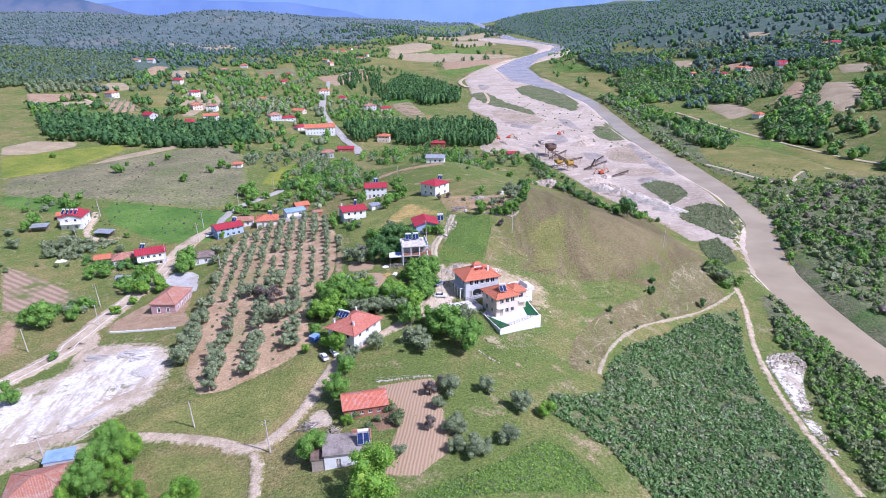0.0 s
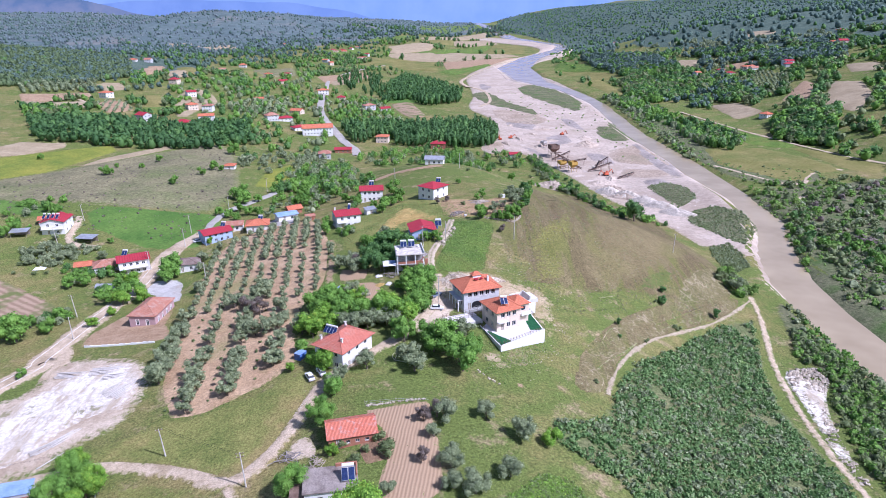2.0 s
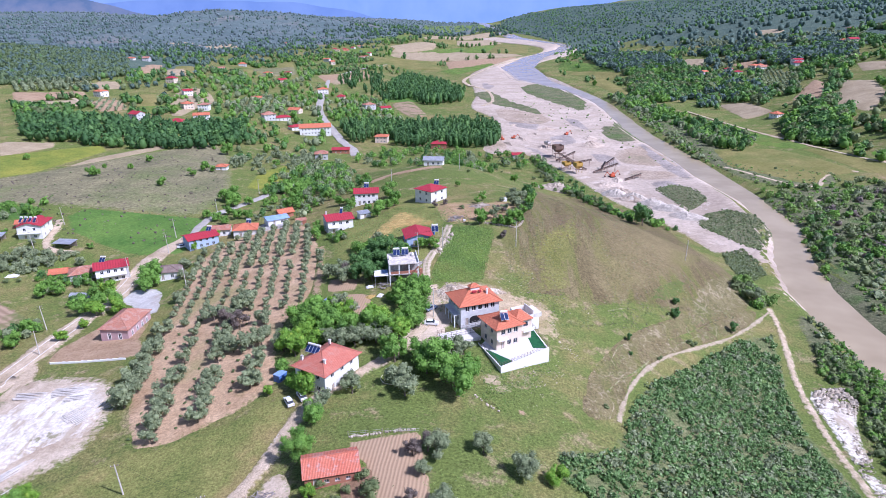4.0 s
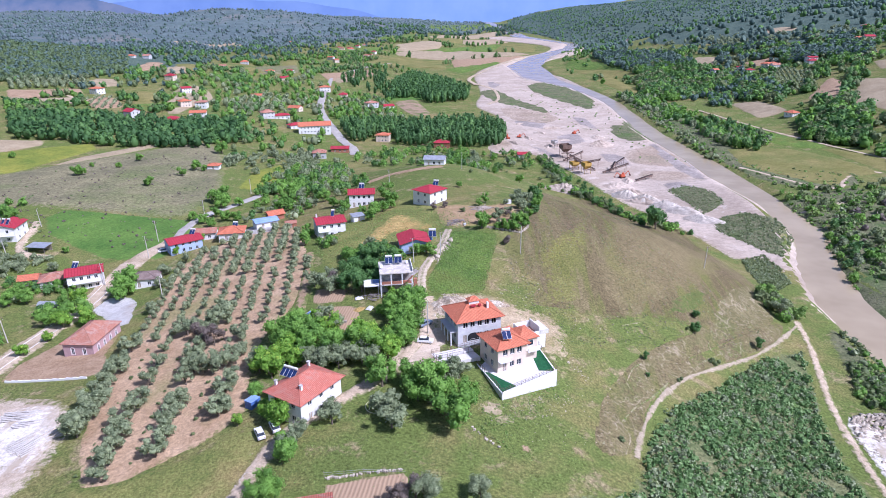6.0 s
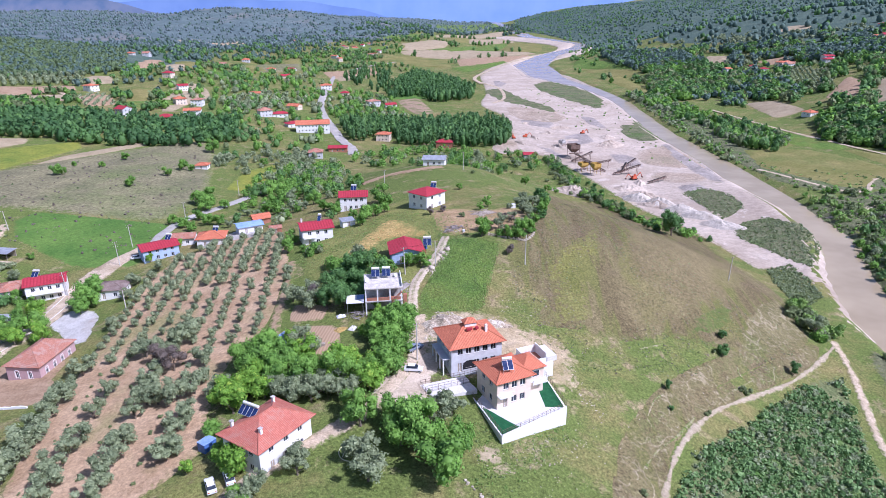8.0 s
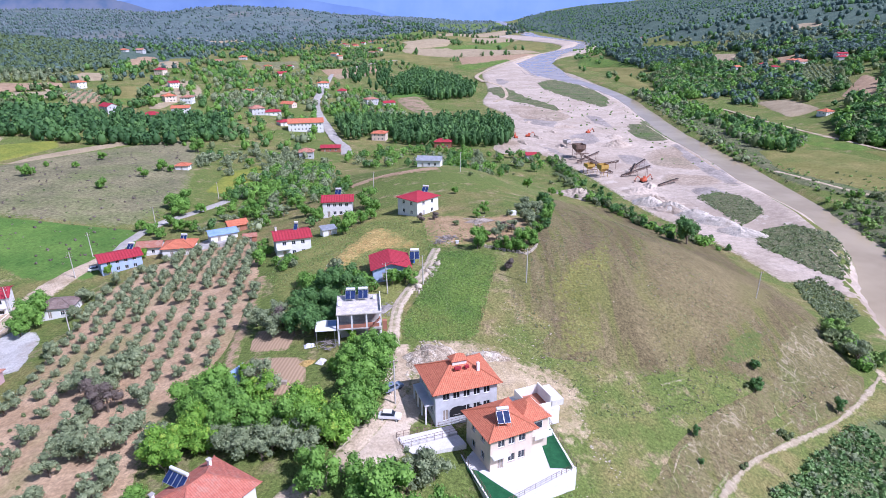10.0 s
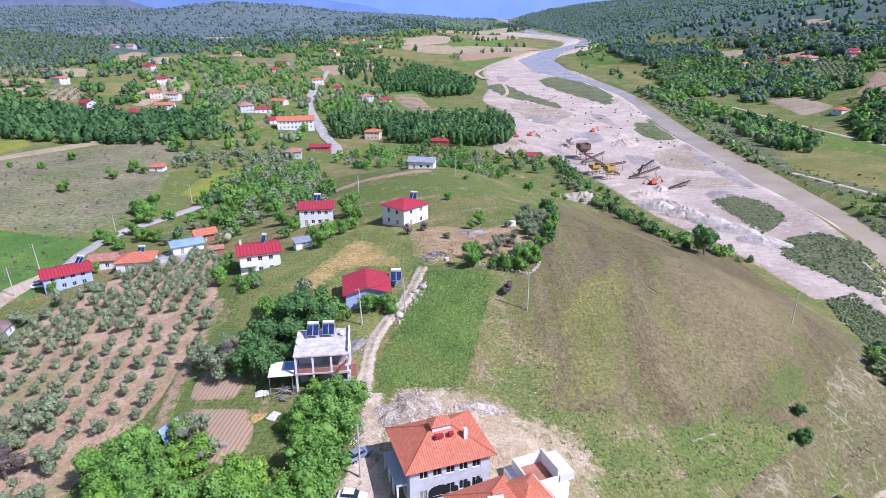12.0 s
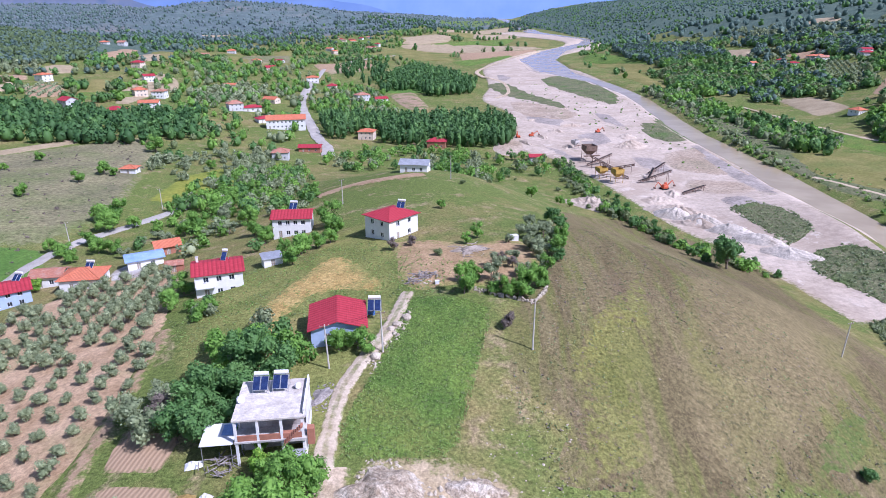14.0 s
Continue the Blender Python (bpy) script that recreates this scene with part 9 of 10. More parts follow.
for x, y, r in [(-111.1, 222.3, 3.4), (-114.7, 218.9, 3.6), (-118.3, 216.7, 3.2), (-120.4, 230.0, 2.8), (-103.5, 234.9, 3.8), (-106.6, 245.3, 3.0), (-131.2, 243.7, 1.8), (-127.9, 245.7, 1.8)]:
    tree("broadleaf", x, y, r, "green tree by village houses", "tree", "", 1.0)
for x, y, r in [(-185.6, 256.0, 3.0), (-196.0, 268.7, 2.6), (-165.2, 256.2, 2.6), (-155.5, 251.5, 2.6), (-165.1, 262.7, 2.4), (-152.9, 255.5, 2.2), (-165.6, 248.1, 2.2), (-169.0, 272.4, 2.0), (-140.1, 256.8, 2.2)]:
    tree("olive", x, y, r, "grey-green olive tree by a village house", "tree", "", 1.0)
for x, y, r in [(-182.5, 298.6, 3.6), (-173.5, 289.2, 3.0), (-190.6, 305.4, 2.6), (-190.9, 279.8, 3.2), (-191.7, 274.4, 2.6), (-206.6, 298.7, 1.8), (-140.9, 236.8, 3.0), (-135.4, 232.6, 2.6), (-139.9, 230.2, 2.4), (-129.3, 240.8, 1.4), (-124.5, 240.7, 1.4), (-144.7, 272.3, 1.5), (-185.7, 281.5, 1.4)]:
    tree("broadleaf", x, y, r, "green tree by a village house", "tree", "", 1.0)
for x, y, r in [(-167.7, 251.4, 1.6), (-169.0, 247.4, 1.4), (-166.8, 239.5, 1.2), (-159.2, 240.3, 1.4), (-174.9, 232.6, 1.6), (-180.4, 237.6, 1.4), (-155.0, 241.0, 1.2)]:
    tree("bush", x, y, r, "low bush by a field", "bush", "", 1.0)
for x, y, r in [(-201.8, 381.5, 3.2), (-198.8, 382.1, 2.4), (-152.0, 360.7, 3.0), (-189.1, 427.8, 2.6), (-190.1, 404.4, 2.0), (-207.0, 406.4, 1.6), (-143.8, 402.6, 3.2), (-145.4, 386.1, 2.6), (-109.5, 436.9, 2.6), (-264.2, 421.6, 2.2), (-152.1, 468.5, 5.0), (-138.7, 401.3, 2.0)]:
    tree("broadleaf", x, y, r, "lone round tree on the pasture", "tree", "lone trees on the pasture", 1.0)
for x, y, r in [(-106.6, 339.6, 3.4), (-95.8, 311.6, 2.8), (-102.2, 318.5, 2.6), (-98.7, 338.9, 2.4), (-99.2, 303.3, 2.2)]:
    tree("broadleaf", x, y, r, "green tree beside a field", "tree", "", 1.0)

GROVE = [(-83.0, 187.0), (-96.0, 253.0), (-83.0, 279.0), (-61.0, 288.0), (-49.0, 264.0), (-39.0, 227.0), (-38.0, 206.0), (-43.0, 191.0), (-42.0, 172.0), (-40.0, 165.0), (-45.0, 148.0), (-59.0, 141.0), (-67.0, 140.0), (-76.0, 159.0)]
gd = Vector((-0.17, 0.985))
gn = Vector((0.985, 0.17))
grove_poly = np.array(GROVE)
grng = random.Random(5)
for i in range(-14, 16):
    for j in range(-26, 36):
        p = Vector((-62, 205)) + gn * i * 5.1 + gd * j * (4.2 if i % 2 == 0 else 5.0) + Vector((grng.uniform(-0.5, 0.5), grng.uniform(-0.5, 0.5)))
        if not inside(np.array([p[:]]), grove_poly)[0] or grng.random() < 0.07:
            continue
        if p.y < 197:
            if i % 2:
                tree("bush", p.x, p.y, grng.uniform(0.4, 0.7), "small bush between olive rows", "bush", "small bushes between olive rows")
            else:
                lot = grng.random()
                if i > -3 and p.y > 166 and lot > 0.5:
                    if lot < 0.85:
                        tree("young", p.x, p.y, grng.uniform(1.1, 1.8), "young grey-green olive tree on bare reddish soil", "olive_tree", "young olive trees in the grove")
                    continue
                tree("olive", p.x, p.y, grng.uniform(2.7, 3.7) if i <= -3 else grng.uniform(2.2, 3.0), "grey-green olive tree on bare reddish soil", "olive_tree", "olive trees in the grove")
        else:
            tree("young", p.x, p.y, grng.uniform(1.3, 1.8) if p.y < 232 else grng.uniform(1.8, 2.5), "young grey-green olive tree on bare reddish soil", "olive_tree", "young olive trees in the grove")

spots = scatter([(-177.0, 260.0), (-171.0, 267.0), (-158.0, 266.0), (-147.0, 265.0), (-151.0, 254.0), (-156.0, 247.0), (-167.0, 248.0)], 46, 11, 2.2)
wood("garden_bushes", M["leaf_olive"], spots, np.random.default_rng(11).uniform(1.2, 2.2, len(spots)), "grey-green bushes and low trees by houses", "bushes", seed=11, sprays=110, spray=0.2, tall=0.9)
spots = scatter([(-153.0, 247.0), (-146.0, 250.0), (-134.0, 248.0), (-126.0, 243.0), (-128.0, 238.0), (-135.0, 237.0), (-139.0, 232.0), (-146.0, 236.0)], 24, 12, 2.4)
wood("garden_bushes", (M["leaf_green"], M["leaf_green"], M["leaf_olive"], M["leaf_dark"]), spots, np.random.default_rng(12).uniform(1.2, 2.2, len(spots)), "green garden trees in front of a house", "bushes", seed=12, sprays=130, spray=0.19, tall=1.0)
spots = scatter([(-135.0, 202.0), (-134.0, 209.0), (-129.0, 212.0), (-126.0, 205.0), (-128.0, 199.0), (-130.0, 194.0)], 16, 13, 2.4)
wood("garden_bushes", (M["leaf_green"], M["leaf_green"], M["leaf_olive"], M["leaf_dark"]), spots, np.random.default_rng(13).uniform(1.4, 2.3, len(spots)), "green bushes along a field edge", "bushes", seed=13, sprays=130, spray=0.19, tall=0.9)
spots = scatter([(-129.0, 227.0), (-125.0, 229.0), (-121.0, 223.0), (-125.0, 221.0)], 6, 14, 2)
wood("garden_bushes", (M["leaf_green"], M["leaf_green"], M["leaf_olive"], M["leaf_dark"]), spots, np.random.default_rng(14).uniform(1.3, 2.0, len(spots)), "green bushes in a garden", "bushes", seed=14, sprays=130, spray=0.19, tall=0.9)
spots = scatter([(-29.0, 225.0), (-29.0, 235.0), (-25.0, 238.0), (-19.0, 238.0), (-12.0, 231.0), (-11.0, 226.0), (-19.0, 226.0), (-19.0, 221.0), (-23.0, 225.0), (-25.0, 217.0)], 14, 15, 3.2)
wood("garden_bushes", (M["leaf_green"], M["leaf_green"], M["leaf_olive"], M["leaf_dark"]), spots, np.random.default_rng(15).uniform(1.9, 2.9, len(spots)), "green trees behind an unfinished house", "trees", seed=15, sprays=340, spray=0.125, tall=1.1)
spots = scatter([(-42.0, 255.0), (-38.0, 256.0), (-35.0, 249.0), (-38.0, 244.0)], 5, 16, 2.5)
wood("garden_bushes", (M["leaf_green"], M["leaf_green"], M["leaf_olive"], M["leaf_dark"]), spots, np.random.default_rng(16).uniform(1.4, 2.2, len(spots)), "green trees on the hill edge", "trees", seed=16, sprays=200, spray=0.15, tall=1.0)
spots = scatter([(-94.0, 426.0), (-56.0, 431.0), (-27.0, 316.0), (-38.0, 285.0), (-60.0, 292.0), (-91.0, 312.0), (-102.0, 344.0)], 46, 17, 4)
wood("village_trees", (M["leaf_green"], M["leaf_green"], M["leaf_olive"], M["leaf_dark"]), spots, np.random.default_rng(17).uniform(1.8, 3.2, len(spots)), "green trees among village houses", "trees", seed=17, sprays=84, spray=0.18, tall=1.1)
spots = scatter([(-189.0, 546.0), (-153.0, 585.0), (-128.0, 451.0), (-150.0, 434.0)], 22, 18, 4)
wood("village_trees", (M["leaf_dark"], M["leaf_dark"], M["leaf_green"], M["leaf_scrub"]), spots, np.random.default_rng(18).uniform(2.0, 3.8, len(spots)), "dark green trees at the edge of a pasture", "trees", seed=18, sprays=71, spray=0.2, tall=1.2)
spots = scatter([(-213.0, 319.0), (-192.0, 324.0), (-179.0, 305.0), (-187.0, 294.0), (-196.0, 283.0), (-208.0, 293.0)], 12, 19, 4)
wood("village_trees", (M["leaf_green"], M["leaf_green"], M["leaf_olive"], M["leaf_dark"]), spots, np.random.default_rng(19).uniform(1.8, 3.0, len(spots)), "green trees beside a white house", "trees", seed=19, sprays=140, spray=0.17, tall=1.0)
spots = scatter([(-100.0, 629.0), (-40.0, 647.0), (17.0, 663.0), (46.0, 649.0), (52.0, 597.0), (42.0, 553.0), (16.0, 544.0), (-42.0, 554.0), (-77.0, 561.0)], 330, 20, 4)
wood("poplar_strip", (M["leaf_poplar"], M["leaf_poplar"], M["leaf_dark"]), spots, np.random.default_rng(20).uniform(2.4, 3.4, len(spots)), "dense strip of tall poplars", "poplars", seed=20, tall=3.0, squash=1.9, sprays=60, spray=0.36)
spots = scatter([(-70.0, 824.0), (-84.0, 993.0), (-67.0, 1170.0), (-12.0, 1056.0), (27.0, 926.0), (20.0, 831.0), (-20.0, 808.0), (-46.0, 856.0)], 420, 21, 5)
wood("poplar_block", (M["leaf_poplar"], M["leaf_poplar"], M["leaf_dark"]), spots, np.random.default_rng(21).uniform(3.0, 4.0, len(spots)), "dense block of tall poplars", "poplars", seed=21, tall=2.6, squash=1.7, sprays=50, spray=0.4)
spots = scatter([(-295.0, 469.0), (-348.0, 546.0), (-283.0, 572.0), (-227.0, 570.0), (-182.0, 600.0), (-154.0, 522.0), (-174.0, 482.0), (-203.0, 470.0), (-235.0, 467.0), (-272.0, 478.0)], 300, 22, 5)
wood("tree_belt", (M["leaf_poplar"], M["leaf_dark"], M["leaf_poplar"]), spots, np.random.default_rng(22).uniform(3.3, 4.8, len(spots)), "dense belt of dark green trees", "trees", seed=22, tall=1.6, sprays=44, spray=0.3)
spots = scatter([(-339.0, 815.0), (-294.0, 963.0), (-210.0, 1047.0), (-144.0, 756.0), (-103.0, 577.0), (-92.0, 467.0), (-118.0, 463.0), (-156.0, 521.0), (-206.0, 614.0), (-255.0, 636.0)], 300, 23, 5)
wood("village_trees", (M["leaf_green"], M["leaf_green"], M["leaf_olive"], M["leaf_dark"]), spots, np.random.default_rng(23).uniform(2.6, 4.8, len(spots)), "green trees among valley houses", "trees", seed=23, sprays=58, spray=0.21)
spots = scatter([(-149.0, 827.0), (-113.0, 859.0), (-75.0, 827.0), (-42.0, 669.0), (-89.0, 625.0), (-117.0, 675.0)], 140, 24, 5)
wood("village_trees", (M["leaf_green"], M["leaf_green"], M["leaf_olive"], M["leaf_dark"]), spots, np.random.default_rng(24).uniform(2.6, 4.6, len(spots)), "green trees among valley houses", "trees", seed=24, sprays=52, spray=0.22)
spots = scatter([(-66.0, 481.0), (-64.0, 517.0), (-15.0, 543.0), (20.0, 528.0), (68.0, 512.0), (83.0, 478.0), (73.0, 470.0), (42.0, 482.0), (5.0, 364.0), (-27.0, 480.0), (-45.0, 443.0)], 150, 25, 3)
wood("village_trees", (M["leaf_green"], M["leaf_green"], M["leaf_olive"], M["leaf_dark"]), spots, np.random.default_rng(25).uniform(2.0, 3.8, len(spots)), "green trees at the foot of the hill", "trees", seed=25, sprays=71, spray=0.2)
spots = scatter([(-98.0, 365.0), (-102.0, 407.0), (-82.0, 448.0), (-63.0, 443.0), (-52.0, 367.0), (-60.0, 347.0), (-78.0, 353.0)], 90, 26, 3)
wood("village_trees", (M["leaf_green"], M["leaf_green"], M["leaf_olive"], M["leaf_dark"]), spots, np.random.default_rng(26).uniform(2.2, 3.8, len(spots)), "green trees among village houses", "trees", seed=26, sprays=91, spray=0.18)
spots = scatter([(-134.0, 467.0), (-92.0, 493.0), (-71.0, 466.0), (-77.0, 428.0), (-107.0, 425.0), (-110.0, 392.0), (-138.0, 427.0)], 70, 27, 3)
wood("village_trees", M["leaf_olive"], spots, np.random.default_rng(27).uniform(1.6, 3.0, len(spots)), "low trees and bushes by the fields", "trees", seed=27, sprays=90, spray=0.22)
spots = scatter([(-162.0, 1195.0), (-112.0, 1184.0), (-64.0, 783.0), (-111.0, 894.0), (-167.0, 1000.0)], 80, 28, 5)
wood("poplars", (M["leaf_poplar"], M["leaf_poplar"], M["leaf_dark"]), spots, np.random.default_rng(28).uniform(2.6, 3.6, len(spots)), "tall poplars in the valley", "poplars", seed=28, tall=2.6, squash=1.7, sprays=40, spray=0.4)
spots = planted([(-222.0, 673.0), (-217.0, 764.0), (-182.0, 770.0), (-164.0, 679.0), (-190.0, 625.0)], 8, 10, 29)
wood("olive_wood", M["leaf_olive"], spots, np.random.default_rng(29).uniform(2.6, 3.6, len(spots)), "olive orchard in the valley", "trees", seed=29, sprays=45, spray=0.36)
spots = planted([(-479.0, 747.0), (-415.0, 787.0), (-384.0, 729.0), (-449.0, 694.0)], 7.5, 35, 30)
wood("olive_wood", M["leaf_olive"], spots, np.random.default_rng(30).uniform(2.6, 3.8, len(spots)), "olive orchard on a slope", "trees", seed=30, sprays=36, spray=0.38)
spots = scatter([(-628.0, 898.0), (-533.0, 962.0), (-489.0, 1027.0), (-394.0, 841.0), (-422.0, 775.0), (-495.0, 711.0)], 1500, 31, 3.6)
wood("pine_wood", (M["leaf_spur"], M["leaf_spur"], M["leaf_pine"]), spots, np.random.default_rng(31).uniform(3.0, 4.4, len(spots)), "pine wood on a low hill", "pines", seed=31, tall=1.4, sprays=16, spray=0.4)
spots = scatter([(-435.0, 824.0), (-398.0, 970.0), (-295.0, 1448.0), (-160.0, 1656.0), (-118.0, 1240.0), (-210.0, 1047.0), (-294.0, 963.0), (-339.0, 815.0), (-340.0, 702.0)], 480, 32, 0, True)
wood("valley_trees", (M["leaf_dark"], M["leaf_dark"], M["leaf_green"], M["leaf_scrub"]), spots, np.random.default_rng(32).uniform(3.2, 5.2, len(spots)), "trees and hedges of the valley plain", "trees", seed=32, sprays=21, spray=0.34)
spots = scatter([(-431.0, 667.0), (-355.0, 676.0), (-293.0, 709.0), (-249.0, 622.0), (-289.0, 584.0), (-366.0, 571.0)], 120, 33, 0, True)
wood("valley_trees", (M["leaf_dark"], M["leaf_dark"], M["leaf_green"], M["leaf_scrub"]), spots, np.random.default_rng(33).uniform(3.0, 5.0, len(spots)), "trees beside fields", "trees", seed=33, sprays=27, spray=0.36)
spots = scatter([(-923.0, 1880.0), (-197.0, 2016.0), (-160.0, 1656.0), (-295.0, 1448.0), (-398.0, 970.0), (-424.0, 896.0)], 600, 34, 0, True)
wood("valley_trees", (M["leaf_pine"], M["leaf_pine"], M["leaf_dark"]), spots, np.random.default_rng(34).uniform(4.0, 6.5, len(spots)), "dark trees at the foot of hills", "trees", seed=34, sprays=16, spray=0.42)
spots = scatter([(-205.0, 2087.0), (122.0, 2906.0), (246.0, 2086.0), (129.0, 1677.0), (37.0, 1263.0), (-129.0, 1468.0)], 110, 35, 0, True)
wood("plain_trees", (M["leaf_dark"], M["leaf_dark"], M["leaf_green"], M["leaf_scrub"]), spots, np.random.default_rng(35).uniform(4.0, 7.0, len(spots)), "scattered trees on the plain", "trees", seed=35, sprays=24, spray=0.42, tall=1.6)
spots = scatter([(-471.0, 2284.0), (-152.0, 3645.0), (302.0, 4054.0), (426.0, 3418.0), (230.0, 3059.0), (-193.0, 2149.0)], 500, 36, 0, True)
wood("plain_trees", (M["leaf_pine"], M["leaf_pine"], M["leaf_dark"]), spots, np.random.default_rng(36).uniform(6.0, 9.0, len(spots)), "far trees across the valley", "trees", seed=36, sprays=14, spray=0.5)
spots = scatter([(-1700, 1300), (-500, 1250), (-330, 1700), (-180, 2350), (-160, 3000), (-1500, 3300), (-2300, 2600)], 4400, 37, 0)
wood("far_wood", (M["leaf_hazed_maquis"], M["leaf_pine"]), spots, np.random.default_rng(37).uniform(3.5, 7.5, len(spots)), "wooded hill slopes far off", "forest", seed=37, sprays=2, spray=0.5)
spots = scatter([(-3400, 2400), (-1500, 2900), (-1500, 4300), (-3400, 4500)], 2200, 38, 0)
wood("far_wood", (M["leaf_hazed_maquis"], M["leaf_pine"]), spots, np.random.default_rng(38).uniform(6.0, 11.0, len(spots)), "wooded hill slopes far off", "forest", seed=38, sprays=2, spray=0.55)
spots = scatter([(304.0, 1126.0), (339.0, 1110.0), (378.0, 1048.0), (388.0, 969.0), (359.0, 876.0), (309.0, 850.0), (263.0, 815.0), (244.0, 862.0)], 330, 39, 5)
wood("river_wood", (M["leaf_dark"], M["leaf_dark"], M["leaf_green"], M["leaf_scrub"]), spots, np.random.default_rng(39).uniform(4.5, 7.0, len(spots)), "dark wood above the river", "trees", seed=39, sprays=60, spray=0.36)
spots = scatter([(292.0, 1402.0), (339.0, 1365.0), (378.0, 1181.0), (378.0, 1048.0), (313.0, 1111.0), (285.0, 1222.0)], 330, 40, 4)
wood("river_wood", (M["leaf_pine"], M["leaf_pine"], M["leaf_dark"]), spots, np.random.default_rng(40).uniform(4.5, 7.0, len(spots)), "dark pine wood above the river", "trees", seed=40, sprays=36, spray=0.38)
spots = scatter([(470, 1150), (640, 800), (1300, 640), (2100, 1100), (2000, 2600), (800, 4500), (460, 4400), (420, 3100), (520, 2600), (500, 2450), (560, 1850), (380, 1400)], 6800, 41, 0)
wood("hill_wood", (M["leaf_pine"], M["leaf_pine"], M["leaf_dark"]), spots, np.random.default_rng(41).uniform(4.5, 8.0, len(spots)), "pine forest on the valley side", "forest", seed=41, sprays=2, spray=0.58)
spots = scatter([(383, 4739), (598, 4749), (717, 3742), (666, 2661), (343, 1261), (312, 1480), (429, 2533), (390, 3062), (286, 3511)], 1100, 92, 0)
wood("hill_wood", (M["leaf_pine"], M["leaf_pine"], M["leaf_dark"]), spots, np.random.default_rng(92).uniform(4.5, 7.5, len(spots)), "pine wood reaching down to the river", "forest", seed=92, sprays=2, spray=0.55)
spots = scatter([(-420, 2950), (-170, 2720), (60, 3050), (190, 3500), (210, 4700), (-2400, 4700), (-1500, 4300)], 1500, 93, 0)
wood("plain_trees", (M["leaf_hazed_maquis"], M["leaf_pine"]), spots, np.random.default_rng(93).uniform(5, 9, len(spots)), "far trees at the valley head", "trees", seed=93, sprays=2, spray=0.55)
spots = scatter([(407.0, 1133.0), (479.0, 1097.0), (597.0, 993.0), (526.0, 872.0), (488.0, 907.0), (452.0, 948.0), (407.0, 1017.0)], 330, 42, 5, True)
wood("hill_wood", (M["leaf_pine"], M["leaf_pine"], M["leaf_dark"]), spots, np.random.default_rng(42).uniform(4.0, 6.5, len(spots)), "pine wood on the valley side", "forest", seed=42, sprays=40, spray=0.38)
spots = scatter([(379.0, 926.0), (408.0, 927.0), (374.0, 807.0), (376.0, 761.0), (344.0, 717.0), (343.0, 806.0)], 90, 43, 4)
wood("hill_trees", (M["leaf_dark"], M["leaf_dark"], M["leaf_green"], M["leaf_scrub"]), spots, np.random.default_rng(43).uniform(3.5, 5.5, len(spots)), "trees beside an orchard", "trees", seed=43, sprays=60, spray=0.34)
spots = scatter([(324.0, 634.0), (347.0, 633.0), (358.0, 591.0), (320.0, 524.0), (301.0, 541.0), (291.0, 560.0)], 130, 44, 4)
wood("hill_trees", (M["leaf_dark"], M["leaf_dark"], M["leaf_green"], M["leaf_scrub"]), spots, np.random.default_rng(44).uniform(3.6, 6.0, len(spots)), "trees beside a farm road", "trees", seed=44, sprays=70, spray=0.33)
spots = planted([(414.0, 926.0), (440.0, 921.0), (451.0, 831.0), (381.0, 747.0), (382.0, 823.0)], 6.5, 25, 45)
wood("hill_orchard", M["leaf_olive"], spots, np.random.default_rng(45).uniform(1.8, 2.6, len(spots)), "olive orchard in rows on a slope", "trees", seed=45, sprays=30, spray=0.4)
spots = scatter([(243.0, 648.0), (263.0, 652.0), (269.0, 568.0), (248.0, 543.0), (223.0, 554.0), (224.0, 598.0)], 140, 46, 3.5)
wood("hill_trees", (M["leaf_green"], M["leaf_green"], M["leaf_olive"], M["leaf_dark"]), spots, np.random.default_rng(46).uniform(2.6, 4.0, len(spots)), "young wood by the river", "trees", seed=46, sprays=80, spray=0.3)
spots = scatter([(216.0, 890.0), (251.0, 860.0), (256.0, 705.0), (230.0, 620.0), (223.0, 657.0), (213.0, 753.0)], 120, 47, 4)
wood("bank_trees", (M["leaf_green"], M["leaf_green"], M["leaf_olive"], M["leaf_dark"]), spots, np.random.default_rng(47).uniform(2.6, 4.6, len(spots)), "trees along the river bank", "trees", seed=47, sprays=60, spray=0.32)
spots = scatter([(-541.0, 1573.0), (-336.0, 1774.0), (5.0, 2348.0), (4.0, 1780.0), (-92.0, 1155.0), (-121.0, 979.0), (-138.0, 705.0), (-220.0, 689.0), (-323.0, 953.0)], 300, 48, 0, True)
wood("valley_trees", (M["leaf_dark"], M["leaf_dark"], M["leaf_green"], M["leaf_scrub"]), spots, np.random.default_rng(48).uniform(2.6, 4.8, len(spots)), "trees between the fields of the valley", "trees", seed=48, sprays=21, spray=0.34, tall=1.4)
spots = scatter([(-581.0, 869.0), (-541.0, 1573.0), (-323.0, 953.0), (-298.0, 706.0), (-491.0, 722.0)], 260, 49, 0, True)
wood("valley_trees", (M["leaf_pine"], M["leaf_pine"], M["leaf_dark"]), spots, np.random.default_rng(49).uniform(2.8, 5.0, len(spots)), "dark trees of the valley plain", "trees", seed=49, sprays=20, spray=0.36)
spots = scatter([(555.0, 1088.0), (708.0, 1022.0), (339.0, 406.0), (295.0, 465.0), (327.0, 555.0), (356.0, 675.0)], 420, 50, 0, True)
wood("hillside_trees", (M["leaf_dark"], M["leaf_dark"], M["leaf_green"], M["leaf_scrub"]), spots, np.random.default_rng(50).uniform(3.4, 6.0, len(spots)), "dark trees on the valley side", "trees", seed=50, sprays=24, spray=0.36)
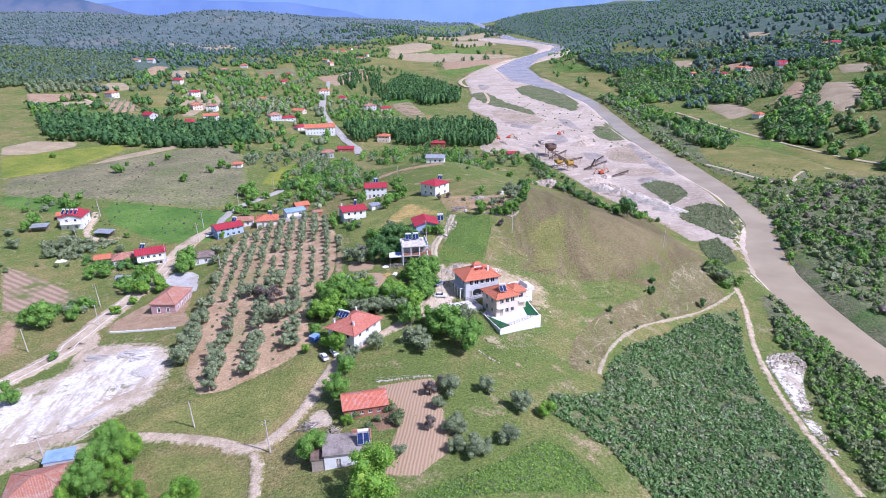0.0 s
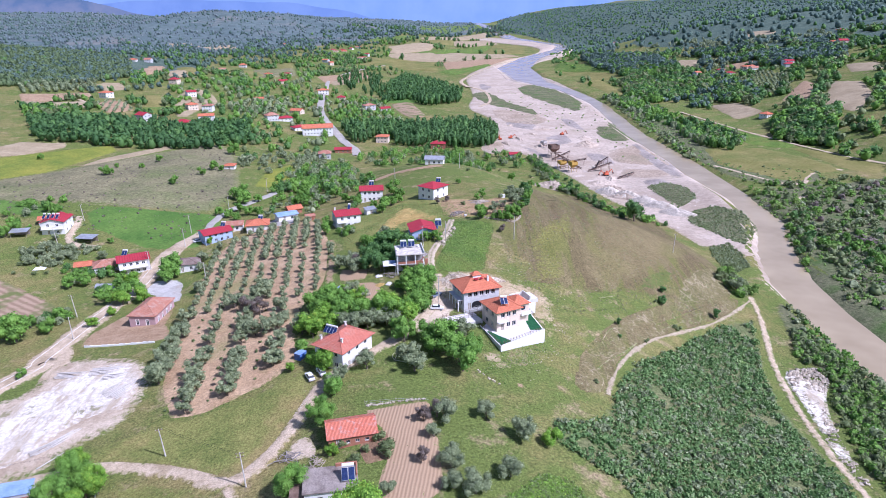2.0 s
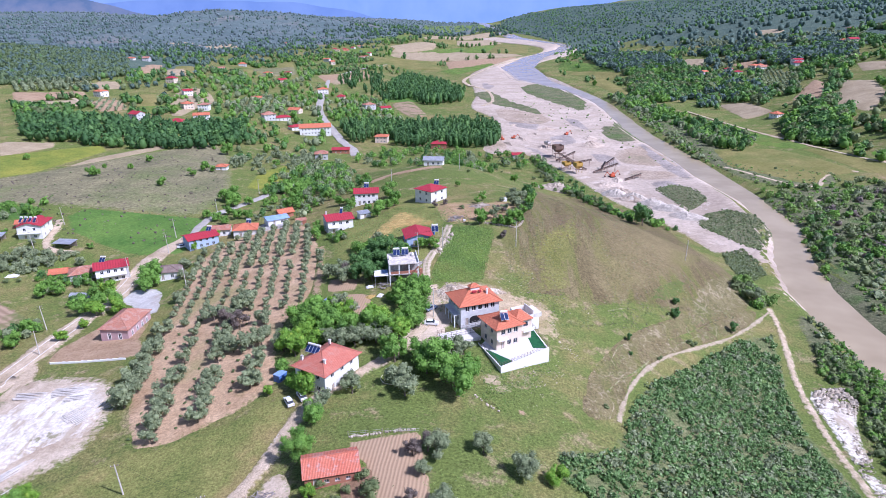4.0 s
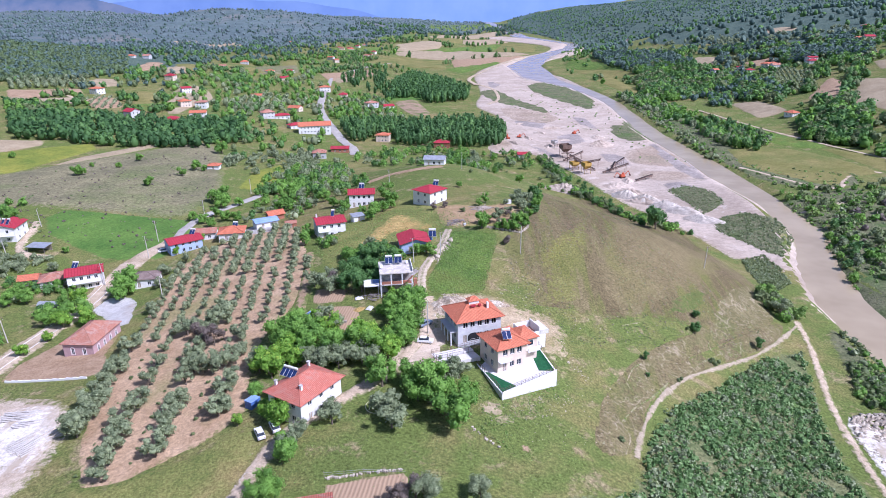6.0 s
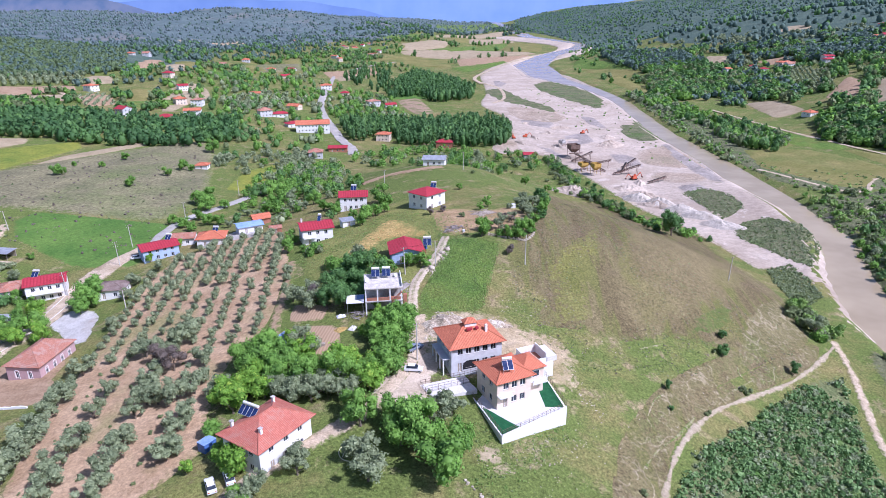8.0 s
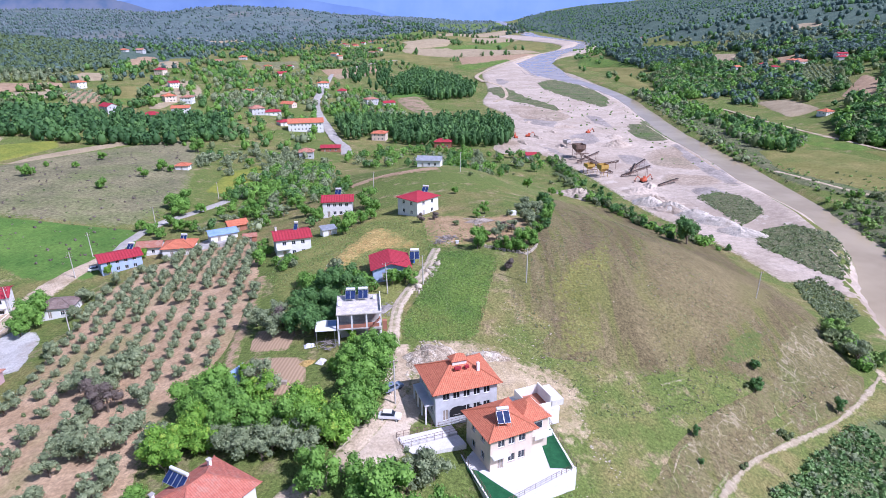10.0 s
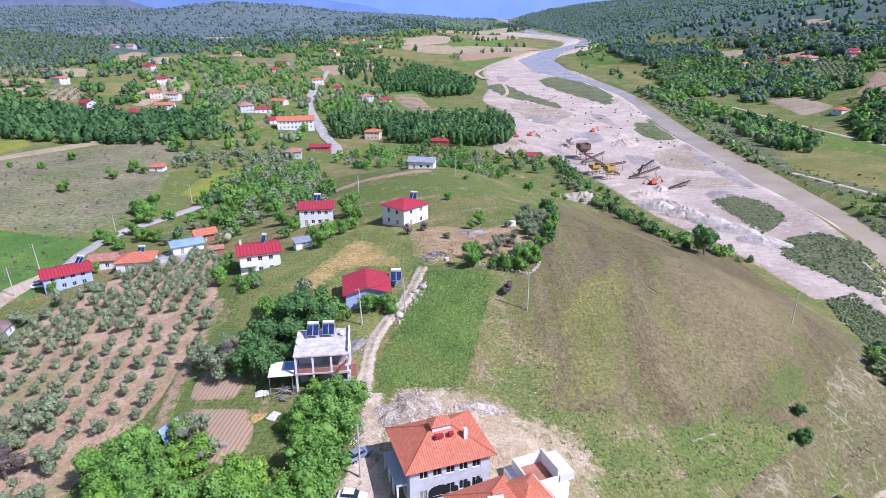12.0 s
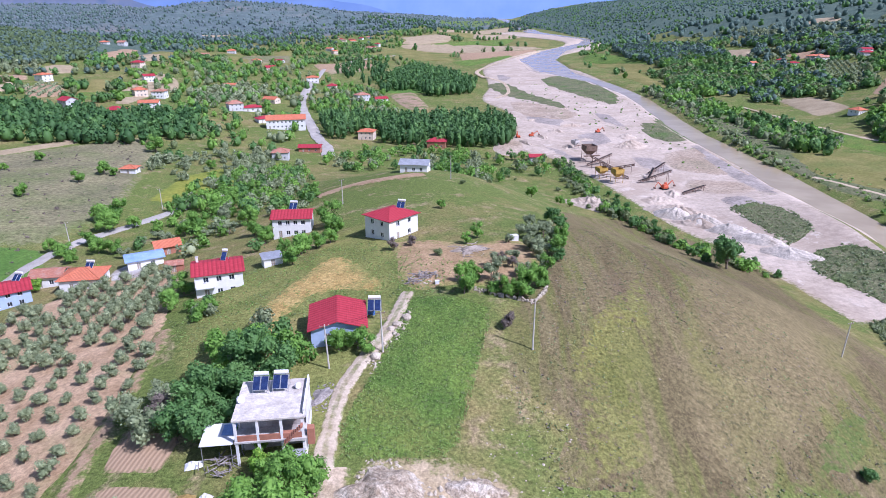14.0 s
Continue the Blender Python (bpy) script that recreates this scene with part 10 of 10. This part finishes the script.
spots = scatter([(296.0, 1230.0), (440.0, 1228.0), (564.0, 1070.0), (356.0, 675.0), (324.0, 707.0), (283.0, 806.0), (268.0, 964.0)], 360, 51, 0, True)
wood("hillside_trees", (M["leaf_pine"], M["leaf_pine"], M["leaf_dark"]), spots, np.random.default_rng(51).uniform(3.4, 6.0, len(spots)), "dark pines on the valley side", "trees", seed=51, sprays=21, spray=0.38)
spots = scatter([(245.0, 667.0), (265.0, 649.0), (263.0, 577.0), (237.0, 523.0), (221.0, 549.0), (221.0, 598.0)], 60, 52, 4)
wood("farm_trees", (M["leaf_dark"], M["leaf_dark"], M["leaf_green"], M["leaf_scrub"]), spots, np.random.default_rng(52).uniform(2.8, 4.2, len(spots)), "tall dark poplars beside a field", "poplars", seed=52, tall=2.0, sprays=70, spray=0.3)
spots = scatter([(200.0, 420.0), (242.0, 414.0), (283.0, 431.0), (299.0, 398.0), (239.0, 286.0), (177.0, 293.0), (188.0, 336.0)], 260, 53, 0)
wood("bank_trees", (M["leaf_scrub"], M["leaf_scrub"], M["leaf_green"], M["leaf_grass"]), spots, np.random.default_rng(53).uniform(1.2, 3.2, len(spots)), "bright green scrub and trees on the river bank", "trees", seed=53, sprays=60, spray=0.26, tall=0.9)
spots = scatter([(85.0, 1011.0), (157.0, 971.0), (176.0, 747.0), (179.0, 594.0), (179.0, 491.0), (146.0, 475.0), (130.0, 571.0), (99.0, 672.0), (65.0, 794.0)], 260, 54, 0)
wood("gravel_scrub", (M["leaf_scrub"], M["leaf_scrub"], M["leaf_green"], M["leaf_grass"]), spots, np.random.default_rng(54).uniform(0.5, 1.4, len(spots)), "low scrub scattered over the gravel", "scrub", seed=54, sprays=20, spray=0.4, tall=0.8)
spots = scatter([(256.0, 423.0), (226.0, 407.0), (203.0, 425.0), (199.0, 452.0), (199.0, 504.0), (198.0, 569.0), (203.0, 677.0), (237.0, 771.0), (227.0, 611.0), (210.0, 502.0), (223.0, 466.0), (262.0, 471.0), (266.0, 439.0)], 300, 55, 0)
wood("bank_scrub", (M["leaf_scrub"], M["leaf_scrub"], M["leaf_green"], M["leaf_grass"]), spots, np.random.default_rng(55).uniform(0.6, 1.6, len(spots)), "scrub on the river bank", "scrub", seed=55, sprays=24, spray=0.34, tall=0.8)
spots = scatter([(190.0, 352.0), (192.0, 371.0), (189.0, 381.0), (197.0, 387.0), (251.0, 413.0), (164.0, 273.0), (176.0, 313.0)], 420, 56, 0)
wood("bank_scrub", (M["leaf_scrub"], M["leaf_scrub"], M["leaf_green"], M["leaf_grass"]), spots, np.random.default_rng(56).uniform(0.5, 1.5, len(spots)), "dense scrub on the river bank", "scrub", seed=56, sprays=26, spray=0.28, tall=0.8)
spots = scatter([(183.0, 334.0), (205.0, 356.0), (214.0, 355.0), (166.0, 276.0)], 24, 57, 4)
wood("bank_trees", (M["leaf_green"], M["leaf_green"], M["leaf_olive"], M["leaf_dark"]), spots, np.random.default_rng(57).uniform(1.6, 3.0, len(spots)), "green trees on the river bank", "trees", seed=57, sprays=140, spray=0.24)
spots = scatter([(182.0, 309.0), (217.0, 288.0), (170.0, 217.0), (162.0, 239.0)], 300, 58, 0)
wood("bank_scrub", (M["leaf_scrub"], M["leaf_scrub"], M["leaf_green"], M["leaf_grass"]), spots, np.random.default_rng(58).uniform(0.5, 1.6, len(spots)), "dense scrub on the river bank", "scrub", seed=58, sprays=26, spray=0.28, tall=0.8)
spots = scatter([(165, 215), (172, 262), (190, 318), (204, 362), (240, 398), (310, 420), (315, 340), (250, 215), (205, 170), (172, 180)], 1500, 91, 0.8)
wood("bank_scrub", (M["leaf_scrub"], M["leaf_olive"], M["leaf_scrub"], M["leaf_grey"]), spots, np.random.default_rng(91).gamma(2.2, 0.55, len(spots)).clip(0.4, 3.4), "dense olive-grey scrub on the far river bank", "scrub", seed=91, sprays=14, spray=0.34, tall=0.85)
spots = scatter([(108, 132), (116, 160), (124, 182), (123, 205), (131, 230), (137, 228), (136, 200), (138, 172), (146, 140), (154, 112), (114, 108)], 620, 94, 0.7)
wood("bank_scrub", (M["leaf_scrub"], M["leaf_olive"], M["leaf_scrub"], M["leaf_green"]), spots, np.random.default_rng(94).gamma(2.4, 0.4, len(spots)).clip(0.35, 2.2), "dense olive-green scrub along the river", "scrub", seed=94, sprays=24, spray=0.3, tall=0.9)
ridge = smooth_line([(69, 507), (75, 450), (80, 414), (88, 390), (95, 367), (102, 353), (110, 346), (116, 335)], 2.2)
ridge = np.repeat(ridge, 2, 0)
spots = ridge + np.random.default_rng(95).normal(size=ridge.shape) * 1.9
wood("ridge_scrub", (M["leaf_dark"], M["leaf_green"], M["leaf_scrub"]), spots, np.random.default_rng(95).gamma(4.0, 0.45, len(spots)).clip(0.7, 3.0), "dark green shrubs along the edge of the slope", "scrub", seed=95, sprays=90, spray=0.24, tall=0.9)
spots = planted([(-348, 651), (-347, 678), (-324, 670), (-296, 626), (-312, 604)], 6.5, 20, 96)
wood("olive_wood", M["leaf_olive"], spots, np.random.default_rng(96).uniform(1.5, 2.2, len(spots)), "young olive orchard in rows on brown soil", "trees", seed=96, sprays=20, spray=0.4)
spots = scatter([(218, 892), (204, 709), (195, 554), (196, 500), (205, 502), (213, 605), (231, 783), (237, 926)], 480, 97, 1.0)
wood("bank_scrub", (M["leaf_scrub"], M["leaf_green"], M["leaf_olive"]), spots, np.random.default_rng(97).gamma(3.0, 0.5, len(spots)).clip(0.6, 3.2), "dense scrub along the water", "scrub", seed=97, sprays=12, spray=0.38, tall=0.9)
spots = scatter([(301, 1860), (403, 2163), (283, 1368), (220, 1098), (204, 1181)], 70, 98, 5)
wood("bank_trees", (M["leaf_dark"], M["leaf_green"], M["leaf_dark"]), spots, np.random.default_rng(98).uniform(3.0, 5.0, len(spots)), "dark trees on the river bank", "trees", seed=98, sprays=30, spray=0.36)
spots = scatter([(185.0, 309.0), (239.0, 322.0), (191.0, 248.0)], 40, 59, 4)
wood("bank_trees", (M["leaf_green"], M["leaf_green"], M["leaf_olive"], M["leaf_dark"]), spots, np.random.default_rng(59).uniform(1.4, 2.6, len(spots)), "green trees on the river bank", "trees", seed=59, sprays=120, spray=0.25)
spots = scatter([(133.0, 412.0), (147.0, 420.0), (154.0, 400.0), (152.0, 373.0), (136.0, 362.0), (135.0, 376.0)], 900, 60, 0)
wood("island_scrub", (M["leaf_scrub"], M["leaf_scrub"], M["leaf_olive"]), spots, np.random.default_rng(60).uniform(0.35, 0.9, len(spots)), "low scrub on a gravel island", "scrub", seed=60, sprays=12, spray=0.4, tall=0.7)
spots = scatter([(136.0, 354.0), (155.0, 358.0), (163.0, 344.0), (178.0, 355.0), (167.0, 329.0), (150.0, 304.0), (146.0, 310.0), (140.0, 326.0), (135.0, 336.0)], 900, 61, 0)
wood("island_scrub", (M["leaf_scrub"], M["leaf_scrub"], M["leaf_olive"]), spots, np.random.default_rng(61).uniform(0.35, 0.9, len(spots)), "low scrub on a gravel island", "scrub", seed=61, sprays=12, spray=0.4, tall=0.7)
spots = scatter([(132.0, 304.0), (143.0, 308.0), (143.0, 292.0), (138.0, 274.0), (121.0, 257.0), (124.0, 281.0)], 900, 62, 0)
wood("island_scrub", (M["leaf_scrub"], M["leaf_scrub"], M["leaf_olive"]), spots, np.random.default_rng(62).uniform(0.35, 0.9, len(spots)), "scrub beside the river", "scrub", seed=62, sprays=12, spray=0.4, tall=0.7)
spots = scatter([(132.0, 195.0), (132.0, 179.0), (132.0, 159.0), (119.0, 130.0), (105.0, 121.0), (107.0, 135.0), (115.0, 151.0)], 260, 63, 0)
wood("bank_scrub", (M["leaf_scrub"], M["leaf_scrub"], M["leaf_green"], M["leaf_grass"]), spots, np.random.default_rng(63).uniform(0.9, 2.0, len(spots)), "dense green shrubs on the river bank", "scrub", seed=63, sprays=36, spray=0.24, tall=0.9)
spots = scatter([(125.0, 213.0), (132.0, 209.0), (131.0, 176.0), (119.0, 153.0), (107.0, 135.0), (108.0, 145.0), (115.0, 168.0), (122.0, 184.0), (118.0, 197.0)], 420, 64, 0)
wood("bank_scrub", (M["leaf_scrub"], M["leaf_scrub"], M["leaf_green"], M["leaf_grass"]), spots, np.random.default_rng(64).uniform(0.7, 1.7, len(spots)), "dense green shrubs on the river bank", "scrub", seed=64, sprays=26, spray=0.24, tall=0.9)
spots = scatter([(113.0, 253.0), (124.0, 264.0), (122.0, 246.0), (125.0, 240.0), (116.0, 234.0), (112.0, 239.0)], 40, 65, 0)
wood("bank_scrub", (M["leaf_scrub"], M["leaf_scrub"], M["leaf_green"], M["leaf_grass"]), spots, np.random.default_rng(65).uniform(1.2, 2.6, len(spots)), "green shrubs above the river", "scrub", seed=65, sprays=110, spray=0.25)
spots = scatter([(229.0, 1092.0), (357.0, 1272.0), (425.0, 1185.0), (501.0, 1054.0), (565.0, 938.0), (327.0, 537.0), (349.0, 674.0), (326.0, 765.0), (303.0, 834.0), (232.0, 821.0)], 750, 66, 0, True)
wood("hillside_trees", (M["leaf_dark"], M["leaf_dark"], M["leaf_green"], M["leaf_scrub"]), spots, np.random.default_rng(66).uniform(2.6, 5.5, len(spots)), "trees scattered over the valley side", "trees", seed=66, sprays=24, spray=0.38)
spots = scatter([(303.0, 1255.0), (423.0, 1325.0), (648.0, 1079.0), (498.0, 825.0), (423.0, 962.0)], 420, 67, 0, True)
wood("hillside_trees", M["leaf_olive"], spots, np.random.default_rng(67).uniform(2.2, 4.0, len(spots)), "olive trees on the valley side", "trees", seed=67, sprays=26, spray=0.42)
spots = scatter([(4.0, 247.0), (13.0, 247.0), (20.0, 243.0), (20.0, 237.0), (17.0, 221.0), (15.0, 208.0), (12.0, 204.0), (-1.0, 204.0), (-2.0, 210.0), (1.0, 222.0), (3.0, 232.0)], 4600, 61)
wood("tall_grass", (M["leaf_grass"], M["leaf_grass"], M["leaf_scrub"]), spots, np.random.default_rng(4).uniform(0.14, 0.3, len(spots)), "tall green meadow grass", "grass", sprays=6, spray=0.42, tall=1.0, seed=4)
spots = scatter([(-6, 96), (5, 103), (14, 109), (21, 116), (27, 115), (31, 108), (34, 103), (-6, 94)], 2200, 67)
wood("tall_grass", (M["leaf_grass"], M["leaf_bright"], M["leaf_scrub"]), spots, np.random.default_rng(12).uniform(0.2, 0.5, len(spots)), "rough bright green grass", "grass", sprays=6, spray=0.42, tall=0.9, seed=14)
spots = scatter([(-70.0, 120.0), (-45.0, 115.0), (-29.0, 153.0), (12.0, 155.0), (41.0, 143.0), (31.0, 109.0), (-7.0, 96.0), (-63.0, 105.0)], 1100, 62)
wood("grass_tufts", (M["leaf_grass"], M["leaf_grass"], M["leaf_scrub"]), spots, np.random.default_rng(5).uniform(0.08, 0.22, len(spots)), "tufts of meadow grass and weeds", "grass", sprays=6, spray=0.5, tall=0.7, seed=5)
spots = scatter([(11.0, 166.0), (13.0, 166.0), (17.0, 161.0), (30.0, 172.0), (31.0, 169.0), (21.0, 154.0), (17.0, 148.0), (16.0, 145.0), (10.0, 150.0), (12.0, 155.0)], 300, 66)
wood("weeds", (M["leaf_grass"], M["leaf_scrub"], M["leaf_grass"]), spots, np.random.default_rng(9).uniform(0.12, 0.32, len(spots)), "rough green weeds below a wall", "weeds", sprays=16, spray=0.4, tall=0.7, seed=10)
spots = scatter([(34.0, 263.0), (69.0, 354.0), (77.0, 286.0), (86.0, 247.0), (104.0, 238.0), (103.0, 219.0), (63.0, 199.0), (35.0, 189.0), (27.0, 199.0), (22.0, 221.0)], 6500, 63)
spots = spots[np.array([noise.noise(Vector((a * 0.06, b * 0.02, 9))) > -0.25 for a, b in spots])]
wood("slope_tufts", (M["leaf_scrub"], M["leaf_grey"], M["leaf_spur"]), spots, np.random.default_rng(6).uniform(0.14, 0.36, len(spots)), "dry tussocks on the hillside", "grass", sprays=5, spray=0.5, tall=0.6, seed=6)
spots = scatter([(-44.0, 248.0), (-37.0, 271.0), (-26.0, 282.0), (-8.0, 284.0), (14.0, 263.0), (10.0, 244.0), (1.0, 248.0), (-12.0, 244.0), (-21.0, 233.0), (-33.0, 231.0)], 2200, 65)
wood("hill_tufts", (M["leaf_grass"], M["leaf_grass"], M["leaf_scrub"]), spots, np.random.default_rng(8).uniform(0.14, 0.4, len(spots)), "rough grass tussocks on the hilltop", "grass", sprays=6, spray=0.45, tall=0.7, seed=8)
spots = scatter([(-250.0, 345.0), (-225.0, 394.0), (-177.0, 487.0), (-137.0, 425.0), (-112.0, 339.0), (-105.0, 272.0), (-162.0, 284.0), (-225.0, 308.0)], 420, 64)
wood("pasture_bushes", (M["leaf_scrub"], M["leaf_grey"], M["leaf_grey"]), spots, np.random.default_rng(7).uniform(0.3, 0.9, len(spots)), "low dry bushes on the pasture", "scrub", sprays=10, spray=0.45, tall=0.7, seed=7)

PLANTING = [(49.0, 160.0), (59.0, 175.0), (76.0, 191.0), (97.0, 209.0), (111.0, 216.0), (111.0, 212.0), (103.0, 190.0), (97.0, 166.0), (98.0, 138.0), (95.0, 118.0), (45.0, 103.0), (37.0, 119.0), (26.0, 126.0), (26.0, 134.0), (37.0, 137.0), (44.0, 147.0)]
spots = scatter(PLANTING, 2900, 77, 0.75)
spots = spots[np.array([noise.noise(Vector((a * 0.09, b * 0.09, 3))) > -0.46 for a, b in spots])]
wood("plantation", (M["leaf_crop"], M["leaf_crop"], M["leaf_crop"], M["leaf_olive"]), spots, np.random.default_rng(3).uniform(0.55, 1.45, len(spots)), "rows of leafy grey-green plantation bushes", "plantation", sprays=20, spray=0.33, tall=0.85, seed=9, heart=0.42)
